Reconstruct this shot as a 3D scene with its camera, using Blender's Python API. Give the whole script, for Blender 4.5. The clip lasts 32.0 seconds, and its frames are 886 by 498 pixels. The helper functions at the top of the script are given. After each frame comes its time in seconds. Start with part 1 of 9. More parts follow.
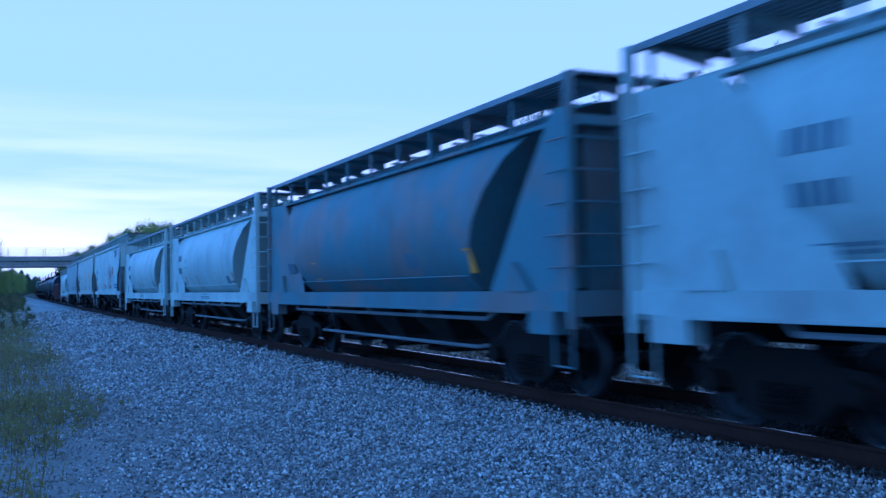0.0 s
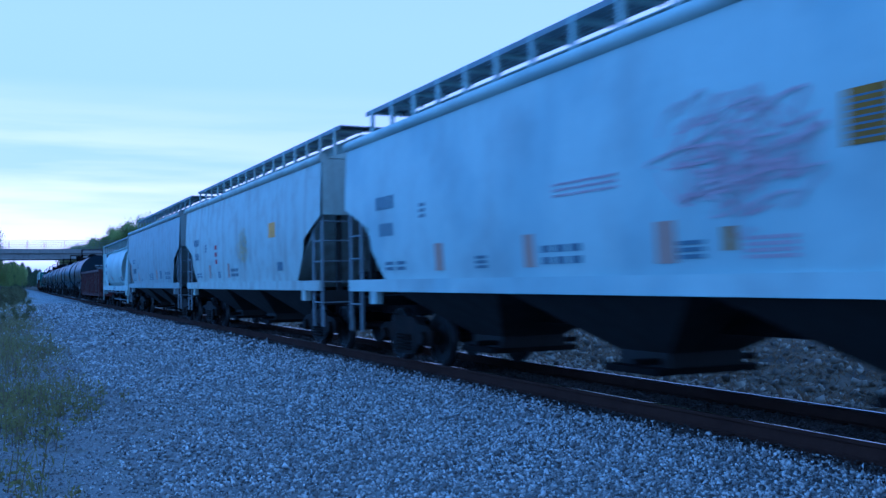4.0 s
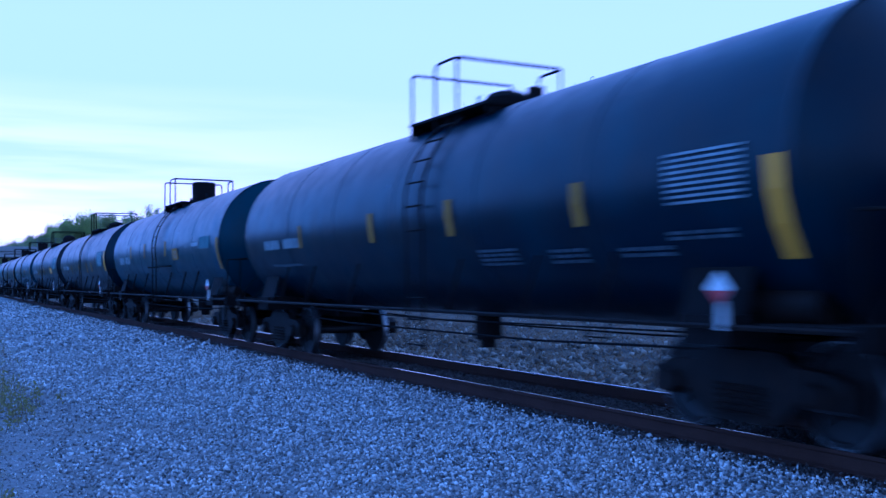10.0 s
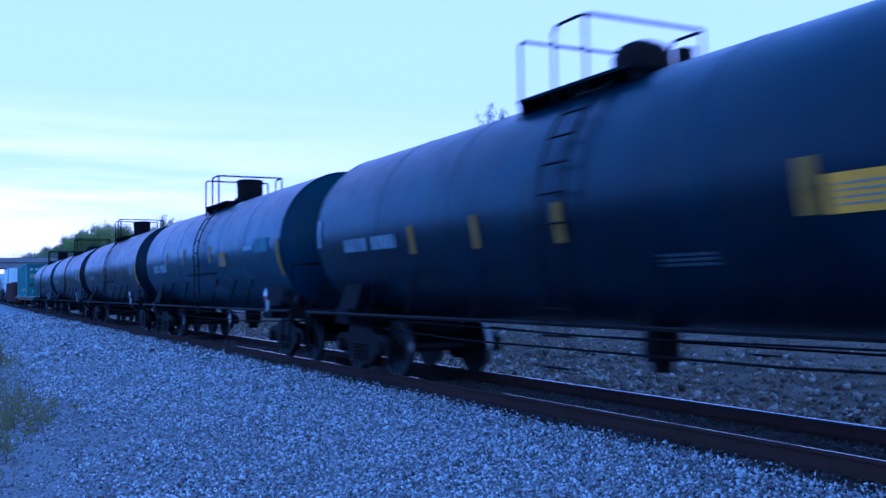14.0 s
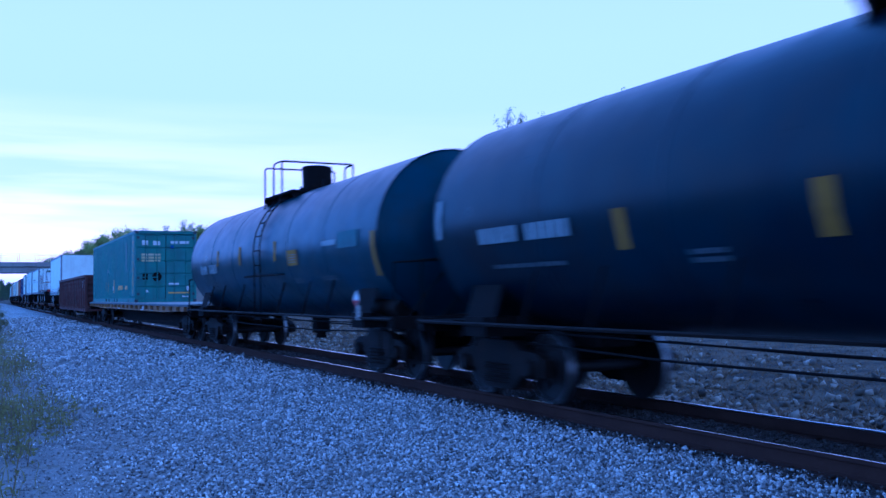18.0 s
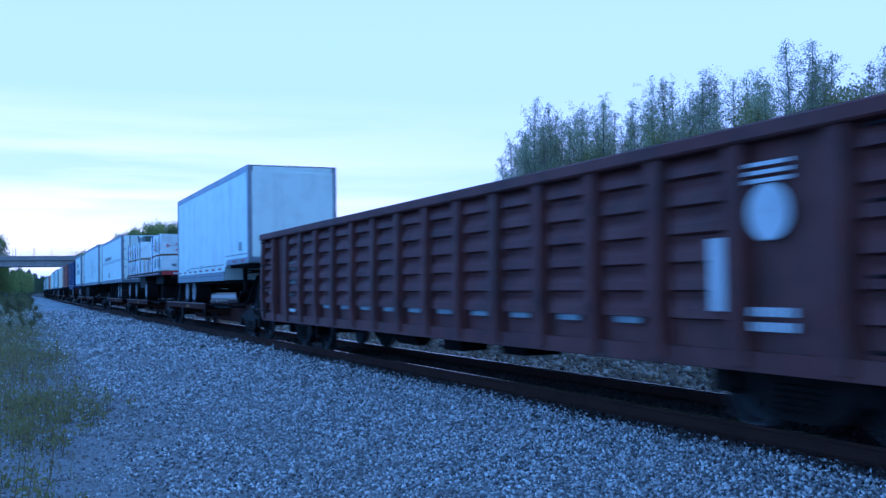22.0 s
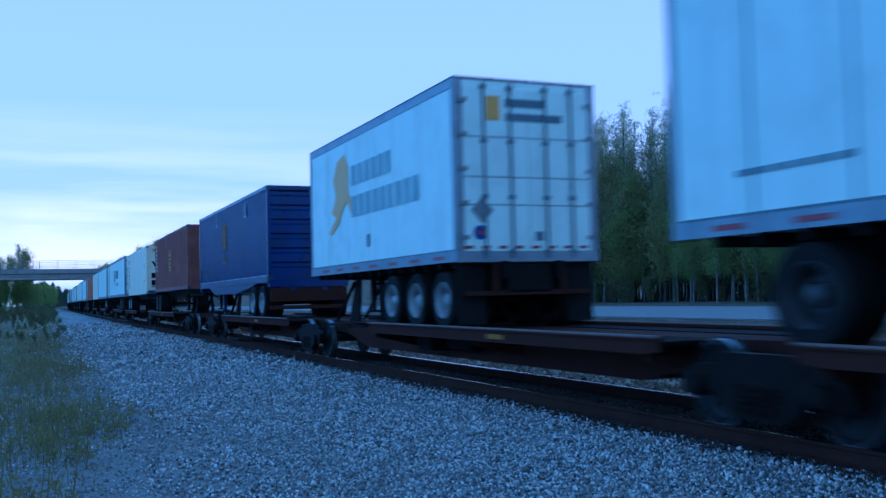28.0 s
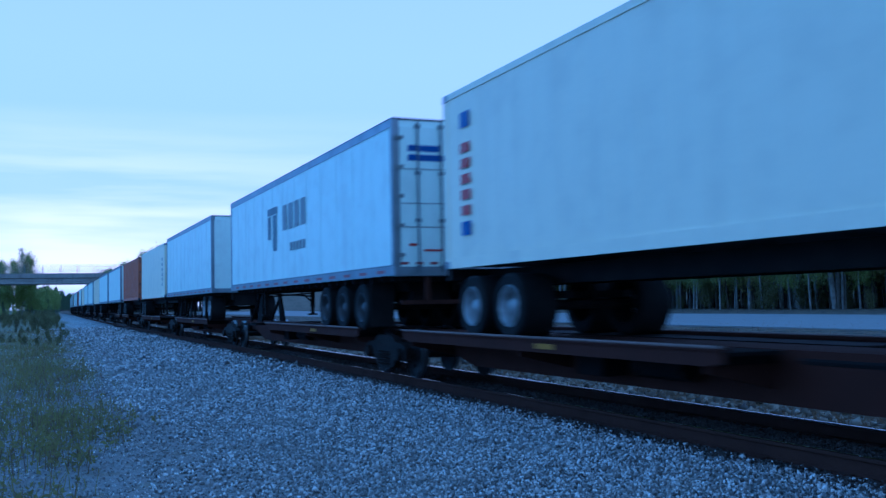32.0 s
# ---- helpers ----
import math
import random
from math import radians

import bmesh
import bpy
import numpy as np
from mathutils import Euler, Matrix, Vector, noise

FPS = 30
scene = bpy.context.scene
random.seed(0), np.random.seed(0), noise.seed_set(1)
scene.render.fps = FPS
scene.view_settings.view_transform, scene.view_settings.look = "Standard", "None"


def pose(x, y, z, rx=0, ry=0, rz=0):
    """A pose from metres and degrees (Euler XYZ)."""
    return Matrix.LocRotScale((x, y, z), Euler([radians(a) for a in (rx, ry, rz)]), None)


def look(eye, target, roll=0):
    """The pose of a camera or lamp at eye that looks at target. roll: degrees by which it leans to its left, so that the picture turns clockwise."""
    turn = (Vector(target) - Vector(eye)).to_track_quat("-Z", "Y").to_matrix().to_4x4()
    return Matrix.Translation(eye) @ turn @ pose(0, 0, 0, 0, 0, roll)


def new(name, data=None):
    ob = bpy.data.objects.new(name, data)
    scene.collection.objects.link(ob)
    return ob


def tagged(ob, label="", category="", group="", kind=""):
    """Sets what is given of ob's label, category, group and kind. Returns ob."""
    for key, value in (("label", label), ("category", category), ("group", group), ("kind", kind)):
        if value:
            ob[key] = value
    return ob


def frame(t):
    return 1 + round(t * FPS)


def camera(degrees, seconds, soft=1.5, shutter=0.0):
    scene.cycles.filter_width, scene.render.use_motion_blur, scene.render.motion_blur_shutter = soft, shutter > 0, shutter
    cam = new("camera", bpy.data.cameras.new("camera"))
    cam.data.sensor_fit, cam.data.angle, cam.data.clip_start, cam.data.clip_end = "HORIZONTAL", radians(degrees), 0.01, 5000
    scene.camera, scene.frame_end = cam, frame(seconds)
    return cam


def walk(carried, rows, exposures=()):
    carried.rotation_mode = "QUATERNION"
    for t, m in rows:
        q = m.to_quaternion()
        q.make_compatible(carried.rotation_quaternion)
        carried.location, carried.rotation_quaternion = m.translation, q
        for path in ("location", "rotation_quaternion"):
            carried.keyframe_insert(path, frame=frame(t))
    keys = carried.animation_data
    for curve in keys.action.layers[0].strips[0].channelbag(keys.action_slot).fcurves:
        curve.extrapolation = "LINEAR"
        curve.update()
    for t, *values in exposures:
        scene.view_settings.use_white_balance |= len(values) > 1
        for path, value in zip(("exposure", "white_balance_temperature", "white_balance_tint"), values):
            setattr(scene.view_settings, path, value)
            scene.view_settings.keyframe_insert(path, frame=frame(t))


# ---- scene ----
# camera: handheld on one spot beside the line, turning a little
cam = camera(49.66, 32.0, soft=1.4, shutter=0.5)
PATH = [
    (0.0, pose(0, 0, 1.440, 92.15, 1.08, -24.87)),
    (0.5, pose(0, 0, 1.440, 92.17, 1.03, -24.81)),
    (1.0, pose(0, 0, 1.440, 92.25, 1.00, -24.86)),
    (1.5, pose(0, 0, 1.440, 92.31, 1.01, -24.87)),
    (2.0, pose(0, 0, 1.440, 92.27, 1.02, -24.84)),
    (2.5, pose(0, 0, 1.440, 92.12, 0.99, -24.82)),
    (3.0, pose(0, 0, 1.440, 91.97, 0.93, -24.89)),
    (3.5, pose(0, 0, 1.440, 91.87, 0.92, -24.91)),
    (4.0, pose(0, 0, 1.440, 91.80, 0.85, -24.83)),
    (4.5, pose(0, 0, 1.440, 91.77, 0.84, -24.83)),
    (6.5, pose(0, 0, 1.440, 91.85, 0.54, -24.59)),
    (7.0, pose(0, 0, 1.440, 91.95, 0.67, -24.55)),
    (7.5, pose(0, 0, 1.440, 92.04, 0.80, -24.48)),
    (8.0, pose(0, 0, 1.440, 92.10, 0.77, -25.18)),
    (8.5, pose(0, 0, 1.440, 92.06, -0.03, -27.96)),
    (9.0, pose(0, 0, 1.440, 92.05, 0.04, -28.34)),
    (9.5, pose(0, 0, 1.440, 91.84, 0.39, -28.36)),
    (10.0, pose(0, 0, 1.440, 91.88, 0.34, -28.10)),
    (10.5, pose(0, 0, 1.440, 92.00, 0.39, -27.86)),
    (11.0, pose(0, 0, 1.440, 92.10, 0.48, -27.78)),
    (11.5, pose(0, 0, 1.440, 92.20, 0.51, -27.66)),
    (12.0, pose(0, 0, 1.440, 92.25, 0.49, -27.65)),
    (12.5, pose(0, 0, 1.440, 92.28, 0.54, -27.55)),
    (13.0, pose(0, 0, 1.440, 92.32, 0.62, -27.45)),
    (13.5, pose(0, 0, 1.440, 92.36, 0.67, -27.33)),
    (14.0, pose(0, 0, 1.440, 92.36, 0.77, -27.29)),
    (14.5, pose(0, 0, 1.440, 92.35, 0.81, -27.28)),
    (16.5, pose(0, 0, 1.440, 92.53, 0.77, -26.83)),
    (17.0, pose(0, 0, 1.440, 92.60, 0.68, -26.56)),
    (17.5, pose(0, 0, 1.440, 92.63, 0.79, -26.31)),
    (18.0, pose(0, 0, 1.440, 92.65, 0.71, -26.18)),
    (18.5, pose(0, 0, 1.440, 92.60, 0.79, -26.09)),
    (19.0, pose(0, 0, 1.440, 92.55, 0.80, -26.04)),
    (19.5, pose(0, 0, 1.440, 92.50, 0.77, -26.04)),
    (20.0, pose(0, 0, 1.440, 92.46, 0.79, -25.99)),
    (20.5, pose(0, 0, 1.440, 92.41, 0.89, -25.90)),
    (21.0, pose(0, 0, 1.440, 92.26, 0.80, -25.55)),
    (21.5, pose(0, 0, 1.440, 92.15, 1.07, -25.03)),
    (22.0, pose(0, 0, 1.440, 92.13, 1.05, -24.49)),
    (22.5, pose(0, 0, 1.440, 92.20, 1.06, -24.12)),
    (23.0, pose(0, 0, 1.440, 92.29, 1.15, -23.83)),
    (23.5, pose(0, 0, 1.440, 92.38, 1.27, -23.64)),
    (24.0, pose(0, 0, 1.440, 92.39, 1.19, -23.57)),
    (24.5, pose(0, 0, 1.440, 92.37, 1.33, -23.66)),
    (25.0, pose(0, 0, 1.440, 92.36, 1.34, -23.71)),
    (25.5, pose(0, 0, 1.440, 92.42, 1.29, -23.65)),
    (27.5, pose(0, 0, 1.440, 92.71, 1.48, -23.31)),
    (28.0, pose(0, 0, 1.440, 92.78, 1.41, -23.27)),
    (28.5, pose(0, 0, 1.440, 92.90, 1.45, -23.25)),
    (29.0, pose(0, 0, 1.440, 93.06, 1.37, -23.38)),
    (29.5, pose(0, 0, 1.440, 93.15, 1.43, -23.39)),
    (30.0, pose(0, 0, 1.440, 93.09, 1.51, -23.36)),
    (30.5, pose(0, 0, 1.440, 93.04, 1.53, -23.25)),
    (31.0, pose(0, 0, 1.440, 93.07, 1.47, -23.15)),
    (31.5, pose(0, 0, 1.440, 93.10, 1.46, -23.07)),
    (32.0, pose(0, 0, 1.440, 93.15, 1.14, -23.11)),
]
EXPOSURES = [
    (0.0, -0.26, 3480, 12), (7.5, -0.27, 3470, 12), (8.1, -0.28, 3440, 12), (8.6, 0.0, 3500, 27), (19.0, -0.02, 3490, 27), (20.0, -0.14, 3500, 15), (21.0, -0.06, 3560, 12), (22.0, -0.03, 3620, 13),
    (23.0, -0.02, 3600, 12), (24.0, -0.42, 3460, 5), (25.0, -0.22, 3500, 9), (28.0, -0.42, 3470, 4), (29.0, -0.20, 3550, 12), (30.0, -0.02, 3640, 13), (31.0, -0.04, 3630, 12), (31.4, 0.0, 3620, 12), (32.0, -0.36, 3490, 7),
]
walk(cam, PATH, EXPOSURES)

# ---------------------------------------------------------------- world and light
TRACK_X = 7.5            # the line's middle, beside the camera
EYE_Z = 1.44             # z = 0 is the top of the rails


def make_world():
    world = bpy.data.worlds.new("dusk_sky")
    scene.world = world
    world.use_nodes = True
    nt = world.node_tree
    nt.nodes.clear()
    N, L = nt.nodes.new, nt.links.new
    out, bg = N("ShaderNodeOutputWorld"), N("ShaderNodeBackground")
    sky = N("ShaderNodeTexSky")
    sky.sky_type, sky.sun_disc = "NISHITA", False
    sky.sun_elevation, sky.sun_rotation = radians(6), radians(-50)
    sky.air_density, sky.dust_density, sky.ozone_density = 1.0, 0.6, 2.0
    tc, sep = N("ShaderNodeTexCoord"), N("ShaderNodeSeparateXYZ")
    L(tc.outputs["Generated"], sep.inputs[0])
    # a veil of high cloud, brightest low in the west where the sun has set, dimmer overhead and behind
    def ranged(src, a, b, c, d):
        r = N("ShaderNodeMapRange")
        r.inputs["From Min"].default_value, r.inputs["From Max"].default_value = a, b
        r.inputs["To Min"].default_value, r.inputs["To Max"].default_value = c, d
        L(src, r.inputs[0])
        return r.outputs[0]

    def times(a, b):
        k = N("ShaderNodeMath")
        k.operation = "MULTIPLY"
        for s, v in zip(k.inputs, (a, b)):
            if isinstance(v, float):
                s.default_value = v
            else:
                L(v, s)
        return k.outputs[0]

    def mixed(fac, a, b):
        x = N("ShaderNodeMix")
        x.data_type = "RGBA"
        for s, v in ((x.inputs[0], fac), (x.inputs[6], a), (x.inputs[7], b)):
            if isinstance(v, tuple):
                s.default_value = (*v, 1)
            elif isinstance(v, float):
                s.default_value = v
            else:
                L(v, s)
        return x.outputs[2]

    height = ranged(sep.outputs[2], 0.25, 0.95, 1.0, 0.62)
    ahead = ranged(sep.outputs[1], -0.7, 0.5, 0.84, 1.0)
    glow = times(height, ahead)
    veil = N("ShaderNodeVectorMath")
    veil.operation = "SCALE"
    tone = mixed(ranged(sep.outputs[2], 0.30, 0.75, 0.0, 1.0), VEIL, HIGH)
    tone = mixed(ranged(sep.outputs[0], -0.02, -0.26, 0.0, 0.9), tone, HIGH)
    tone = mixed(ranged(sep.outputs[1], 0.3, -0.25, 0.0, 0.9), tone, BACK)
    L(tone, veil.inputs[0])
    L(glow, veil.inputs["Scale"])
    dome = mixed(0.94, sky.outputs[0], veil.outputs[0])
    mp = N("ShaderNodeMapping")
    mp.inputs["Rotation"].default_value = (radians(3), radians(-5), 0)
    mp.inputs["Scale"].default_value = (1.0, 1.0, 13)
    L(tc.outputs["Generated"], mp.inputs[0])
    nz = N("ShaderNodeTexNoise")
    nz.inputs["Scale"].default_value, nz.inputs["Detail"].default_value, nz.inputs["Roughness"].default_value = 2.2, 6, 0.5
    L(mp.outputs[0], nz.inputs[0])
    bands = ranged(nz.outputs[0], 0.40, 0.58, 0.10, 1.0)
    low = ranged(sep.outputs[2], 0.04, 0.20, 1.0, 0.0)
    west = times(ranged(sep.outputs[0], 0.62, 0.05, 0.06, 1.0), ranged(sep.outputs[0], -0.18, 0.0, 0.0, 1.0))
    west = times(west, ranged(sep.outputs[1], 0.2, 0.7, 0.0, 1.0))
    dome = mixed(times(times(bands, low), west), dome, STREAK)
    # thin uneven cloud higher up
    nz2 = N("ShaderNodeTexNoise")
    nz2.inputs["Scale"].default_value, nz2.inputs["Detail"].default_value = 1.3, 4
    L(mp.outputs[0], nz2.inputs[0])
    dome = mixed(times(times(ranged(nz2.outputs[0], 0.35, 0.75, 0.0, 0.22), low), ranged(sep.outputs[0], -0.18, 0.0, 0.0, 1.0)), dome, STREAK)
    L(dome, bg.inputs[0])
    bg.inputs[1].default_value = 0.10
    L(bg.outputs[0], out.inputs[0])


VEIL = (10.1, 8.9, 9.7)
HIGH = (6.2, 9.6, 13.4)
STREAK = (20.5, 13.4, 10.2)
BACK = (8.2, 9.4, 10.2)
make_world()
sun = new("sun", bpy.data.lights.new("sun", "SUN"))
sun.data.energy, sun.data.angle, sun.data.color = 0.12, radians(60), (0.78, 0.92, 1.0)
sun.matrix_world = look((-60, 50, 40), (0, 0, 0))


# ---------------------------------------------------------------- materials
def material(name, base, rough=0.6, metal=0.0, dirt=(0.03, 0.025, 0.022), dirt_amount=0.3, streaks=0.0, grain=0.06,
             bump=0.0, bump_scale=60.0, scale=1.2, second=None, second_amount=0.0, spread=0.0, spec=0.5):
    """A painted or natural surface: base colour, patches of a second colour, grain, dirt in blotches and runs."""
    m = bpy.data.materials.new(name)
    m.use_nodes = True
    nt = m.node_tree
    N, L = nt.nodes.new, nt.links.new
    bsdf = nt.nodes["Principled BSDF"]
    bsdf.inputs["Metallic"].default_value = metal
    bsdf.inputs["Specular IOR Level"].default_value = spec
    tc = N("ShaderNodeTexCoord")
    info = N("ShaderNodeObjectInfo")

    def noise_of(sc, stretch=(1, 1, 1), detail=4, shift=True):
        mp = N("ShaderNodeMapping")
        mp.inputs["Scale"].default_value = stretch
        L(tc.outputs["Object"], mp.inputs[0])
        if shift:
            cx = N("ShaderNodeCombineXYZ")
            mul = N("ShaderNodeMath")
            mul.operation, mul.inputs[1].default_value = "MULTIPLY", 37.0
            L(info.outputs["Random"], mul.inputs[0]), L(mul.outputs[0], cx.inputs[1])
            L(cx.outputs[0], mp.inputs["Location"])
        n = N("ShaderNodeTexNoise")
        n.inputs["Scale"].default_value, n.inputs["Detail"].default_value = sc, detail
        L(mp.outputs[0], n.inputs[0])
        return n.outputs[0]

    def ramp_of(src, a, b):
        r = N("ShaderNodeMapRange")
        r.interpolation_type = "SMOOTHSTEP"
        r.inputs["From Min"].default_value, r.inputs["From Max"].default_value = a, b
        L(src, r.inputs[0])
        return r.outputs[0]

    def mix(fac, a, b, amount=1.0):
        x = N("ShaderNodeMix")
        x.data_type = "RGBA"
        if amount != 1.0:
            k = N("ShaderNodeMath")
            k.operation, k.inputs[1].default_value = "MULTIPLY", amount
            L(fac, k.inputs[0])
            fac = k.outputs[0]
        L(fac, x.inputs[0])
        for sock, v in ((x.inputs[6], a), (x.inputs[7], b)):
            if isinstance(v, tuple):
                sock.default_value = (*v, 1)
            else:
                L(v, sock)
        return x.outputs[2]

    fine = noise_of(scale * 14, detail=6)
    col = mix(fine, tuple(max(0, c * (1 - 2.2 * grain)) for c in base), tuple(min(1, c * (1 + 2.2 * grain)) for c in base))
    if second:
        col = mix(ramp_of(noise_of(scale * 0.9, detail=5), 0.45, 0.62), col, second, second_amount)
    if dirt_amount:
        col = mix(ramp_of(noise_of(scale * 1.7, detail=7), 0.42, 0.75), col, dirt, dirt_amount)
    if streaks:
        col = mix(ramp_of(noise_of(2.6, (1, 1, 0.12), 5), 0.48, 0.72), col, dirt, streaks)
    if spread:
        hsv = N("ShaderNodeHueSaturation")
        mr = N("ShaderNodeMapRange")
        mr.inputs["To Min"].default_value, mr.inputs["To Max"].default_value = 1 - spread, 1 + spread
        L(info.outputs["Random"], mr.inputs[0]), L(mr.outputs[0], hsv.inputs["Value"]), L(col, hsv.inputs["Color"])
        col = hsv.outputs[0]
    L(col, bsdf.inputs["Base Color"])
    rr = N("ShaderNodeMapRange")
    rr.inputs["To Min"].default_value, rr.inputs["To Max"].default_value = max(0.05, rough - 0.12), min(1, rough + 0.12)
    L(noise_of(scale * 3), rr.inputs[0]), L(rr.outputs[0], bsdf.inputs["Roughness"])
    if bump:
        bp = N("ShaderNodeBump")
        bp.inputs["Strength"].default_value, bp.inputs["Distance"].default_value = bump, 0.02
        L(noise_of(bump_scale, detail=5, shift=False), bp.inputs["Height"]), L(bp.outputs[0], bsdf.inputs["Normal"])
    return m


def glowing_through(m, share=0.55):
    """Thin leaves let daylight through."""
    nt = m.node_tree
    bsdf = nt.nodes["Principled BSDF"]
    thin, both = nt.nodes.new("ShaderNodeBsdfTranslucent"), nt.nodes.new("ShaderNodeMixShader")
    both.inputs[0].default_value = share
    nt.links.new(bsdf.inputs["Base Color"].links[0].from_socket, thin.inputs["Color"])
    nt.links.new(bsdf.outputs[0], both.inputs[1]), nt.links.new(thin.outputs[0], both.inputs[2])
    nt.links.new(both.outputs[0], nt.nodes["Material Output"].inputs["Surface"])


WHITE_PAINT = material("white_car_paint", (0.54, 0.60, 0.55), 0.5, dirt=(0.24, 0.24, 0.23), dirt_amount=0.4, streaks=0.12, grain=0.03, bump=0.12, bump_scale=2.2, scale=0.55, second=(0.40, 0.47, 0.46), second_amount=0.6)
GREY_PAINT = material("grey_car_paint", (0.42, 0.48, 0.46), 0.55, dirt=(0.17, 0.14, 0.12), dirt_amount=0.4, streaks=0.25, bump=0.12, bump_scale=2.2, scale=0.6)
RUSTY_PAINT = material("grey_paint_with_rust", (0.135, 0.195, 0.22), 0.6, dirt=(0.12, 0.10, 0.085), dirt_amount=0.4, streaks=0.25, second=(0.25, 0.16, 0.115), second_amount=0.5, bump=0.1, bump_scale=2.5, scale=0.7)
CREAM_PAINT = material("cream_car_paint", (0.50, 0.54, 0.48), 0.5, dirt=(0.2, 0.15, 0.09), dirt_amount=0.35, streaks=0.45, bump=0.06, bump_scale=8)
TAN_PAINT = material("tan_grey_car_paint", (0.35, 0.39, 0.38), 0.5, dirt=(0.16, 0.13, 0.10), dirt_amount=0.35, streaks=0.4, bump=0.06, bump_scale=8)
BLACK_TANK = material("black_tank_paint", (0.0030, 0.0085, 0.018), 0.33, spec=0.17, dirt=(0.012, 0.010, 0.010), dirt_amount=0.5, streaks=0.3, grain=0.1, bump=0.04, bump_scale=3, scale=0.8, second=(0.006, 0.019, 0.032), second_amount=0.7)
BLUE_TANK = material("dull_black_tank_paint", (0.0048, 0.023, 0.038), 0.33, spec=0.19, dirt=(0.010, 0.020, 0.026), dirt_amount=0.45, streaks=0.35, grain=0.1, bump=0.04, bump_scale=3, scale=0.8, second=(0.011, 0.040, 0.080), second_amount=0.5)
UNDERFRAME = material("dark_underframe_steel", (0.008, 0.007, 0.007), 0.85, dirt=(0.016, 0.011, 0.009), dirt_amount=0.6, spec=0.1, grain=0.15, bump=0.25, bump_scale=30)
HOPPER_DARK = material("grimy_hopper_steel", (0.028, 0.026, 0.025), 0.75, spec=0.2, dirt=(0.024, 0.019, 0.015), dirt_amount=0.6, streaks=0.4, bump=0.15, bump_scale=20)
WHEEL_STEEL = material("rolled_wheel_steel", (0.012, 0.011, 0.011), 0.6, spec=0.25, dirt=(0.022, 0.016, 0.013), dirt_amount=0.6, bump=0.1)
TRUCK_STEEL = material("dusty_cast_truck_steel", (0.009, 0.007, 0.006), 0.65, spec=0.1, dirt=(0.022, 0.014, 0.010), dirt_amount=0.6, grain=0.2, bump=0.4, bump_scale=14, scale=2.5)
TREAD_STEEL = material("polished_wheel_tread", (0.30, 0.30, 0.31), 0.4, metal=1.0, dirt_amount=0.2)
RAIL_STEEL = material("polished_rail_head", (0.46, 0.46, 0.47), 0.13, metal=1.0, dirt=(0.16, 0.11, 0.09), dirt_amount=0.25)
RAIL_RUST = material("rusty_rail_web", (0.046, 0.027, 0.020), 0.9, spec=0.06, dirt=(0.022, 0.014, 0.012), dirt_amount=0.5, bump=0.3, bump_scale=40)
TIE_WOOD = material("creosoted_tie_wood", (0.032, 0.027, 0.024), 0.9, dirt=(0.07, 0.062, 0.055), dirt_amount=0.4, bump=0.5, bump_scale=25, spread=0.3)
GONDOLA_RED = material("oxide_red_gondola_paint", (0.070, 0.024, 0.023), 0.7, spec=0.3, dirt=(0.028, 0.020, 0.019), dirt_amount=0.6, streaks=0.5, second=(0.115, 0.068, 0.062), second_amount=0.5, bump=0.2, bump_scale=7)
GONDOLA_BROWN = material("brown_gondola_paint", (0.092, 0.034, 0.028), 0.7, spec=0.3, dirt=(0.036, 0.024, 0.021), dirt_amount=0.6, streaks=0.45, second=(0.13, 0.062, 0.05), second_amount=0.45, bump=0.2, bump_scale=7)
GREEN_PAINT = material("green_container_paint", (0.075, 0.175, 0.16), 0.5, dirt=(0.03, 0.065, 0.06), dirt_amount=0.45, streaks=0.35, second=(0.07, 0.19, 0.13), second_amount=0.5, bump=0.08, bump_scale=10)
BLUE_PAINT = material("blue_container_paint", (0.009, 0.016, 0.13), 0.32, dirt=(0.010, 0.011, 0.03), dirt_amount=0.45, streaks=0.35, second=(0.022, 0.042, 0.175), second_amount=0.45, bump=0.12, bump_scale=4, scale=1.1)
BROWN_PAINT = material("brown_container_paint", (0.22, 0.085, 0.065), 0.6, spec=0.3, dirt=(0.06, 0.032, 0.028), dirt_amount=0.45, streaks=0.3, second=(0.27, 0.14, 0.10), second_amount=0.4, bump=0.06, bump_scale=10)
ORANGE_PAINT = material("orange_container_paint", (0.38, 0.13, 0.055), 0.55, dirt=(0.12, 0.06, 0.04), dirt_amount=0.4, streaks=0.3, bump=0.06, bump_scale=10)
TRAILER_WHITE = material("white_trailer_sheet", (0.84, 0.91, 0.83), 0.45, spec=0.3, dirt=(0.42, 0.43, 0.40), dirt_amount=0.2, streaks=0.16, grain=0.02, bump=0.03, bump_scale=3)
REEFER_WHITE = material("white_reefer_panel", (0.84, 0.79, 0.59), 0.45, spec=0.3, dirt=(0.5, 0.47, 0.38), dirt_amount=0.2, streaks=0.15, grain=0.02, bump=0.03, bump_scale=3)
LOCK_STEEL = material("dull_lock_rod_steel", (0.17, 0.19, 0.22), 0.6, metal=0.2, dirt=(0.08, 0.08, 0.08), dirt_amount=0.4)
ALUMINIUM = material("brushed_aluminium_trim", (0.27, 0.285, 0.32), 0.45, metal=0.7, dirt=(0.10, 0.10, 0.11), dirt_amount=0.4)
DARK_TRIM = material("dark_trim_paint", (0.04, 0.045, 0.055), 0.5, dirt_amount=0.3)
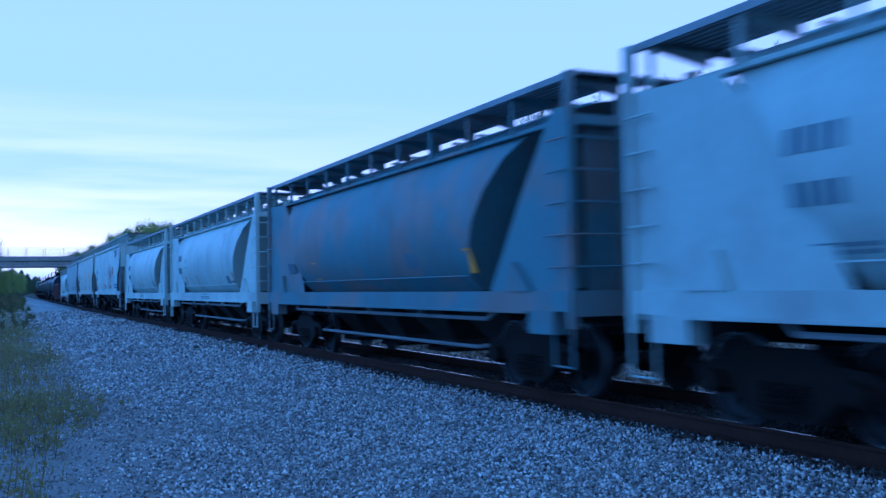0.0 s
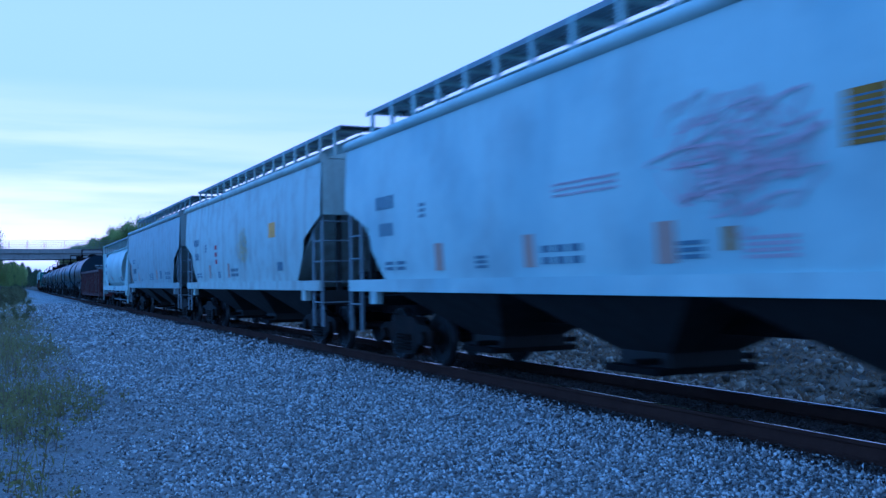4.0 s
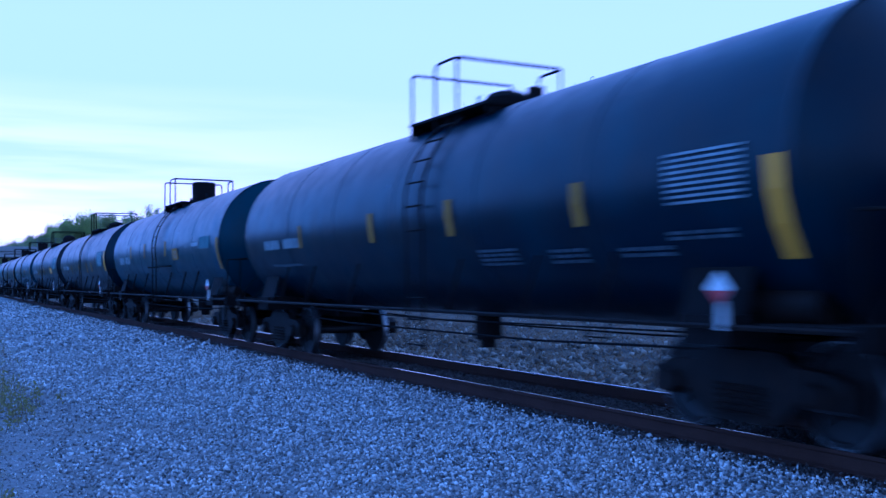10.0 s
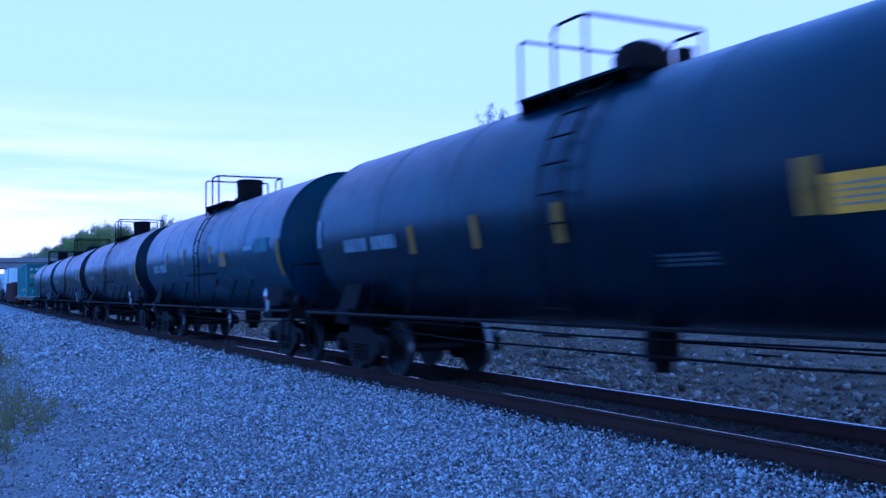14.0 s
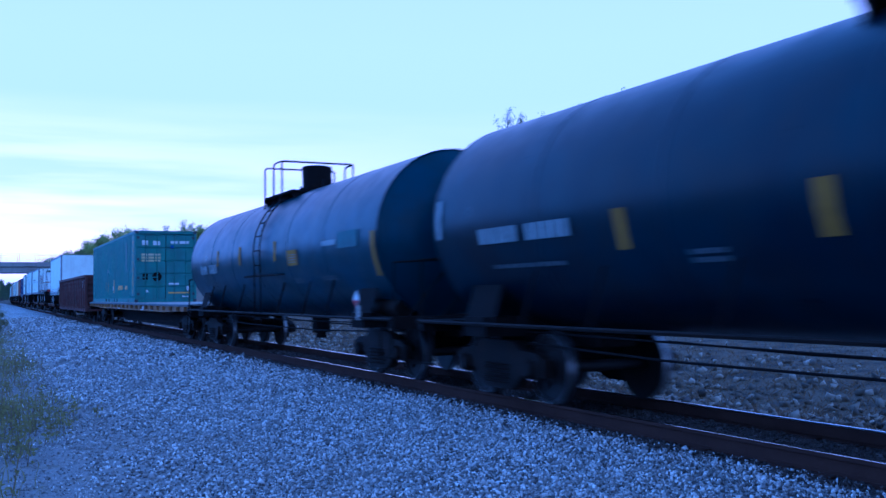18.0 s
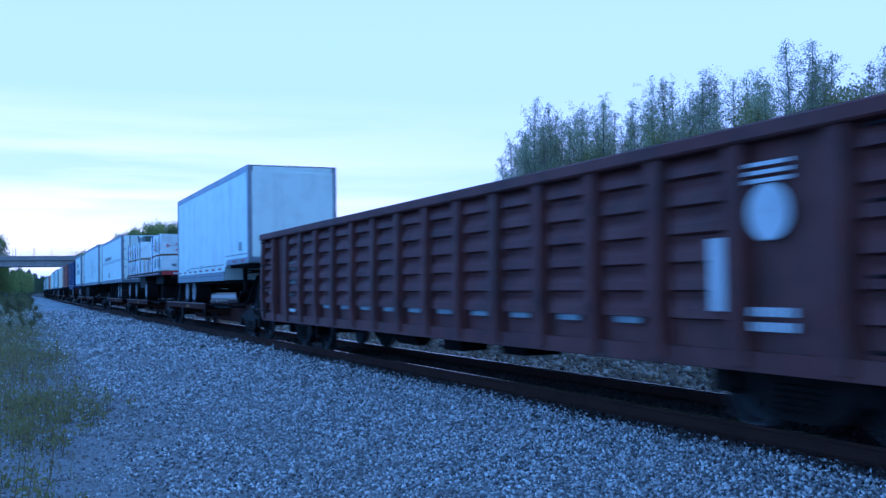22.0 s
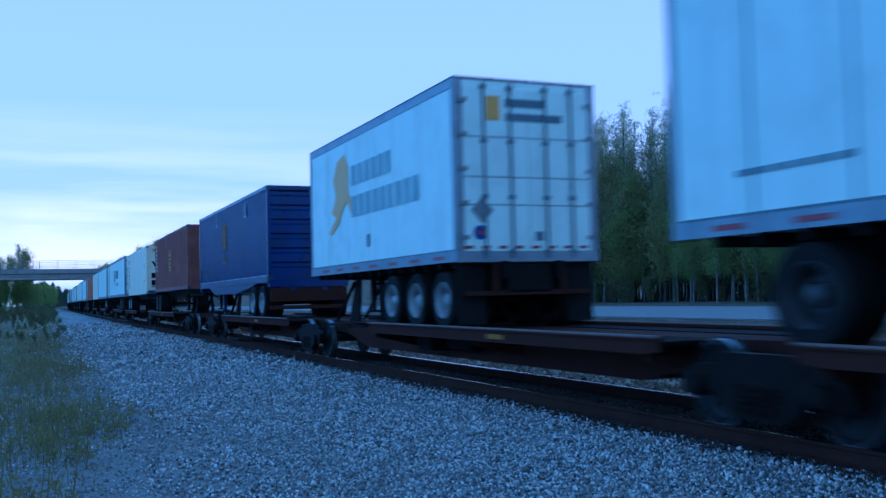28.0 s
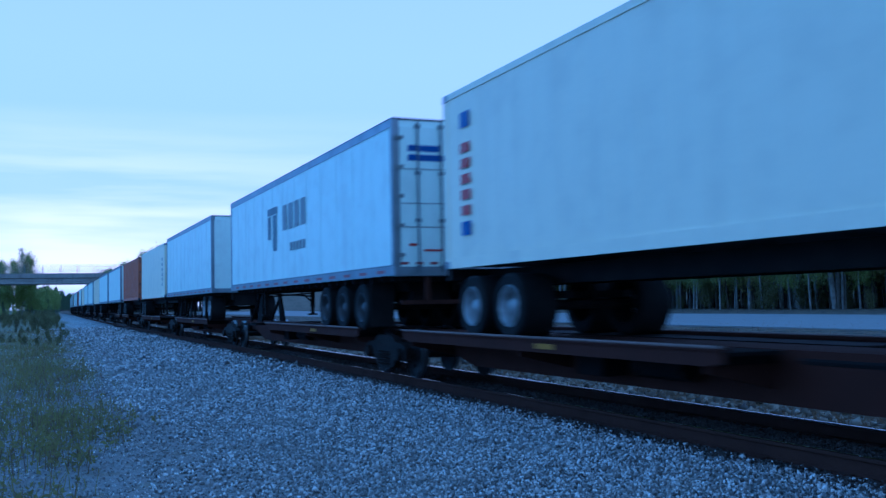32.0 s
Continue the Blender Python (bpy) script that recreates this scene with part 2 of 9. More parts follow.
GALVANISED = material("galvanised_walkway_steel", (0.24, 0.25, 0.26), 0.55, metal=0.25, dirt=(0.08, 0.075, 0.07), dirt_amount=0.4)
RUBBER = material("tyre_rubber", (0.0085, 0.008, 0.008), 0.85, spec=0.2, dirt=(0.024, 0.020, 0.018), dirt_amount=0.4, bump=0.1)
RIM_WHITE = material("pale_wheel_rim", (0.36, 0.37, 0.38), 0.5, metal=0.2, dirt=(0.08, 0.07, 0.06), dirt_amount=0.55, scale=3.0)
RIM_DARK = material("dark_wheel_rim", (0.045, 0.045, 0.048), 0.5, metal=0.0, dirt_amount=0.4)
SPINE_PAINT = material("brown_spine_car_paint", (0.046, 0.022, 0.016), 0.8, spec=0.06, dirt=(0.030, 0.017, 0.013), dirt_amount=0.5, streaks=0.2, bump=0.1, bump_scale=14)
# paler than the deck edge: the highlight on its upper lip, as paint
LIP_HIGHLIGHT = material("deck_lip_highlight", (0.17, 0.125, 0.105), 0.6, spec=0.2, dirt=(0.05, 0.034, 0.028), dirt_amount=0.5, scale=1.5)
TAPE_RED = material("faded_red_marker_tape", (0.20, 0.040, 0.045), 0.5, dirt=(0.22, 0.12, 0.13), dirt_amount=0.4, scale=3.0)
DECK_WOOD = material("weathered_deck_planks", (0.38, 0.36, 0.33), 0.85, dirt=(0.15, 0.135, 0.12), dirt_amount=0.45, bump=0.4, bump_scale=16, spread=0.18)
FLAT_YELLOW = material("faded_yellow_flatcar_paint", (0.24, 0.14, 0.055), 0.75, dirt=(0.045, 0.03, 0.022), dirt_amount=0.6, streaks=0.45, bump=0.12, bump_scale=14)
CHASSIS = material("dark_chassis_paint", (0.010, 0.009, 0.009), 0.75, spec=0.12, dirt=(0.028, 0.021, 0.017), dirt_amount=0.45)
MARK_WHITE = material("white_lettering_paint", (0.62, 0.62, 0.62), 0.55, dirt=(0.25, 0.23, 0.22), dirt_amount=0.4)
FADED_PATCH = material("faded_grey_patch_paint", (0.125, 0.135, 0.13), 0.6, dirt=(0.07, 0.04, 0.036), dirt_amount=0.6, scale=2.0)
MARK_FADED = material("faded_white_lettering", (0.27, 0.29, 0.30), 0.6, dirt=(0.05, 0.06, 0.08), dirt_amount=0.55, scale=3.0)
MARK_FAINT = material("grimy_faint_lettering", (0.085, 0.095, 0.105), 0.65, dirt=(0.03, 0.035, 0.045), dirt_amount=0.55, scale=3.0)
MARK_OCHRE = material("dull_ochre_patch", (0.27, 0.155, 0.014), 0.65, spec=0.2, dirt=(0.10, 0.06, 0.012), dirt_amount=0.45, scale=2.0)
PATCH_BLUE = material("pale_grey_repaint_patch", (0.085, 0.135, 0.145), 0.6, spec=0.2, dirt=(0.03, 0.05, 0.06), dirt_amount=0.5)
MARK_GREY = material("grey_lettering_film", (0.30, 0.38, 0.40), 0.5, dirt=(0.5, 0.55, 0.55), dirt_amount=0.4)
MARK_DARK = material("dark_lettering_paint", (0.13, 0.16, 0.20), 0.55, dirt=(0.25, 0.26, 0.26), dirt_amount=0.35)
MARK_YELLOW = material("yellow_reflective_sheet", (0.72, 0.36, 0.008), 0.5, spec=0.3, dirt=(0.30, 0.16, 0.012), dirt_amount=0.4)
MARK_GOLD = material("gold_logo_film", (0.62, 0.36, 0.06), 0.45, dirt=(0.3, 0.2, 0.1), dirt_amount=0.2)
MARK_RED = material("red_marking_paint", (0.32, 0.03, 0.028), 0.5, dirt=(0.14, 0.04, 0.035), dirt_amount=0.3)
MARK_PINK = material("faded_red_spray_paint", (0.46, 0.32, 0.35), 0.6, dirt=(0.50, 0.50, 0.49), dirt_amount=0.7)
MARK_PALE = material("sun_bleached_gold_film", (0.60, 0.39, 0.10), 0.5, dirt=(0.62, 0.48, 0.22), dirt_amount=0.5, scale=2.5)
MARK_EMBLEM = material("worn_gold_emblem_paint", (0.44, 0.25, 0.045), 0.65, dirt=(0.2, 0.09, 0.065), dirt_amount=0.7, scale=3.0)
MARK_GREEN = material("bleached_green_patch", (0.16, 0.27, 0.22), 0.55, dirt=(0.1, 0.2, 0.17), dirt_amount=0.5, scale=2.0)
MARK_STRAW = material("faded_yellow_spray_paint", (0.50, 0.42, 0.20), 0.6, dirt=(0.5, 0.5, 0.42), dirt_amount=0.5)
MARK_ORANGE = material("faded_orange_patch_paint", (0.40, 0.26, 0.18), 0.6, dirt=(0.3, 0.27, 0.25), dirt_amount=0.4)
MARK_BLUE = material("blue_marking_film", (0.03, 0.06, 0.28), 0.5, dirt_amount=0.15)
LUMBER_WRAP = material("white_lumber_wrap", (0.84, 0.89, 0.86), 0.3, dirt=(0.36, 0.35, 0.34), dirt_amount=0.3, grain=0.05, bump=0.5, bump_scale=5)
TORN_WRAP = material("torn_stained_wrap", (0.62, 0.58, 0.55), 0.6, dirt=(0.38, 0.20, 0.11), dirt_amount=0.75, second=(0.72, 0.76, 0.76), second_amount=0.8, bump=0.5, bump_scale=6, scale=1.6)
LUMBER_WRAP_GREEN = material("dark_green_lumber_wrap", (0.05, 0.075, 0.05), 0.5, dirt=(0.1, 0.1, 0.08), dirt_amount=0.3, bump=0.4, bump_scale=5)
PLYWOOD = material("bare_plywood_end", (0.42, 0.26, 0.13), 0.8, dirt=(0.24, 0.14, 0.07), dirt_amount=0.3, bump=0.2, bump_scale=40)
CONCRETE = material("bridge_concrete", (0.30, 0.29, 0.28), 0.85, dirt=(0.14, 0.13, 0.12), dirt_amount=0.4, streaks=0.35, bump=0.2, bump_scale=10, scale=0.3)
BARK = material("grey_birch_bark", (0.19, 0.18, 0.165), 0.85, dirt=(0.045, 0.04, 0.035), dirt_amount=0.75, bump=0.4, bump_scale=18, spread=0.35)
DARK_BARK = material("dark_bark", (0.075, 0.06, 0.05), 0.9, dirt=(0.03, 0.025, 0.02), dirt_amount=0.5, bump=0.5, bump_scale=18, spread=0.25)
BUD_LEAF = material("budding_aspen_leaf", (0.43, 0.43, 0.25), 0.7, dirt=(0.30, 0.29, 0.15), dirt_amount=0.5, spread=0.25)
GREEN_LEAF = material("young_birch_leaf", (0.31, 0.35, 0.10), 0.65, dirt=(0.25, 0.24, 0.10), dirt_amount=0.5, spread=0.3)
NEEDLES = material("spruce_needles", (0.10, 0.13, 0.07), 0.75, dirt=(0.02, 0.028, 0.015), dirt_amount=0.5, spread=0.3)
OLIVE_LEAF = material("olive_young_leaf", (0.36, 0.34, 0.13), 0.7, dirt=(0.27, 0.22, 0.10), dirt_amount=0.5, spread=0.2)
SHRUB_LEAF = material("willow_shrub_leaf", (0.17, 0.165, 0.07), 0.7, dirt=(0.10, 0.085, 0.05), dirt_amount=0.5, spread=0.3)
WEED_LEAF = material("roadside_weed_leaf", (0.25, 0.23, 0.075), 0.7, dirt=(0.13, 0.10, 0.045), dirt_amount=0.5)
DRY_STEM = material("dry_weed_stem", (0.17, 0.125, 0.075), 0.85, dirt=(0.08, 0.06, 0.04), dirt_amount=0.5)
DRY_GRASS = material("dry_grass_blade", (0.20, 0.145, 0.085), 0.85, spec=0.1, dirt=(0.06, 0.045, 0.028), dirt_amount=0.6, scale=1.5)
for leaf in (BUD_LEAF, OLIVE_LEAF, GREEN_LEAF, NEEDLES, SHRUB_LEAF, WEED_LEAF, DRY_GRASS):
    glowing_through(leaf)


# ---------------------------------------------------------------- mesh helpers
def B():
    return bmesh.new()


def box(bm, x0, x1, y0, y1, z0, z1, bev=0.0):
    vs = [bm.verts.new((x, y, z)) for x in (x0, x1) for y in (y0, y1) for z in (z0, z1)]
    fs = [bm.faces.new([vs[i] for i in q]) for q in ((0, 1, 3, 2), (4, 6, 7, 5), (0, 4, 5, 1), (2, 3, 7, 6), (0, 2, 6, 4), (1, 5, 7, 3))]
    if bev:
        es = {e for f in fs for e in f.edges}
        bmesh.ops.bevel(bm, geom=list(es), offset=bev, segments=1, affect="EDGES")
    return bm


def plate(bm, pts, off):
    """A flat polygon with a thickness: pts in order, off the way to its other face."""
    off = Vector(off)
    a = [bm.verts.new(p) for p in pts]
    b = [bm.verts.new(Vector(p) + off) for p in pts]
    bm.faces.new(a), bm.faces.new(b[::-1])
    n = len(a)
    for i in range(n):
        bm.faces.new((a[i], b[i], b[(i + 1) % n], a[(i + 1) % n]))
    return bm


def loft(bm, rings, closed=True, caps=True):
    vs = [[bm.verts.new(p) for p in r] for r in rings]
    n = len(vs[0])
    for a, b in zip(vs, vs[1:]):
        for i in range(n if closed else n - 1):
            j = (i + 1) % n
            bm.faces.new((a[i], a[j], b[j], b[i]))
    if caps and closed:
        bm.faces.new(vs[0][::-1]), bm.faces.new(vs[-1])
    return bm


def cyl(bm, p0, p1, r, n=10, r2=None):
    p0, p1 = Vector(p0), Vector(p1)
    d = (p1 - p0).normalized()
    u = d.orthogonal().normalized()
    w = d.cross(u)
    r2 = r if r2 is None else r2
    ring = lambda c, q: [c + q * (math.cos(2 * math.pi * i / n) * u + math.sin(2 * math.pi * i / n) * w) for i in range(n)]
    return loft(bm, [ring(p0, r), ring(p1, r2)])


def tube(bm, pts, r, n=6):
    """One bent pipe through the points."""
    P = [Vector(p) for p in pts]
    u, rings = None, []
    for i, p in enumerate(P):
        a = (p - P[i - 1]).normalized() if i else (P[1] - p).normalized()
        b = (P[i + 1] - p).normalized() if i + 1 < len(P) else a
        d = (a + b).normalized() if (a + b).length > 1e-6 else a
        u = d.orthogonal().normalized() if u is None else (u - d * u.dot(d)).normalized()
        w = d.cross(u)
        k = 1.0 / max(0.5, d.dot(a))
        rings.append([p + r * (math.cos(2 * math.pi * q / n) * u + math.sin(2 * math.pi * q / n) * w) * (1 + 0.5 * (k - 1)) for q in range(n)])
    return loft(bm, rings)


def revolve(bm, prof, axis="x", n=20, centre=(0, 0, 0), caps=True):
    """prof: (along, radius) pairs, turned about an axis."""
    c = Vector(centre)
    rings = []
    for s, r in prof:
        ring = []
        for i in range(n):
            a = 2 * math.pi * i / n
            p = (s, r * math.cos(a), r * math.sin(a)) if axis == "x" else (r * math.sin(a), s, r * math.cos(a)) if axis == "y" else (r * math.cos(a), r * math.sin(a), s)
            ring.append(c + Vector(p))
        rings.append(ring)
    return loft(bm, rings, caps=caps)


def mesh_of(name, bm, mat, smooth=0):
    bmesh.ops.recalc_face_normals(bm, faces=bm.faces[:])
    me = bpy.data.meshes.new(name)
    bm.to_mesh(me)
    bm.free()
    me.materials.append(mat)
    if smooth:
        me.polygons.foreach_set("use_smooth", [True] * len(me.polygons))
        me.set_sharp_from_angle(angle=radians(smooth))
    return me


def part(name, bm, mat, parent, label="", smooth=0, at=None):
    """One mesh object under a thing or under a part. bm may be a mesh already made, to share it."""
    me = bm if isinstance(bm, bpy.types.Mesh) else mesh_of(name, bm, mat, smooth)
    ob = new(name, me)
    ob.parent = parent
    if at:
        ob.location = at
    if label:
        tagged(ob, label)
    return ob


def row_of(name, bm, mat, parent, places, label="", smooth=0):
    """Alike pieces: one mesh, an object at each place."""
    me = mesh_of(name, bm, mat, smooth)
    return [part(name, me, None, parent, label, at=p) for p in places]


def thing(name, label, category, group="", at=None):
    ob = new(name)
    ob.empty_display_size = 0.3
    if at:
        ob.location = at
    return tagged(ob, label, category, group)


def raw_mesh(name, verts, faces, mat, smooth=False):
    """A mesh from numpy arrays: verts (n,3), faces (m,3 or 4)."""
    me = bpy.data.meshes.new(name)
    verts, faces = np.asarray(verts, np.float32), np.asarray(faces, np.int32)
    k = faces.shape[1]
    me.vertices.add(len(verts)), me.loops.add(faces.size), me.polygons.add(len(faces))
    me.vertices.foreach_set("co", verts.ravel())
    me.loops.foreach_set("vertex_index", faces.ravel())
    me.polygons.foreach_set("loop_start", np.arange(0, faces.size, k, dtype=np.int32))
    if smooth:
        me.polygons.foreach_set("use_smooth", np.ones(len(faces), bool))
    me.update(calc_edges=True)
    me.materials.append(mat)
    return me


# ---------------------------------------------------------------- the line: straight beside the camera, a slight bend far off
BEND_Y, BEND_R = 12.0, 11000.0


def line_x(y):
    return TRACK_X + (max(0.0, y - BEND_Y) ** 2) / (2 * BEND_R)


def line_pose(y, x=0.0, z=0.0):
    head = -math.degrees(math.atan(max(0.0, y - BEND_Y) / BEND_R))
    return pose(line_x(y), y, 0, 0, 0, head) @ Matrix.Translation((x, 0, z))


def travelled(t):
    """Metres that the train has come since the start."""
    return 13.405 * t + 0.0157 * t * t


ROLLING = []      # (thing, place along the train of its origin)
WHEELSETS = []    # (object, 0 or 1)


def on_train(ob, u):
    ob.matrix_basis = line_pose(u)
    ROLLING.append((ob, u))
    return ob

# ---------------------------------------------------------------- ground
def ground_z(x, y):
    """The lie of the land: level stone beside the line, a gentle rise beyond it."""
    z = -0.24 + 0.0 * x
    rise = np.clip((x - 11.0) / 14.0, 0, 1)
    z = z + 0.45 * rise * rise * (3 - 2 * rise)
    # ballast heaped to the tops of the ties
    z = z + 0.05 * np.clip((2.1 - np.abs(x - TRACK_X)) / 0.5, 0, 1)
    ditch = np.exp(-((x - 11.5) / 1.6) ** 2)
    z = z - 0.22 * ditch
    left = np.clip((-x - 1.0) / 10.0, 0, 1)
    # a low bank beside the road that joins from the far side
    bank = np.clip((-x - 6.5) / 3.0, 0, 1) * np.clip((y - 128) / 22.0, 0, 1)
    z = z + 0.9 * bank * bank * (3 - 2 * bank)
    return z - 0.15 * left + 0.03 * np.sin(x * 1.1 + 0.3 * np.sin(y * 0.7)) * np.sin(y * 0.53 + 1.0) * (np.abs(x - TRACK_X) > 2.0)


def ground_material():
    m = bpy.data.materials.new("gravel_and_dry_ground")
    m.use_nodes = True
    nt = m.node_tree
    N, L = nt.nodes.new, nt.links.new
    bsdf = nt.nodes["Principled BSDF"]
    bsdf.inputs["Roughness"].default_value = 0.9
    tc, sep = N("ShaderNodeTexCoord"), N("ShaderNodeSeparateXYZ")
    L(tc.outputs["Object"], sep.inputs[0])

    def noise_of(sc, detail=6):
        n = N("ShaderNodeTexNoise")
        n.inputs["Scale"].default_value, n.inputs["Detail"].default_value = sc, detail
        L(tc.outputs["Object"], n.inputs[0])
        return n.outputs[0]

    def math_of(op, a, b):
        k = N("ShaderNodeMath")
        k.operation = op
        for s, v in zip(k.inputs, (a, b)):
            if isinstance(v, (int, float)):
                s.default_value = v
            else:
                L(v, s)
        return k.outputs[0]

    def step(v, a, b):
        r = N("ShaderNodeMapRange")
        r.interpolation_type = "SMOOTHSTEP"
        r.inputs["From Min"].default_value, r.inputs["From Max"].default_value = a, b
        L(v, r.inputs[0])
        return r.outputs[0]

    def mix(f, a, b):
        x = N("ShaderNodeMix")
        x.data_type = "RGBA"
        L(f, x.inputs[0])
        for s, v in ((x.inputs[6], a), (x.inputs[7], b)):
            if isinstance(v, tuple):
                s.default_value = (*v, 1)
            else:
                L(v, s)
        return x.outputs[2]

    vor = N("ShaderNodeTexVoronoi")
    vor.inputs["Scale"].default_value, vor.inputs["Randomness"].default_value = 21, 1.0
    L(tc.outputs["Object"], vor.inputs[0])
    stone = mix(vor.outputs["Color"], (0.16, 0.16, 0.16), (0.46, 0.46, 0.455))
    stone = mix(step(vor.outputs["Distance"], 0.25, 0.6), stone, (0.10, 0.095, 0.09))
    stone = mix(step(noise_of(0.8), 0.45, 0.7), stone, (0.34, 0.325, 0.30))
    coarse = N("ShaderNodeTexVoronoi")
    coarse.inputs["Scale"].default_value = 5.0
    L(tc.outputs["Object"], coarse.inputs[0])
    stone = mix(step(sep.outputs[1], 40, 55), stone, mix(coarse.outputs["Color"], (0.15, 0.15, 0.15), (0.60, 0.60, 0.595)))
    stone = mix(step(noise_of(0.45), 0.48, 0.62), stone, mix(vor.outputs["Color"], (0.12, 0.117, 0.112), (0.33, 0.325, 0.315)))
    sand = mix(noise_of(30), (0.13, 0.118, 0.105), (0.35, 0.325, 0.30))
    sand = mix(step(noise_of(3.5), 0.52, 0.68), sand, (0.20, 0.18, 0.14))
    grass = mix(noise_of(9), (0.055, 0.045, 0.026), (0.17, 0.135, 0.085))
    grass = mix(step(noise_of(1.3), 0.46, 0.6), grass, (0.035, 0.031, 0.020))
    wob = math_of("MULTIPLY", math_of("SUBTRACT", noise_of(0.35), 0.5), 5.0)
    xx = math_of("ADD", sep.outputs[0], wob)
    to_sand = step(xx, 3.2, 1.4)
    col = mix(to_sand, stone, sand)
    green = mix(noise_of(6), (0.11, 0.11, 0.045), (0.19, 0.17, 0.075))
    to_green = math_of("MULTIPLY", step(math_of("SUBTRACT", xx, math_of("MULTIPLY", sep.outputs[1], 0.02)), 1.7, -0.1), step(sep.outputs[1], 14, 36))
    col = mix(to_green, col, green)
    col = mix(step(math_of("ADD", sep.outputs[0], math_of("MULTIPLY", math_of("SUBTRACT", noise_of(2.5), 0.5), 1.5)), 9.6, 10.4), col, grass)
    # the bed under the train is darker, fading out far along the line
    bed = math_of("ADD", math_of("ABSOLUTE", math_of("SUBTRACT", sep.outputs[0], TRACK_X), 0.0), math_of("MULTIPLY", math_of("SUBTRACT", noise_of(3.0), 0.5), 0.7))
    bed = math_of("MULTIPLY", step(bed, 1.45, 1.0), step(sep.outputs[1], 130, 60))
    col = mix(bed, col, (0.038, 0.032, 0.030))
    L(col, bsdf.inputs["Base Color"])
    bp = N("ShaderNodeBump")
    bp.inputs["Strength"].default_value, bp.inputs["Distance"].default_value = 0.9, 0.03
    inv = math_of("SUBTRACT", 1.0, vor.outputs["Distance"])
    L(math_of("ADD", inv, noise_of(40)), bp.inputs["Height"])
    L(bp.outputs[0], bsdf.inputs["Normal"])
    return m


def graded(lo, hi, near, fine, ratio=1.18):
    """Grid lines: fine steps about near, widening to lo and hi."""
    out, s, v = [near], fine, near
    while v < hi:
        v = min(hi, v + s)
        s *= ratio if v > near + 25 else 1
        out.append(v)
    s, v, left = fine, near, []
    while v > lo:
        v = max(lo, v - s)
        s *= ratio if v < near - 8 else 1
        left.append(v)
    return np.array(left[::-1] + out)


def build_ground():
    xs, ys = graded(-2600, 2600, 5, 0.5), graded(-2600, 3200, 8, 0.6)
    X, Y = np.meshgrid(xs, ys, indexing="ij")
    V = np.stack([X, Y, ground_z(X, Y)], -1).reshape(-1, 3)
    ny = len(ys)
    i, j = np.meshgrid(np.arange(len(xs) - 1), np.arange(ny - 1), indexing="ij")
    a = (i * ny + j).ravel()
    F = np.stack([a, a + ny, a + ny + 1, a + 1], -1)
    ob = new("ground", raw_mesh("ground", V, F, ground_material(), True))
    tagged(ob, "pale grey crushed gravel beside dry grass and sandy weeds", "ground", kind="structure")


def stones(rng, xs, ys, zs, size):
    """Angular stones: squashed, turned octahedra-like lumps of 8 faces."""
    n = len(xs)
    base = np.array([(1, 0, 0), (-1, 0, 0), (0, 1, 0), (0, -1, 0), (0, 0, 1), (0, 0, -1)], float)
    tri = np.array([(0, 2, 4), (2, 1, 4), (1, 3, 4), (3, 0, 4), (2, 0, 5), (1, 2, 5), (3, 1, 5), (0, 3, 5)])
    P = base[None] * rng.uniform(0.6, 1.25, (n, 6, 1)) + rng.normal(0, 0.22, (n, 6, 3))
    P *= (size[:, None] * rng.uniform(0.7, 1.2, (n, 3)))[:, None, :] * np.array([1, 1, 0.75])
    q = rng.normal(size=(n, 4))
    q /= np.linalg.norm(q, axis=1)[:, None]
    w, x, y, z = q.T
    R = np.stack([1 - 2 * (y * y + z * z), 2 * (x * y - z * w), 2 * (x * z + y * w), 2 * (x * y + z * w), 1 - 2 * (x * x + z * z), 2 * (y * z - x * w),
                  2 * (x * z - y * w), 2 * (y * z + x * w), 1 - 2 * (x * x + y * y)], -1).reshape(n, 3, 3)
    P = np.einsum("nij,nkj->nki", R, P) + np.stack([xs, ys, zs], -1)[:, None, :]
    F = tri[None] + 6 * np.arange(n)[:, None, None]
    return P.reshape(-1, 3), F.reshape(-1, 3)


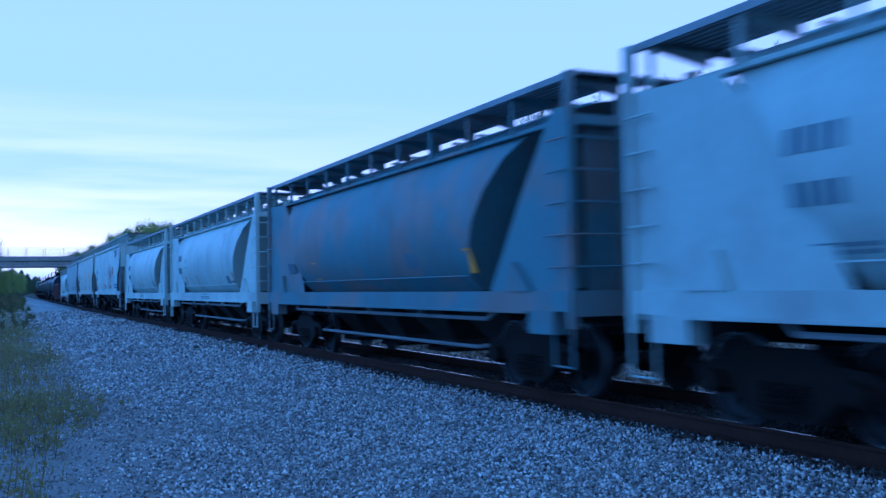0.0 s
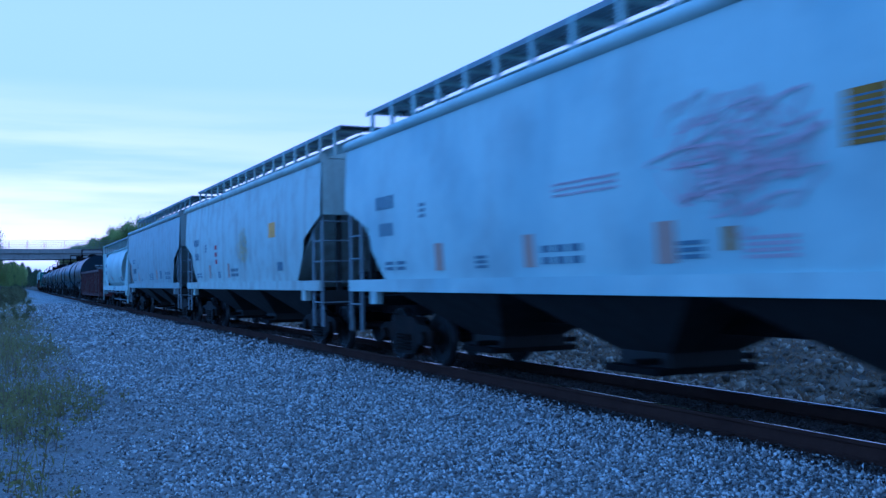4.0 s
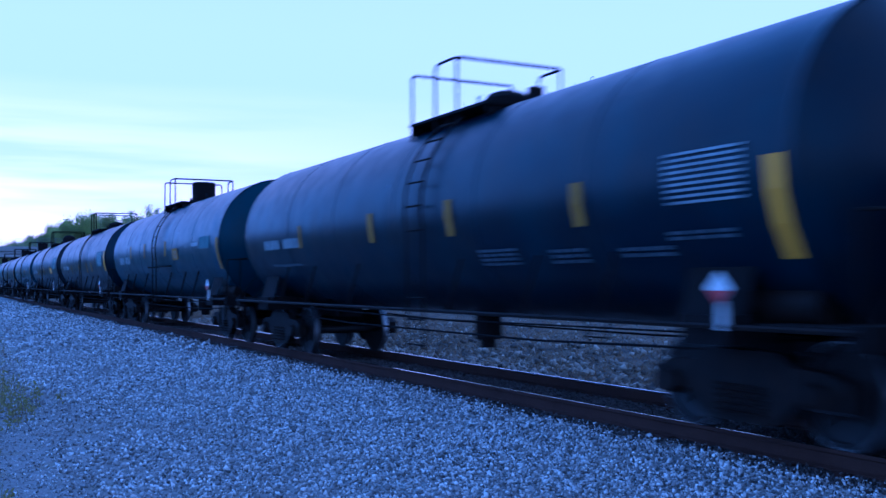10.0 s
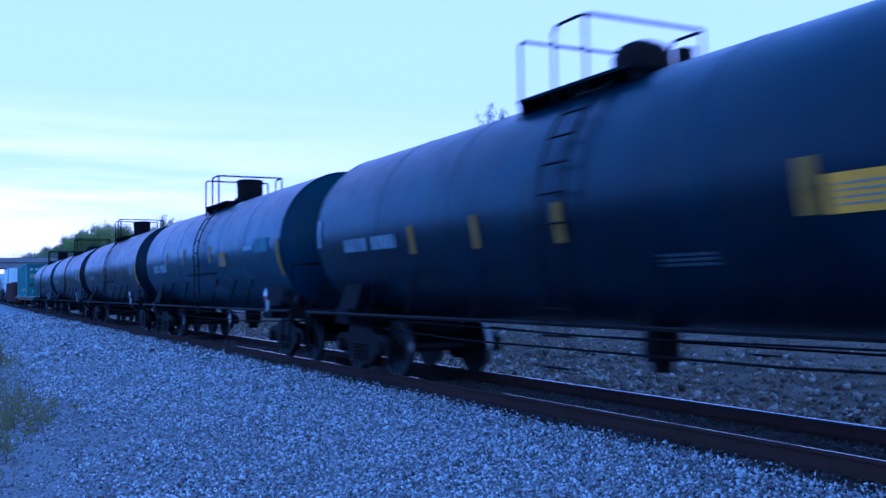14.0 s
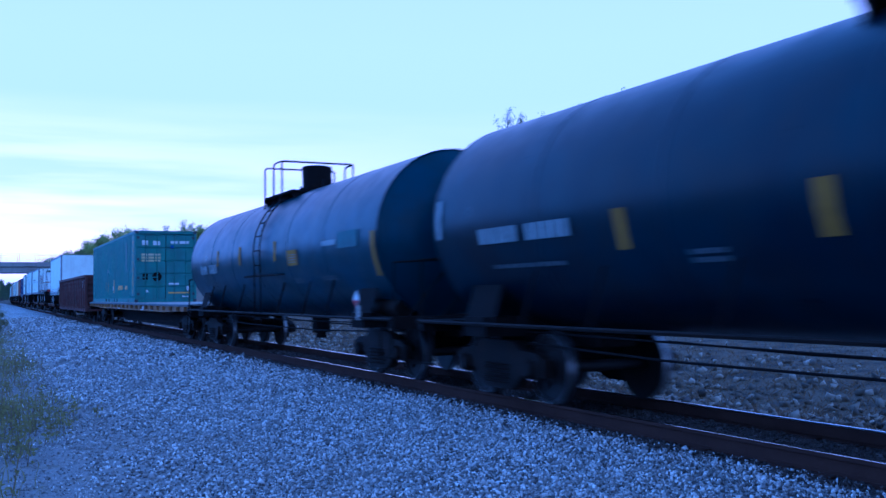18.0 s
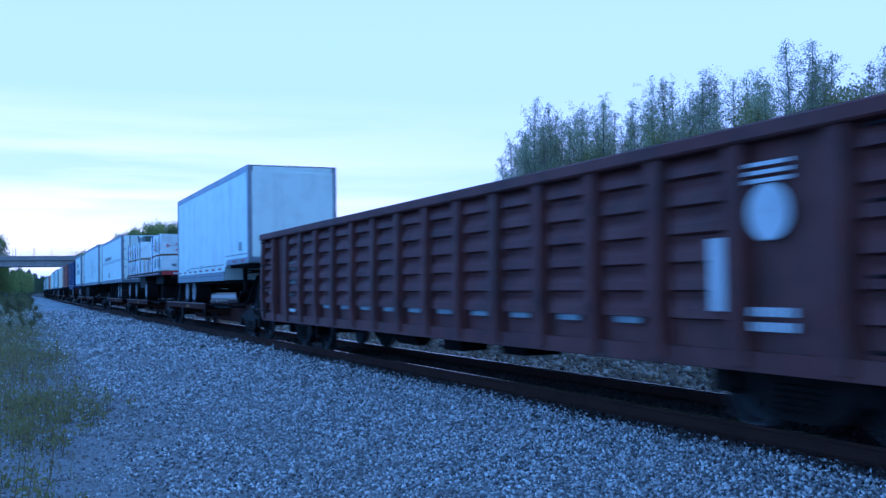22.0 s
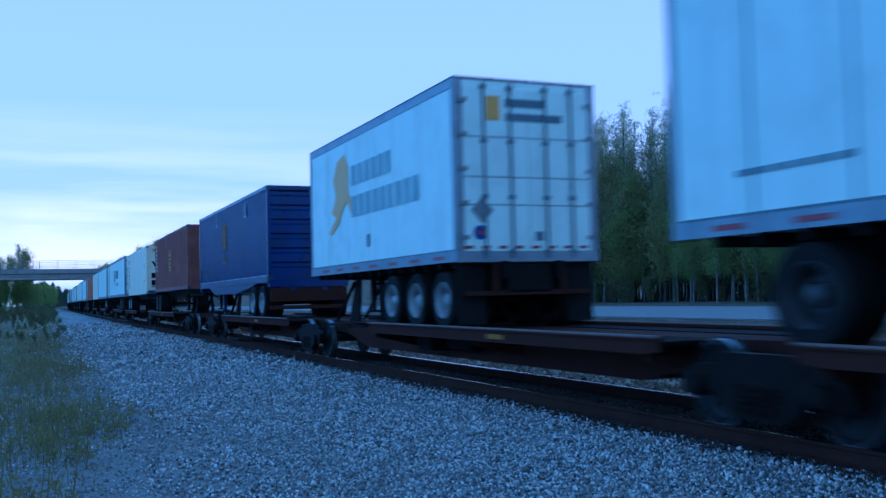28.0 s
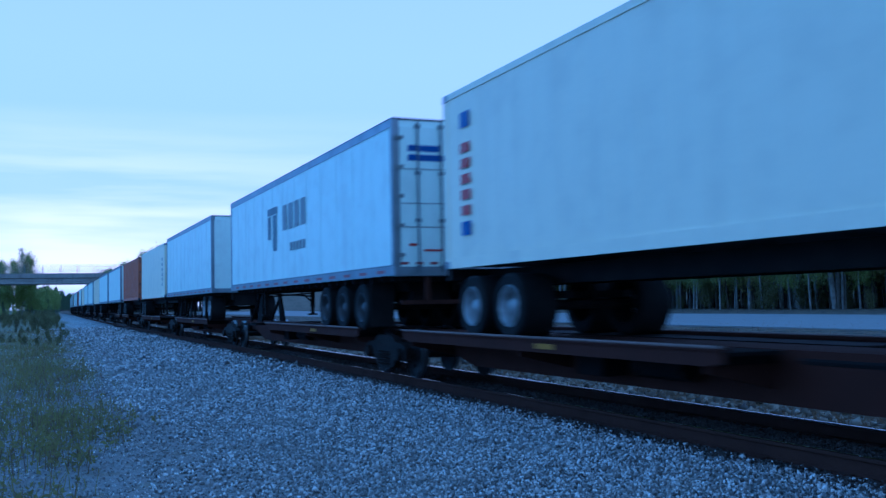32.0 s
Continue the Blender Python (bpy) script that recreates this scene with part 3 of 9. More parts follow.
def build_gravel():
    rng = np.random.default_rng(3)
    m = bpy.data.materials.new("loose_crushed_stone")
    m.use_nodes = True
    nt = m.node_tree
    geo, ramp, bsdf = nt.nodes.new("ShaderNodeNewGeometry"), nt.nodes.new("ShaderNodeValToRGB"), nt.nodes["Principled BSDF"]
    ramp.color_ramp.elements[0].color, ramp.color_ramp.elements[1].color = (0.07, 0.064, 0.060, 1), (0.84, 0.81, 0.79, 1)
    mid = ramp.color_ramp.elements.new(0.6)
    mid.color = (0.39, 0.372, 0.358, 1)
    nt.links.new(geo.outputs["Random Per Island"], ramp.inputs[0])
    # trodden dirt lies in patches over the stones towards the sandy side
    spot, place = nt.nodes.new("ShaderNodeTexNoise"), nt.nodes.new("ShaderNodeTexCoord")
    spot.inputs["Scale"].default_value, spot.inputs["Detail"].default_value = 0.75, 5
    nt.links.new(place.outputs["Object"], spot.inputs[0])
    sep, side, patch, both, dirt = (nt.nodes.new("ShaderNode" + k) for k in ("SeparateXYZ", "MapRange", "MapRange", "Math", "Mix"))
    nt.links.new(place.outputs["Object"], sep.inputs[0])
    for node, src, a, b, c, d in ((side, sep.outputs[0], 5.0, 0.5, 0.08, 0.9), (patch, spot.outputs[0], 0.42, 0.62, 0.0, 1.0)):
        for k, v in (("From Min", a), ("From Max", b), ("To Min", c), ("To Max", d)):
            node.inputs[k].default_value = v
        nt.links.new(src, node.inputs[0])
    both.operation, dirt.data_type = "MULTIPLY", "RGBA"
    nt.links.new(side.outputs[0], both.inputs[0]), nt.links.new(patch.outputs[0], both.inputs[1])
    nt.links.new(both.outputs[0], dirt.inputs[0]), nt.links.new(ramp.outputs[0], dirt.inputs[6])
    dirt.inputs[7].default_value = (0.245, 0.225, 0.205, 1)
    nt.links.new(dirt.outputs[2], bsdf.inputs["Base Color"])
    bsdf.inputs["Roughness"].default_value = 0.88
    bed = bpy.data.materials.new("dark_ballast_stone")
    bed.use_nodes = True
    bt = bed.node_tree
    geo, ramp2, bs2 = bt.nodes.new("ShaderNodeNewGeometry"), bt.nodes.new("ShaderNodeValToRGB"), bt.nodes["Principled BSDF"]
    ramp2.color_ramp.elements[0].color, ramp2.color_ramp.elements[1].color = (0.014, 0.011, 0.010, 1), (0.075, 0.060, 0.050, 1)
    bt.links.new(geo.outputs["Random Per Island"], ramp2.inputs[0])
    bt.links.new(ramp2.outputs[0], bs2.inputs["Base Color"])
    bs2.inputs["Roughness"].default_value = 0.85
    lots = {"gravel": ([], []), "track_ballast": ([], [])}
    for y0, y1, per, s0, s1 in ((4, 9, 1000, 0.010, 0.026), (9, 14, 820, 0.011, 0.028), (14, 24, 400, 0.015, 0.036), (24, 50, 90, 0.027, 0.062), (50, 90, 26, 0.05, 0.10)):
        n = int((y1 - y0) * 13.2 * per)
        x, y = rng.uniform(-3.4, 9.8, n), rng.uniform(y0, y1, n)
        # sparse on the sandy side, thick on the shoulder of the track
        keep = rng.random(n) < np.clip((x - 0.6 + 0.9 * np.sin(y * 0.9) + rng.normal(0, 0.7, n)) / 2.6, np.where(y > 22, 0.07, 0.34), 1)
        # leave the rails' tops clear
        for rx in (TRACK_X - 0.755, TRACK_X + 0.755):
            keep &= np.abs(x - rx) > 0.11
        x, y = x[keep], y[keep]
        near_rails = np.abs(x - TRACK_X) + rng.normal(0, 0.15, len(x)) + 0.06 * np.sin(y * 3.0) + 0.05 * np.sin(y * 1.1) < 1.12
        z = ground_z(x, y) + rng.uniform(-0.004, 0.018, len(x)) + 0.01 * (np.abs(x - TRACK_X) < 1.7)
        size = np.where(x < 1.0, 0.7, 1.0) * rng.uniform(s0, s1, len(x)) * np.where(rng.random(len(x)) < 0.06, 1.5, 1)
        for name, pick in (("gravel", ~near_rails), ("track_ballast", near_rails)):
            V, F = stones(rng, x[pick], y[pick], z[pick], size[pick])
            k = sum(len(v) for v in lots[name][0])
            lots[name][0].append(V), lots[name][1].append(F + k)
    # dry tussocks and clods on the far side of the track
    n = 5200
    x, y = 9.5 + rng.gamma(1.6, 1.5, n), rng.uniform(3, 48, n)
    size = rng.uniform(0.03, 0.12, n)
    V, F = stones(rng, x, y, ground_z(x, y) + 0.2 * size, size)
    dry = bpy.data.materials.new("dry_clod_and_tussock")
    dry.use_nodes = True
    dt = dry.node_tree
    geo, ramp3, bs3 = dt.nodes.new("ShaderNodeNewGeometry"), dt.nodes.new("ShaderNodeValToRGB"), dt.nodes["Principled BSDF"]
    ramp3.color_ramp.elements[0].color, ramp3.color_ramp.elements[1].color = (0.035, 0.03, 0.024, 1), (0.38, 0.34, 0.27, 1)
    dt.links.new(geo.outputs["Random Per Island"], ramp3.inputs[0]), dt.links.new(ramp3.outputs[0], bs3.inputs["Base Color"])
    bs3.inputs["Roughness"].default_value = 0.95
    tagged(new("dry_tussocks", raw_mesh("dry_tussocks", V, F, dry)), "lumpy dry tussocks and clods beyond the rails", "ground cover", kind="stuff")
    for name, mat, label in (("gravel", m, "loose pale grey crushed stones spread beside the rails"), ("track_ballast", bed, "dark crushed stone between and beside the rails")):
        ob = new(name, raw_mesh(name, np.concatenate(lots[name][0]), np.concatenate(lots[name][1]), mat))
        tagged(ob, label, "gravel", kind="stuff")


def build_track():
    track = tagged(new("railway_track"), "single railway track of worn steel rails on wooden ties", "railway track", kind="structure")
    ys = [-140 + 10 * i for i in range(16)] + [12 + 8 * i for i in range(90)]
    ys = sorted(set(y for y in ys if y <= 720))
    prof = [(-0.07, -0.175), (0.07, -0.175), (0.07, -0.16), (0.012, -0.145), (0.012, -0.045), (0.034, -0.036), (0.031, -0.003), (-0.031, -0.003), (-0.034, -0.036), (-0.012, -0.045), (-0.012, -0.145), (-0.07, -0.16)]
    for s in (-1, 1):
        bm = B()
        loft(bm, [[(line_x(y) + s * 0.755 + px, y, pz) for px, pz in prof] for y in ys])
        rail = part("rail", bm, RAIL_RUST, track, "rust-brown steel rail with a bright worn head")
        worn = [(-s * a, b) for a, b in ((0.0355, -0.024), (0.0355, -0.006), (0.027, -0.001), (0.012, 0), (-0.008, 0), (-0.018, -0.0012), (-0.018, -0.012), (0.02, -0.024))]
        bm = B()
        loft(bm, [[(line_x(y) + s * 0.755 + px, y, pz) for px, pz in worn] for y in ys])
        part("rail_head", bm, RAIL_STEEL, rail, "polished steel running surface", smooth=50)
    rng = random.Random(5)
    tie = mesh_of("tie", box(B(), -1.3, 1.3, -0.115, 0.115, -0.36, -0.178, 0.012), TIE_WOOD)
    plate_mesh = mesh_of("tie_plate", box(B(), -0.14, 0.14, -0.09, 0.09, -0.18, -0.158), RAIL_RUST)
    y = -3.0
    for i in range(140):
        y += 0.53
        t = part("tie", tie, None, track, at=(line_x(y) + rng.uniform(-0.06, 0.06), y, rng.uniform(-0.012, 0.004)))
        t.rotation_euler = (0, 0, rng.uniform(-0.02, 0.02))
        if y < 22:
            for s in (-1, 1):
                part("tie_plate", plate_mesh, None, t, at=(s * 0.755, 0, 0))


build_ground()
build_gravel()
build_track()

# ---------------------------------------------------------------- running gear
def interp(table, z):
    """Piecewise-linear value at z of (value, z) pairs in falling or rising order of z."""
    t = sorted((b, a) for a, b in table)
    if z <= t[0][0]:
        return t[0][1]
    for (z0, a), (z1, b) in zip(t, t[1:]):
        if z <= z1:
            return a + (b - a) * (z - z0) / (z1 - z0)
    return t[-1][1]


WHEEL_R = 0.457


def gear_meshes():
    g = {}
    bm = B()
    for s in (-1, 1):
        revolve(bm, [(s * 0.69, 0.09), (s * 0.69, 0.30), (s * 0.665, 0.40), (s * 0.665, 0.485), (s * 0.70, 0.478), (s * 0.705, 0.45), (s * 0.80, 0.445), (s * 0.805, 0.40), (s * 0.775, 0.385), (s * 0.745, 0.22), (s * 0.80, 0.13), (s * 0.80, 0.08)], "x", 24)
        for k in range(5):
            a = 2 * math.pi * k / 5
            cyl(bm, (s * 0.74, 0.25 * math.cos(a), 0.25 * math.sin(a)), (s * 0.775, 0.25 * math.cos(a), 0.25 * math.sin(a)), 0.035, 6)
    cyl(bm, (-1.0, 0, 0), (1.0, 0, 0), 0.08, 10)
    g["wheelset"] = mesh_of("wheelset", bm, WHEEL_STEEL, 40)
    g["tread"] = mesh_of("wheel_tread", revolve(B(), [(-0.046, 0.4585), (-0.046, 0.458), (0.046, 0.4535), (0.046, 0.440)], "x", 24, caps=False), TREAD_STEEL, 40)
    bm = B()
    out = [(-1.16, 0.36), (-1.16, 0.58), (-0.98, 0.66), (-0.62, 0.68), (-0.42, 0.80), (0.42, 0.80), (0.62, 0.68), (0.98, 0.66), (1.16, 0.58), (1.16, 0.36), (0.98, 0.34), (0.70, 0.42), (0.46, 0.20), (0.30, 0.155), (-0.30, 0.155), (-0.46, 0.20), (-0.70, 0.42), (-0.98, 0.34)]
    loft(bm, [[(x, y, z) for y, z in out] for x in (-0.075, 0.075)])
    for y in (-0.88, 0.88):
        revolve(bm, [(-0.16, 0.06), (-0.16, 0.10), (-0.10, 0.125), (0.05, 0.135)], "x", 12, (0, y, 0.457))
    for y in (-0.2, 0.0, 0.2):
        for z in (0.24, 0.30, 0.36, 0.42, 0.48):
            revolve(bm, [(z - 0.016, 0.05), (z - 0.010, 0.085), (z + 0.010, 0.085), (z + 0.016, 0.05)], "z", 8, (-0.07, y, 0))
    g["side_frame"] = mesh_of("side_frame", bm, TRUCK_STEEL, 35)
    bm = B()
    box(bm, -1.05, 1.05, -0.22, 0.22, 0.44, 0.72, 0.03)
    box(bm, -0.9, 0.9, -0.72, -0.60, 0.36, 0.48, 0.01), box(bm, -0.9, 0.9, 0.60, 0.72, 0.36, 0.48, 0.01)
    cyl(bm, (0, 0, 0.7), (0, 0, 0.84), 0.18, 12)
    for x in (-0.62, 0.62):
        box(bm, x - 0.05, x + 0.05, -0.7, 0.7, 0.44, 0.52)
    g["truck"] = mesh_of("truck", bm, UNDERFRAME)
    bm = B()
    box(bm, -0.13, 0.13, -0.85, 0.0, 0.74, 0.98, 0.02)
    plate(bm, [(-0.12, -0.80, 0.70), (0.12, -0.80, 0.70), (0.15, -1.02, 0.70), (0.02, -1.12, 0.70), (-0.10, -1.08, 0.70), (-0.15, -0.95, 0.70)], (0, 0, 0.30))
    tube(bm, [(0.25, -0.55, 0.8), (0.27, -0.75, 0.5), (0.22, -0.95, 0.42), (0.12, -1.08, 0.55)], 0.028)
    tube(bm, [(-0.2, -0.55, 0.92), (-0.9, -0.6, 0.95), (-1.3, -0.55, 0.93), (-1.32, -0.55, 0.75)], 0.018)
    g["coupler"] = mesh_of("coupler", bm, UNDERFRAME)
    return g


GEAR = gear_meshes()


def add_truck(car, y, label="", bright=True):
    t = part("truck", GEAR["truck"], None, car, label, at=(0, y, 0))
    for s in (-1, 1):
        f = part("side_frame", GEAR["side_frame"], None, t, at=(s * 1.0, 0, 0))
        if s > 0:
            f.rotation_euler = (0, 0, math.pi)
    for k, dy in enumerate((-0.88, 0.88)):
        w = part("wheelset", GEAR["wheelset"], None, t, at=(0, dy, WHEEL_R))
        WHEELSETS.append((w, k))
        # the bright tread is a ring of revolution: it rests on the axle's middle
        for s in (-1, 1) if bright else ():
            tr = part("wheel_tread", GEAR["tread"], None, t, "bright worn wheel tread", at=(s * 0.752, dy, WHEEL_R))
            if s < 0:
                tr.rotation_euler = (0, 0, math.pi)
    return t


def add_couplers(car, half, front=True, back=True):
    """half: from the middle to the knuckles' meeting line."""
    if front:
        part("coupler", GEAR["coupler"], None, car, at=(0, -half + 1.06, 0))
    if back:
        c = part("coupler", GEAR["coupler"], None, car, at=(0, half - 1.06, 0))
        c.rotation_euler = (0, 0, math.pi)


def lettering(car, items, xs, name="lettering", side=-1, step=0.0):
    """Bars for writing, patches and film on a car's side. items: (y from the left edge going right is falling y: y0, y1, z0, z1, material, rows, columns).
    xs(z): how far out the surface lies at that height."""
    for y0, y1, z0, z1, mat, rows, cols, *fill in items:
        bm = B()
        tall = fill[0] if fill else 0.62
        h, w = (z1 - z0) / rows, (y1 - y0) / cols
        for i in range(rows):
            for j in range(cols):
                a, b = z0 + i * h, z0 + (i + (tall if rows > 1 else 1.0)) * h
                c, d = y0 + j * w, y0 + (j + (0.70 if cols > 1 else 1.0)) * w
                n = max(1, int((b - a) / 0.22)) if step else 1
                zs = [a + (b - a) * k / n for k in range(n + 1)]
                lo = [[bm.verts.new((side * (xs(z) + o), y, z)) for y in (c, d)] for o in (0.004, 0.008) for z in zs]
                m = n + 1
                for k in range(n):
                    bm.faces.new((lo[m + k][0], lo[m + k][1], lo[m + k + 1][1], lo[m + k + 1][0]))
                    for e in (0, 1):
                        bm.faces.new((lo[k][e], lo[k + 1][e], lo[m + k + 1][e], lo[m + k][e]))
                for e in (0, n):
                    bm.faces.new((lo[e][0], lo[e][1], lo[m + e][1], lo[m + e][0]))
        part(name, bm, mat, car)


# ---------------------------------------------------------------- covered hopper with rounded sides
ROUND_PROFILE = [(0.0, 3.78), (0.5, 3.745), (0.9, 3.62), (1.2, 3.42), (1.42, 3.10), (1.54, 2.70), (1.57, 2.30), (1.52, 1.92), (1.40, 1.62), (1.18, 1.36)]


def round_hopper(u, paint, label, marks=(), end_paint=None):
    car = thing("covered_hopper_car", label, "hopper car", "covered hoppers of the train")
    end_paint = end_paint or paint
    half_prof = ROUND_PROFILE
    prof = [(-x, z) for x, z in half_prof[::-1]] + half_prof[1:]
    cut = [(4.02, 1.36), (4.10, 1.62), (4.25, 1.92), (4.46, 2.30), (4.76, 2.70), (5.14, 3.10), (5.55, 3.42), (5.92, 3.62), (6.15, 3.745), (6.22, 3.78)]
    y_end = lambda z: interp(cut, z)
    rings = [[(x, -y_end(z), z) for x, z in prof]] + [[(x, y, z) for x, z in prof] for y in (-3.9, -2.0, 0, 2.0, 3.9)] + [[(x, y_end(z), z) for x, z in prof]]
    body = part("body", loft(B(), rings, caps=False), paint, car, smooth=30)
    for e in (-1, 1):
        # the sloping end sheet, from roof to sill
        bm = B()
        rows = [[bm.verts.new((s * x, e * y_end(z), z)) for s in (-1, 1)] for x, z in half_prof[1:]]
        for r0, r1 in zip(rows, rows[1:]):
            bm.faces.new((r0[0], r0[1], r1[1], r1[0]))
        tip = bm.verts.new((0, e * y_end(3.78), 3.78))
        bm.faces.new((rows[0][0], rows[0][1], tip))
        part("slope_sheet", bm, paint, car, smooth=40)
        bm = B()
        box(bm, -1.12, 1.12, min(e * 6.60, e * 6.63), max(e * 6.60, e * 6.63), 1.34, 3.28)
        part("end_panel", bm, end_paint, car)
    for s in (-1, 1):
        bm = B()
        box(bm, s * 1.36, s * 1.50, -6.75, 6.75, 1.10, 1.34)
        box(bm, s * 1.34, s * 1.56, -5.9, 5.9, 1.065, 1.10)
        part("side_sill", bm, end_paint, car)
        web = plate(B(), [(s * 1.42, -4.06, 1.556), (s * 1.42, 4.06, 1.556), (s * 1.21, 4.06, 1.343), (s * 1.21, -4.06, 1.343)], (s * -0.02, 0, 0.02))
        part("side_web", box(web, min(s * 1.385, s * 1.445), max(s * 1.385, s * 1.445), -4.10, 4.10, 1.556, 1.576), paint, car)
        for e in (-1, 1):
            bm = B()
            inner = [(4.75, 1.34), (5.1, 1.8), (5.6, 2.5), (6.45, 3.55)] if e < 0 else [(4.0, 1.34), (4.12, 1.62), (4.25, 1.92), (4.46, 2.30), (4.76, 2.70), (5.14, 3.10), (5.45, 3.36)]
            plate(bm, [(s * 1.44, e * 6.78, 3.50 if e < 0 else 3.42), (s * 1.44, e * 6.80, 1.34)] + [(s * 1.44, e * y, z) for y, z in inner], (s * -0.02, 0, 0))
            part("end_gusset", bm, end_paint, car)
            bm = B()
            plate(bm, [(s * 1.42, e * 5.35, 1.34), (s * 1.42, e * 5.95, 1.34), (s * 1.42, e * 5.5, 1.72)], (s * 0.10, 0, 0))
            box(bm, s * 1.30, s * 1.52, min(e * 5.9, e * 6.5), max(e * 5.9, e * 6.5), 0.82, 1.10)
            part("jacking_pad", bm, end_paint, car)
    for e in (-1, 1):
        bm = B()
        for s in (-1, 1):
            box(bm, s * 1.40, s * 1.50, min(e * 6.78, e * 6.88), max(e * 6.78, e * 6.88), 0.9, 3.92)
            box(bm, s * 0.62, s * 0.72, min(e * 6.72, e * 6.82), max(e * 6.72, e * 6.82), 1.1, 3.7)
        box(bm, -1.45, 1.45, min(e * 6.74, e * 6.86), max(e * 6.74, e * 6.86), 3.30, 3.42)
        box(bm, -1.45, 1.45, min(e * 6.70, e * 6.90), max(e * 6.70, e * 6.90), 1.04, 1.34)
        box(bm, -1.2, 1.2, min(e * 6.0, e * 6.75), max(e * 6.0, e * 6.75), 1.06, 1.12)
        frame_part = part("end_frame", bm, end_paint, car)
        steps = [(0, 0, zz) for zz in (1.62, 2.0, 2.38, 2.76, 3.14)]
        for s in (-1, 1):
            row_of("ladder_rung", tube(B(), [(s * 0.72, e * 6.90, 0), (s * 1.45, e * 6.90, 0)], 0.014), end_paint, frame_part, steps)
            row_of("ladder_rung", tube(B(), [(s * 1.52, e * 6.82, 0), (s * 1.52, e * 6.42, 0)], 0.014), end_paint, frame_part, steps)
            stirrup = tube(B(), [(s * 1.48, e * 6.86, 0.95), (s * 1.48, e * 6.86, 0.45), (s * 1.48, e * 6.45, 0.45), (s * 1.48, e * 6.45, 0.95)], 0.016)
            part("stirrup_step", stirrup, end_paint, frame_part)
        # air reservoir and brake gear on the end platform
        part("brake_reservoir", cyl(B(), (-0.5 * e, e * 6.25, 1.45), (0.45 * e, e * 6.25, 1.45), 0.2, 12), UNDERFRAME, car)
        part("brake_valve", box(B(), 0.7, 1.0, e * 6.3 - 0.2, e * 6.3 + 0.2, 1.12, 1.6), UNDERFRAME, car)
    for s in (-1, 1):
        walkway = part("running_board", box(B(), min(s * 1.36, s * 1.40), max(s * 1.36, s * 1.40), -6.88, 6.88, 3.86, 3.94), GALVANISED, car)
        row_of("board_slat", box(B(), min(0, s * 0.09), max(0, s * 0.09), -6.88, 6.88, 3.90, 3.935), GALVANISED, walkway, [(s * (0.45 + 0.115 * k), 0, 0) for k in range(8)])
        bm = plate(B(), [(s * 0.55, 0, 3.72), (s * 1.36, 0, 3.87), (s * 1.36, 0, 3.90), (s * 0.55, 0, 3.90)], (0, 0.05, 0))
        box(bm, min(s * 1.31, s * 1.36), max(s * 1.31, s * 1.36), -0.025, 0.025, 3.41, 3.88)
        row_of("board_bracket", bm, end_paint, walkway, [(0, -6.6 + 1.32 * k, 0) for k in range(11)])
    for s in (-1, 1):
        part("roof_edge", box(B(), min(s * 1.16, s * 1.315), max(s * 1.16, s * 1.315), -6.78, 6.78, 3.37, 3.43, 0.01), paint, car)
    for e in (-1, 1):
        bm = B()
        for k in range(4):
            y = e * (6.50 + 0.10 * k)
            box(bm, -1.38, 1.38, y - 0.04, y + 0.04, 3.90, 3.935)
        part("cross_walk", bm, GALVANISED, car)
    bm = B()
    box(bm, -0.32, 0.32, -5.6, 5.6, 3.74, 3.86, 0.03)
    hatch = part("trough_hatch", bm, end_paint, car)
    row_of("hatch_bar", box(B(), -0.36, 0.36, -0.04, 0.04, 3.86, 3.90), GALVANISED, hatch, [(0, -5.2 + 0.945 * k, 0) for k in range(12)])
    for y in (-3.35, -1.12, 1.12, 3.35):
        bm = B()
        loft(bm, [[(-1.15, y - 1.05, 1.36), (1.15, y - 1.05, 1.36), (1.15, y + 1.05, 1.36), (-1.15, y + 1.05, 1.36)], [(-0.42, y - 0.38, 0.50), (0.42, y - 0.38, 0.50), (0.42, y + 0.38, 0.50), (-0.42, y + 0.38, 0.50)], [(-0.42, y - 0.38, 0.36), (0.42, y - 0.38, 0.36), (0.42, y + 0.38, 0.36), (-0.42, y + 0.38, 0.36)]])
        bay = part("discharge_hopper", bm, HOPPER_DARK, car)
        bm = B()
        box(bm, -0.6, 0.6, y - 0.45, y + 0.45, 0.30, 0.36)
        cyl(bm, (-0.75, y, 0.42), (0.75, y, 0.42), 0.04, 8)
        part("outlet_gate", bm, UNDERFRAME, bay)
    part("centre_sill", box(B(), -0.16, 0.16, -6.9, 6.9, 0.78, 1.08), UNDERFRAME, car)
    part("train_line_pipe", tube(B(), [(-0.6, -4.2, 0.62), (-1.1, -3.7, 0.52), (-1.1, 3.7, 0.52), (-0.6, 4.2, 0.62)], 0.03), GALVANISED, car)
    part("side_pipe", tube(B(), [(-1.38, -4.75, 1.06), (-1.42, -4.6, 0.965), (-1.42, 4.6, 0.965), (-1.38, 4.75, 1.06)], 0.032), GALVANISED, car)
    row_of("pipe_bracket", box(B(), -1.44, -1.38, -0.03, 0.03, 0.96, 1.07), end_paint, car, [(0, y, 0) for y in (-2.3, 0.0, 2.3)])
    for y in (-5.15, 5.15):
        add_truck(car, y)
    add_couplers(car, 7.55)
    lettering(car, marks, lambda z: interp(half_prof, z) if z > 1.36 else 1.50, step=0.2)
    return on_train(car, u)


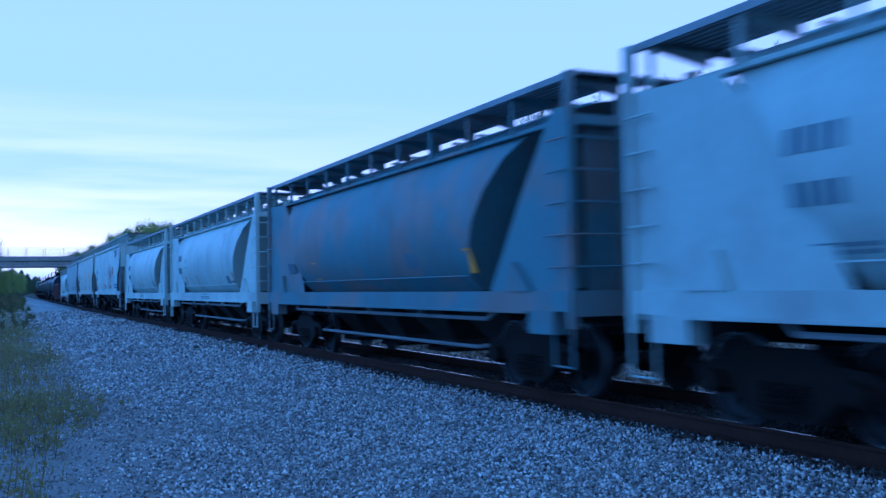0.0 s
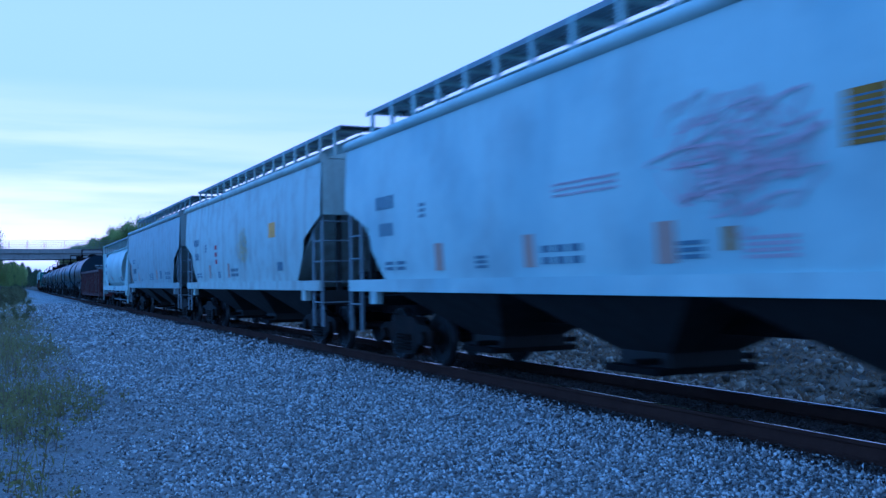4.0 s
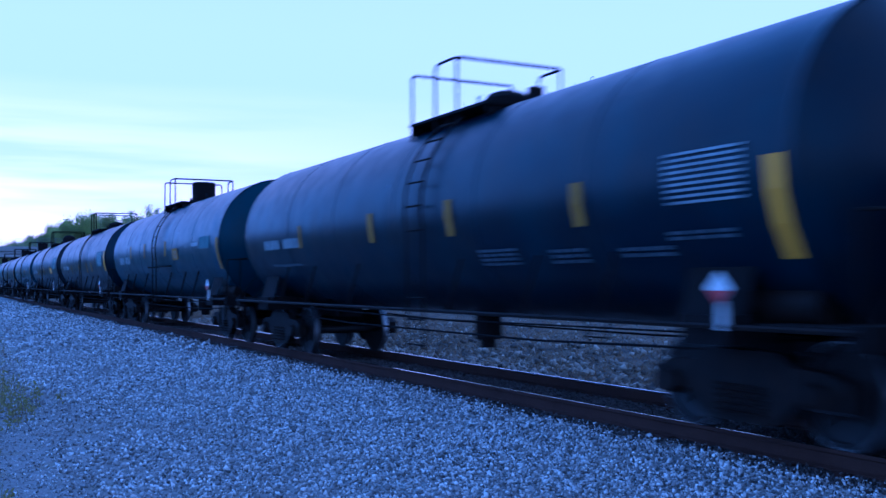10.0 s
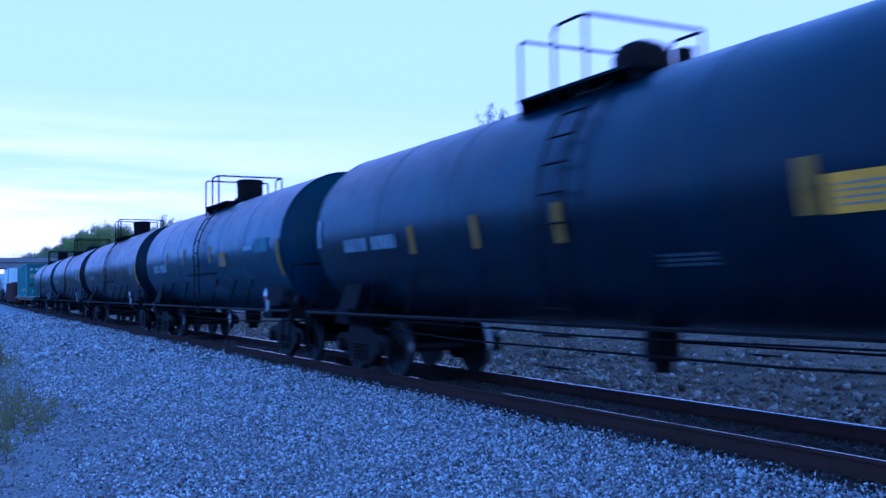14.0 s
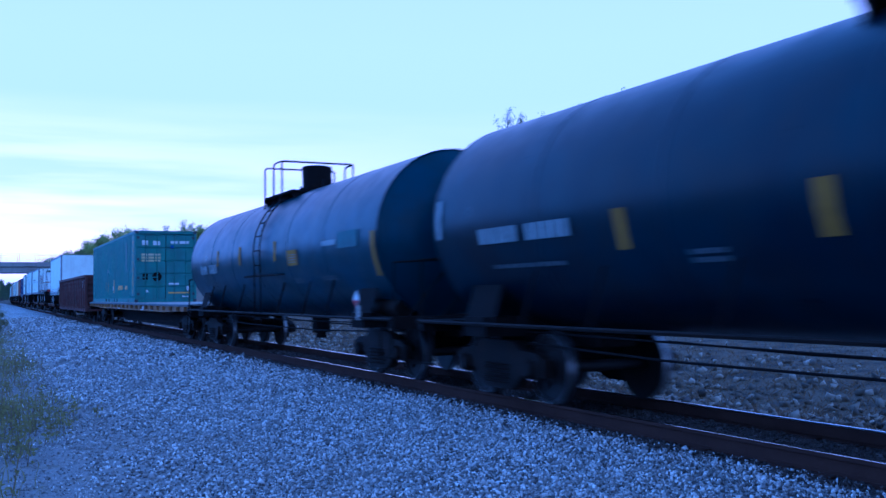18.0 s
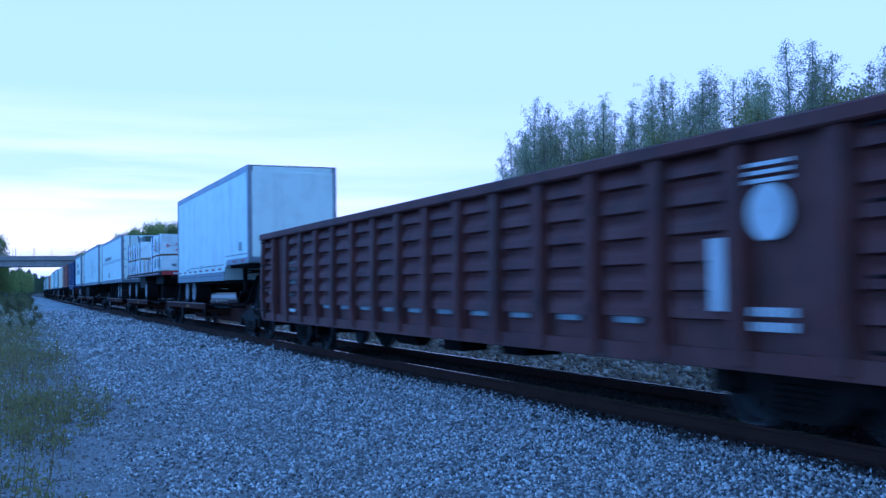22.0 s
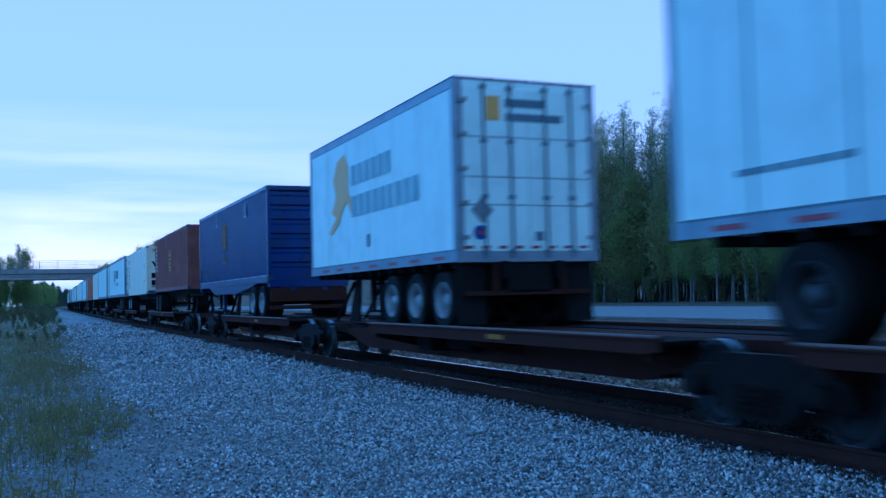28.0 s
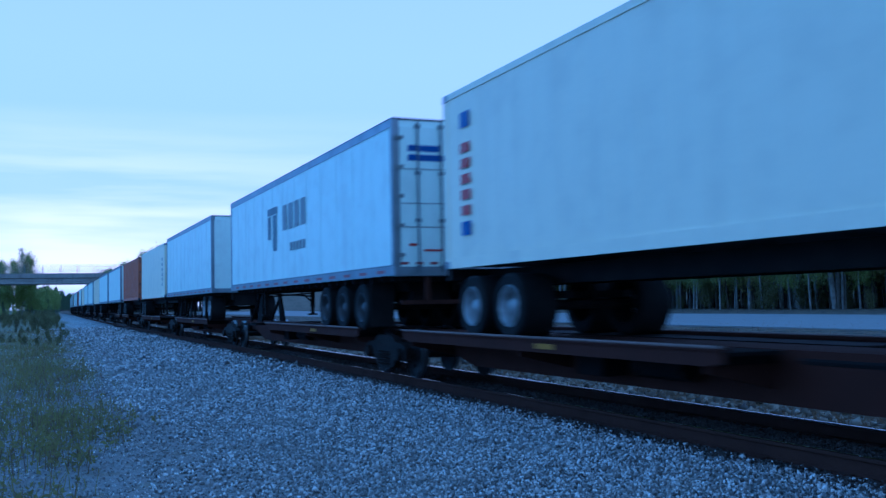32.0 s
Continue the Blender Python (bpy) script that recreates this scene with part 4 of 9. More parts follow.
# ---------------------------------------------------------------- covered hopper with straight sides
def straight_hopper(u, paint, label, marks=(), roof=None):
    car = thing("covered_hopper_car", label, "hopper car", "covered hoppers of the train")
    roof = roof or paint
    H2 = 7.85
    side_x = lambda z: 1.50 + 0.06 * math.sin(math.pi * min(1, max(0, (z - 1.45) / 2.5)))
    for s in (-1, 1):
        out = [(-5.95, 1.45), (5.95, 1.45), (6.25, 1.6), (6.5, 1.95), (6.62, 2.35), (6.75, 2.62), (7.0, 2.78), (H2, 2.80), (H2, 3.96), (-H2, 3.96), (-H2, 2.80), (-7.0, 2.78), (-6.75, 2.62), (-6.62, 2.35), (-6.5, 1.95), (-6.25, 1.6)]
        # slightly bowed sheet: five strips from sill to eave
        zs = [1.45, 1.95, 2.35, 2.78, 3.2, 3.6, 3.96]
        def y_lim(z):
            pts = [(5.95, 1.45), (6.25, 1.6), (6.5, 1.95), (6.62, 2.35), (6.75, 2.62), (7.0, 2.77)]
            return H2 if z >= 2.78 else interp(pts, z)
        bm = B()
        for o in (0, 0.03):
            rows = [[bm.verts.new((s * (side_x(z) - o), y, z)) for y in (-y_lim(z), -3.0, 0, 3.0, y_lim(z))] for z in zs]
            for a, b in zip(rows, rows[1:]):
                for i in range(4):
                    bm.faces.new((a[i], a[i + 1], b[i + 1], b[i]))
        part("side_sheet", bm, paint, car, smooth=40)
        bm = B()
        box(bm, min(s * 1.44, s * 1.545), max(s * 1.44, s * 1.545), -H2 + 0.15, H2 - 0.15, 1.24, 1.45)
        part("side_sill", bm, paint, car)
        bm = B()
        cyl(bm, (s * 1.485, -H2, 3.97), (s * 1.485, H2, 3.97), 0.095, 12)
        part("eave_pipe", bm, roof, car, smooth=60)
        for e in (-1, 1):
            bm = B()
            box(bm, min(s * 1.40, s * 1.52), max(s * 1.40, s * 1.52), min(e * 6.35, e * 6.65), max(e * 6.35, e * 6.65), 1.02, 1.24)
            part("jacking_pad", bm, paint, car)
            steps = [(0, 0, zz) for zz in (1.0, 1.42, 1.84, 2.26, 2.66)]
            row_of("ladder_rung", tube(B(), [(s * 1.50, e * 7.75, 0), (s * 1.50, e * 7.15, 0)], 0.014), GALVANISED, car, steps)
            row_of("end_rung", tube(B(), [(s * 0.85, e * 7.86, 0), (s * 1.48, e * 7.86, 0)], 0.014), GALVANISED, car, steps)
            row_of("ladder_stile", box(B(), min(s * 1.46, s * 1.50), max(s * 1.46, s * 1.50), -0.04, 0.04, 0.5, 2.8), GALVANISED, car, [(0, e * 7.74, 0), (0, e * 7.16, 0)])
    bm = B()
    loft(bm, [[(-1.48, y, 3.96), (-1.1, y, 4.06), (-0.5, y, 4.18), (0.5, y, 4.18), (1.1, y, 4.06), (1.48, y, 3.96)] for y in (-H2, H2)])
    part("roof", bm, roof, car)
    for e in (-1, 1):
        bm = B()
        box(bm, -1.5, 1.5, min(e * 7.80, e * 7.84), max(e * 7.80, e * 7.84), 2.80, 3.95)
        part("end_bulkhead", bm, paint, car)
        bm = B()
        plate(bm, [(-1.48, e * 7.7, 2.82), (1.48, e * 7.7, 2.82), (1.48, e * 5.2, 1.25), (-1.48, e * 5.2, 1.25)], (0, 0, 0.03))
        part("slope_sheet", bm, paint, car)
        row_of("end_post", box(B(), -0.05, 0.05, min(e * 7.6, e * 7.7), max(e * 7.6, e * 7.7), 1.1, 2.8), HOPPER_DARK, car, [(x, 0, 0) for x in (-1.1, -0.35, 0.35, 1.1)])
        part("end_sill", box(B(), -1.48, 1.48, min(e * 7.62, e * 7.85), max(e * 7.62, e * 7.85), 0.95, 1.24), HOPPER_DARK, car)
        part("end_platform", box(B(), -1.3, 1.3, min(e * 6.6, e * 7.62), max(e * 6.6, e * 7.62), 1.10, 1.16), HOPPER_DARK, car)
        part("air_reservoir", cyl(B(), (-0.4, e * 7.0, 1.42), (0.4, e * 7.0, 1.42), 0.22, 12), UNDERFRAME, car)
        part("brake_wheel", revolve(B(), [(e * 7.70, 0.26), (e * 7.73, 0.28), (e * 7.76, 0.26)], "y", 16, (0.75, 0, 2.2)), UNDERFRAME, car)
    for s in (-1, 1):
        walkway = part("running_board", box(B(), min(s * 1.08, s * 1.11), max(s * 1.08, s * 1.11), -H2, H2, 4.58, 4.66), GALVANISED, car)
        row_of("board_slat", box(B(), min(0, s * 0.085), max(0, s * 0.085), -H2, H2, 4.63, 4.66), GALVANISED, walkway, [(s * (0.45 + 0.108 * k), 0, 0) for k in range(6)])
        bm = plate(B(), [(s * 1.115, 0, 4.04), (s * 1.115, 0.09, 4.04), (s * 1.115, 0.09, 4.665), (s * 1.115, 0, 4.665)], (s * -0.05, 0, 0))
        box(bm, min(s * 0.5, s * 1.1), max(s * 0.5, s * 1.1), 0, 0.05, 4.57, 4.63)
        row_of("board_bracket", bm, roof, walkway, [(0, -7.5 + k, 0) for k in range(16)])
    bm = B()
    box(bm, -0.42, 0.42, -7.2, 7.2, 4.16, 4.60, 0.03)
    part("trough_hatch", bm, roof, car)
    for e in (-1, 1):
        bm = B()
        box(bm, -1.1, 1.1, min(e * 7.3, e * H2), max(e * 7.3, e * H2), 4.63, 4.66)
        part("cross_walk", bm, GALVANISED, car)
    for y in (-4.0, 0.0, 4.0):
        bm = B()
        w = 1.95
        loft(bm, [[(-1.42, y - w, 1.30), (1.42, y - w, 1.30), (1.42, y + w, 1.30), (-1.42, y + w, 1.30)], [(-0.55, y - 0.5, 0.55), (0.55, y - 0.5, 0.55), (0.55, y + 0.5, 0.55), (-0.55, y + 0.5, 0.55)], [(-0.55, y - 0.5, 0.38), (0.55, y - 0.5, 0.38), (0.55, y + 0.5, 0.38), (-0.55, y + 0.5, 0.38)]])
        bay = part("discharge_hopper", bm, HOPPER_DARK, car)
        bm = B()
        box(bm, -0.75, 0.75, y - 0.55, y + 0.55, 0.30, 0.38)
        cyl(bm, (-0.9, y - 0.3, 0.45), (0.9, y - 0.3, 0.45), 0.04, 8)
        part("outlet_gate", bm, UNDERFRAME, bay)
    part("centre_sill", box(B(), -0.16, 0.16, -7.8, 7.8, 0.78, 1.10), UNDERFRAME, car)
    for y in (-6.15, 6.15):
        add_truck(car, y)
    add_couplers(car, 8.65)
    lettering(car, marks, lambda z: side_x(z) if z > 1.45 else 1.545, step=0.3)
    return on_train(car, u)


def scrawl(car, paint, y, z, wide, high, count, seed, width=0.035):
    """Sprayed loops on a straight-sided hopper, each stroke a thin curling ribbon of paint about (y, z)."""
    rng = random.Random(seed)
    for k in range(count):
        cy, cz = y + rng.uniform(-0.6, 0.6) * wide, z + rng.uniform(-0.55, 0.55) * high
        ry, rz = rng.uniform(0.22, 0.5) * wide, rng.uniform(0.25, 0.5) * high
        f, p, q = rng.choice((1, 2, 3)), rng.uniform(0, 6.3), rng.uniform(0, 6.3)
        path = []
        for i in range(33):
            a = rng.uniform(5.0, 5.2) * i / 32
            path.append((cy + ry * math.sin(a + p) + 0.35 * ry * math.sin(f * 2 * a + q), cz + rz * math.cos(a + p) + 0.4 * rz * math.sin(f * a * 1.7 + q)))
        bm = B()
        rows = []
        for i, (a, b) in enumerate(path):
            n = path[min(i + 1, 32)]
            o = path[max(i - 1, 0)]
            dy, dz = n[0] - o[0], n[1] - o[1]
            d = math.hypot(dy, dz) or 1.0
            w = width * (0.6 + 0.4 * math.sin(math.pi * i / 32))
            pair = [(a - dz / d * w, b + dy / d * w), (a + dz / d * w, b - dy / d * w)]
            rows.append([bm.verts.new((-1.50 - 0.06 * math.sin(math.pi * min(1, max(0, (v - 1.45) / 2.5))) - 0.006 - 0.0012 * k, u, v)) for u, v in pair])
        for r0, r1 in zip(rows, rows[1:]):
            bm.faces.new((r0[0], r0[1], r1[1], r1[0]))
        part("sprayed_stroke", bm, paint, car)


# ---------------------------------------------------------------- gondolas
def gondola(u, half, z0, z1, paint, label, ribs, louvred=False, marks=()):
    car = thing("gondola_car", label, "gondola car", "gondolas of the train")
    pitch = 2 * half / ribs
    for s in (-1, 1):
        a, b = (s * 1.42, s * 1.46)
        bm = B()
        if louvred:
            # pressed panels: five shallow pleats between each pair of posts
            zs = [z0 + 0.02, z0 + 0.30]
            for k in range(6):
                zb = z0 + 0.30 + k * (z1 - z0 - 0.42) / 6
                st = (z1 - z0 - 0.42) / 6
                zs += [zb + 0.12 * st, zb + 0.20 * st, zb + 0.52 * st, zb + 0.92 * st]
            xo = [0, 0] + [0.0, 0.095, 0.085, 0.0] * 6
            for k in range(ribs):
                y0, y1 = -half + k * pitch + 0.12, -half + (k + 1) * pitch - 0.12
                flat = k in (1, ribs - 2)
                rows = [[bm.verts.new((s * (1.43 + (0 if flat or y in (y0, y1) else o)), y, z)) for y in (y0, y0 + 0.10, y1 - 0.10, y1)] for z, o in zip(zs, xo)]
                for r0, r1 in zip(rows, rows[1:]):
                    for i in range(3):
                        bm.faces.new((r0[i], r0[i + 1], r1[i + 1], r1[i]))
                part("pressed_panel", bm, paint, car)
                bm = B()
            box(bm, min(s * 1.40, s * 1.425), max(s * 1.40, s * 1.425), -half, half, z0, z1)
        else:
            box(bm, min(a, b), max(a, b), -half, half, z0, z1)
        part("side_panel", bm, paint, car)
        bm = B()
        box(bm, min(s * 1.36, s * 1.60), max(s * 1.36, s * 1.60), -half, half, z1 - 0.13, z1 + 0.02, 0.02)
        part("top_chord", bm, paint, car)
        bm = B()
        box(bm, min(s * 1.40, s * 1.52), max(s * 1.40, s * 1.52), -half, half, z0 - 0.10, z0 + 0.08)
        part("bottom_chord", bm, paint, car)
        for k in range(ribs + 1):
            y = max(-half + 0.1, min(half - 0.1, -half + k * pitch))
            bm = B()
            loft(bm, [[(s * 1.45, y - 0.115, z), (s * d, y - 0.095, z), (s * d, y + 0.095, z), (s * 1.45, y + 0.115, z)] for z, d in ((z0 - 0.05, 1.56), (z0 + 0.5, 1.60), (z1 - 0.10, 1.555))])
            part("side_post", bm, paint, car)
        for e in (-1, 1):
            row_of("grab_iron", tube(B(), [(s * 1.56, e * (half - 0.25), 0), (s * 1.63, e * (half - 0.27), 0), (s * 1.63, e * (half - 0.78), 0), (s * 1.47, e * (half - 0.80), 0)], 0.014), UNDERFRAME, car, [(0, 0, float(zz)) for zz in np.linspace(z0 + 0.15, z1 - 0.2, 4)])
            bm = B()
            tube(bm, [(s * 1.5, e * (half - 0.3), z0), (s * 1.5, e * (half - 0.3), 0.4), (s * 1.5, e * (half - 0.75), 0.4), (s * 1.5, e * (half - 0.75), z0)], 0.016)
            part("stirrup_step", bm, UNDERFRAME, car)
    for e in (-1, 1):
        bm = B()
        n = 6
        st = (z1 - z0) / n
        ring = []
        for k in range(n):
            zb = z0 + k * st
            ring += [(0.0, zb), (0.0, zb + 0.35 * st), (0.09, zb + 0.5 * st), (0.09, zb + 0.85 * st)]
        ring += [(0.0, z1)]
        yy = e * (half - 0.1)
        rows = [[bm.verts.new((x, yy + e * d, z)) for x in (-1.4, 1.4)] for d, z in ring]
        for r0, r1 in zip(rows, rows[1:]):
            bm.faces.new((r0[0], r0[1], r1[1], r1[0]))
        box(bm, -1.4, 1.4, yy - 0.04 * e - 0.02, yy - 0.04 * e + 0.02, z0, z1)
        box(bm, -1.5, 1.5, yy - 0.06, yy + 0.16 * (1 if e > 0 else -1) + 0.06, z1 - 0.12, z1 + 0.02)
        part("end_panel", bm, paint, car)
        bm = B()
        box(bm, -1.5, 1.5, min(e * (half - 0.1), e * (half + 0.15)), max(e * (half - 0.1), e * (half + 0.15)), z0 - 0.1, z0 + 0.14)
        part("end_sill", bm, paint, car)
    part("floor", box(B(), -1.4, 1.4, -half + 0.1, half - 0.1, z0, z0 + 0.08), UNDERFRAME, car)
    part("centre_sill", box(B(), -0.25, 0.25, -half, half, z0 - 0.28, z0), UNDERFRAME, car)
    part("air_reservoir", cyl(B(), (-0.9, 1.0, 0.55), (-0.9, 2.0, 0.55), 0.17, 10), UNDERFRAME, car)
    part("brake_valve", box(B(), -0.95, -0.45, -0.6, 0.1, 0.38, z0), UNDERFRAME, car)
    part("brake_cylinder", box(B(), -0.9, -0.3, -2.6, -1.9, 0.42, z0), UNDERFRAME, car)
    for y in (-half + 2.1, half - 2.1):
        add_truck(car, y)
    add_couplers(car, half + 0.85)
    lettering(car, marks, lambda z: 1.462 if not louvred else 1.49)
    return on_train(car, u)


# ---------------------------------------------------------------- tank cars
TANK_R, TANK_Z = 1.507, 2.425


def tank_car(u, paint, label, marks=(), dome="short"):
    car = thing("tank_car", label, "tank car", "tank cars of the train")
    seam = 7.45
    prof = [(-seam - 0.50, 0.02), (-seam - 0.475, 0.45), (-seam - 0.40, 0.85), (-seam - 0.28, 1.13), (-seam - 0.13, 1.34), (-seam, TANK_R)]
    prof = prof + [(-2.4, TANK_R), (2.4, TANK_R)] + [(-a, b) for a, b in prof[::-1]]
    shell = part("tank_shell", revolve(B(), prof, "y", 40, (0, 0, TANK_Z)), paint, car, smooth=35)
    ring = revolve(B(), [(-0.03, TANK_R), (-0.02, TANK_R + 0.006), (0.02, TANK_R + 0.006), (0.03, TANK_R)], "y", 40, (0, 0, TANK_Z), caps=False)
    row_of("weld_seam", ring, paint, shell, [(0, y, 0) for y in (-seam, -4.75, -2.4, 0.0, 2.4, 4.75, seam)], smooth=60)
    # dome, hatch and the railed platform on top
    top = TANK_Z + TANK_R
    bm = B()
    rr, hh = {"short": (0.34, 0.30), "round": (0.36, 0.48), "tall": (0.34, 0.60)}[dome]
    if dome == "tall":
        revolve(bm, [(top - 0.12, rr), (top + hh - 0.05, rr + 0.02), (top + hh, rr + 0.02), (top + hh + 0.02, rr - 0.04)], "z", 20)
    else:
        revolve(bm, [(top - 0.12, rr + 0.05), (top + 0.06, rr + 0.05), (top + 0.08, rr), (top + 0.6 * hh, rr), (top + 0.85 * hh, 0.8 * rr), (top + hh, 0.35 * rr)], "z", 20)
    dome_part = part("hatch_dome", bm, UNDERFRAME, car, smooth=40)
    row_of("hatch_bolt", cyl(B(), (0, 0, top - 0.02), (0, 0, top + 0.12), 0.025, 6), UNDERFRAME, dome_part, [((rr + 0.07) * math.cos(math.pi * k / 4), (rr + 0.07) * math.sin(math.pi * k / 4), 0) for k in range(8)])
    part("relief_valve", cyl(B(), (0.0, -0.75, top - 0.05), (0.0, -0.75, top + 0.22), 0.12, 10), UNDERFRAME, car)
    part("vent_pipe", cyl(B(), (0.3, 0.7, top - 0.08), (0.3, 0.7, top + 0.2), 0.09, 8), UNDERFRAME, car)
    zt = top + 0.70
    for s in (-1, 1):
        bm = B()
        box(bm, min(s * 0.48, s * 0.92), max(s * 0.48, s * 0.92), -0.95, 1.42, top - 0.10, top - 0.06)
        for y in (-0.9, 0.2, 1.35):
            plate(bm, [(s * 0.5, y, top - 0.1), (s * 0.92, y, top - 0.1), (s * 0.80, y, top - 0.36), (s * 0.5, y, top - 0.2)], (0, 0.04, 0))
        part("platform", bm, UNDERFRAME, car)
    # the railing: a hoop across at the far end, a three-sided one about the hatch
    y = 1.32
    part("platform_railing", tube(B(), [(-0.92, y, top - 0.36), (-0.92, y, zt - 0.05), (-0.88, y, zt), (0.88, y, zt), (0.92, y, zt - 0.05), (0.92, y, top - 0.36)], 0.022), UNDERFRAME, car)
    part("platform_railing", tube(B(), [(-0.92, 0.55, top - 0.36), (-0.92, 0.55, zt - 0.08), (-0.92, 0.47, zt), (-0.92, 0.0, zt), (-0.84, -0.1, zt), (0.84, -0.1, zt), (0.92, 0.0, zt), (0.92, 0.47, zt), (0.92, 0.55, zt - 0.08), (0.92, 0.55, top - 0.36)], 0.022), UNDERFRAME, car)
    row_of("railing_post", cyl(B(), (0, -0.08, top - 0.36), (0, -0.08, zt), 0.022, 6), UNDERFRAME, car, [(-0.90, 0, 0), (0.90, 0, 0)])
    for s in (-1, 1):
        for e in (-1, 1):
            pts = [(s * (TANK_R + 0.10) * math.sin(a), e * 0.26 - 0.35, TANK_Z + (TANK_R + 0.10) * math.cos(a)) for a in np.linspace(0.62, 1.75, 8)]
            pts += [(s * 1.57, e * 0.26 - 0.35, 1.05), (s * 1.57, e * 0.26 - 0.35, 0.5)]
            part("ladder_stile", tube(B(), pts, 0.018), UNDERFRAME, car)
        rungs = [((TANK_R + 0.10) * math.sin(a), TANK_Z + (TANK_R + 0.10) * math.cos(a)) for a in (0.70 + 0.21 * k for k in range(6))] + [(1.55, 1.2), (1.55, 0.9), (1.55, 0.55)]
        row_of("ladder_rung", cyl(B(), (0, -0.61, 0), (0, -0.09, 0), 0.014, 6), UNDERFRAME, car, [(s * x, 0, z) for x, z in rungs])
    if dome == "tall":
        part("shell_handrail", tube(B(), [(-1.40, 1.3, 1.90), (-1.46, 1.25, 1.90), (-1.46, -1.85, 1.90), (-1.40, -1.9, 1.90)], 0.022), UNDERFRAME, car)
    # handrail and running pipe along the side, on brackets from the stub sills
    for s in (-1, 1):
        row_of("rail_bracket", tube(B(), [(s * 1.55, 0, 1.03), (s * 1.40, -0.12, 1.72)], 0.02), UNDERFRAME, car, [(0, y, 0) for y in (-5.0, -3.6, -1.8, 1.6, 3.6, 5.0)])
        part("side_rail", tube(B(), [(s * 1.52, -8.05, 1.03), (s * 1.55, -7.2, 1.03), (s * 1.55, 7.2, 1.03), (s * 1.52, 8.05, 1.03)], 0.026), TRUCK_STEEL, car)
        bm = B()
        tube(bm, [(s * 0.9, -7.2, 0.80), (s * 0.95, -3, 0.70), (s * 0.95, 3, 0.70), (s * 0.9, 7.2, 0.80)], 0.015)
        tube(bm, [(s * 0.8, -7.0, 0.92), (s * 0.85, 0.0, 0.86), (s * 0.8, 7.0, 0.92)], 0.012)
        part("brake_pipe", bm, UNDERFRAME, car)
    for e in (-1, 1):
        part("stub_sill", box(B(), -0.28, 0.28, min(e * 5.2, e * 8.1), max(e * 5.2, e * 8.1), 0.72, 1.10), UNDERFRAME, car)
        part("end_sill", box(B(), -1.50, 1.50, min(e * 7.95, e * 8.12), max(e * 7.95, e * 8.12), 0.88, 1.08), UNDERFRAME, car)
        part("end_platform", box(B(), -1.45, 1.45, min(e * 7.0, e * 7.95), max(e * 7.0, e * 7.95), 1.02, 1.06), UNDERFRAME, car)
        bm = B()
        # saddle and bolster under the shell
        loft(bm, [[(x, e * 6.0, z), (x, e * 6.8, z)] for x, z in ((-1.40, 1.0), (-1.20, 1.62), (-0.9, 1.36), (-0.5, 1.13), (0, 1.05), (0.5, 1.13), (0.9, 1.36), (1.20, 1.62), (1.40, 1.0))], closed=False, caps=False)
        part("saddle", bm, UNDERFRAME, car)
        part("bolster", box(B(), -1.45, 1.45, min(e * 6.1, e * 6.7), max(e * 6.1, e * 6.7), 0.86, 1.12), UNDERFRAME, car)
        bm = B()
        tube(bm, [(-1.45, e * 8.05, 1.05), (-1.45, e * 8.05, 1.95), (-0.4, e * 8.0, 2.0), (0.4, e * 8.0, 2.0), (1.45, e * 8.05, 1.95), (1.45, e * 8.05, 1.05)], 0.02)
        tube(bm, [(-1.5, e * 8.05, 0.95), (-1.5, e * 8.05, 0.42), (-1.5, e * 7.6, 0.42), (-1.5, e * 7.6, 0.95)], 0.018)
        tube(bm, [(-1.2, e * 7.98, 1.05), (-0.3, e * 7.85, 1.98)], 0.016)
        part("end_railing", bm, UNDERFRAME, car)
    bm = B()
    cyl(bm, (0, -0.25, 1.1), (0, -0.25, 0.55), 0.22, 12), cyl(bm, (0, -0.25, 0.55), (0, -0.25, 0.42), 0.13, 10)
    part("bottom_outlet", bm, UNDERFRAME, car)
    # blue-grey reservoir box over the truck and a small diamond board on its stand
    bm = B()
    cyl(bm, (-0.95, -7.35, 1.20), (-0.95, -6.2, 1.20), 0.17, 12)
    part("air_reservoir", bm, TRUCK_STEEL, car, smooth=40)
    bm = B()
    plate(bm, [(-1.60, -6.75, 1.21), (-1.60, -6.61, 1.36), (-1.60, -6.75, 1.51), (-1.60, -6.89, 1.36)], (0.012, 0, 0))
    box(bm, -1.585, -1.53, -6.77, -6.73, 1.0, 1.25)
    board = part("diamond_placard", bm, MARK_WHITE, car, "small white and red diamond placard")
    bm = B()
    plate(bm, [(-1.603, -6.75, 1.22), (-1.603, -6.63, 1.34), (-1.603, -6.87, 1.34)], (-0.004, 0, 0))
    part("placard_colour", bm, MARK_RED, board)
    for y in (-6.45, 6.45):
        add_truck(car, y)
    add_couplers(car, 8.575)
    # numbers on the end that faces the camera
    for x0, x1, zz, tall in ((-0.36, -0.05, 2.98, 0.10), (0.05, 0.40, 2.98, 0.10), (-0.30, 0.32, 2.85, 0.04), (-0.24, 0.26, 2.75, 0.04)):
        yy = -seam - (0.475 if zz > 2.9 else 0.495)
        part("end_lettering", box(B(), x0, x1, yy, yy + 0.1, zz, zz + tall), MARK_FADED, car)
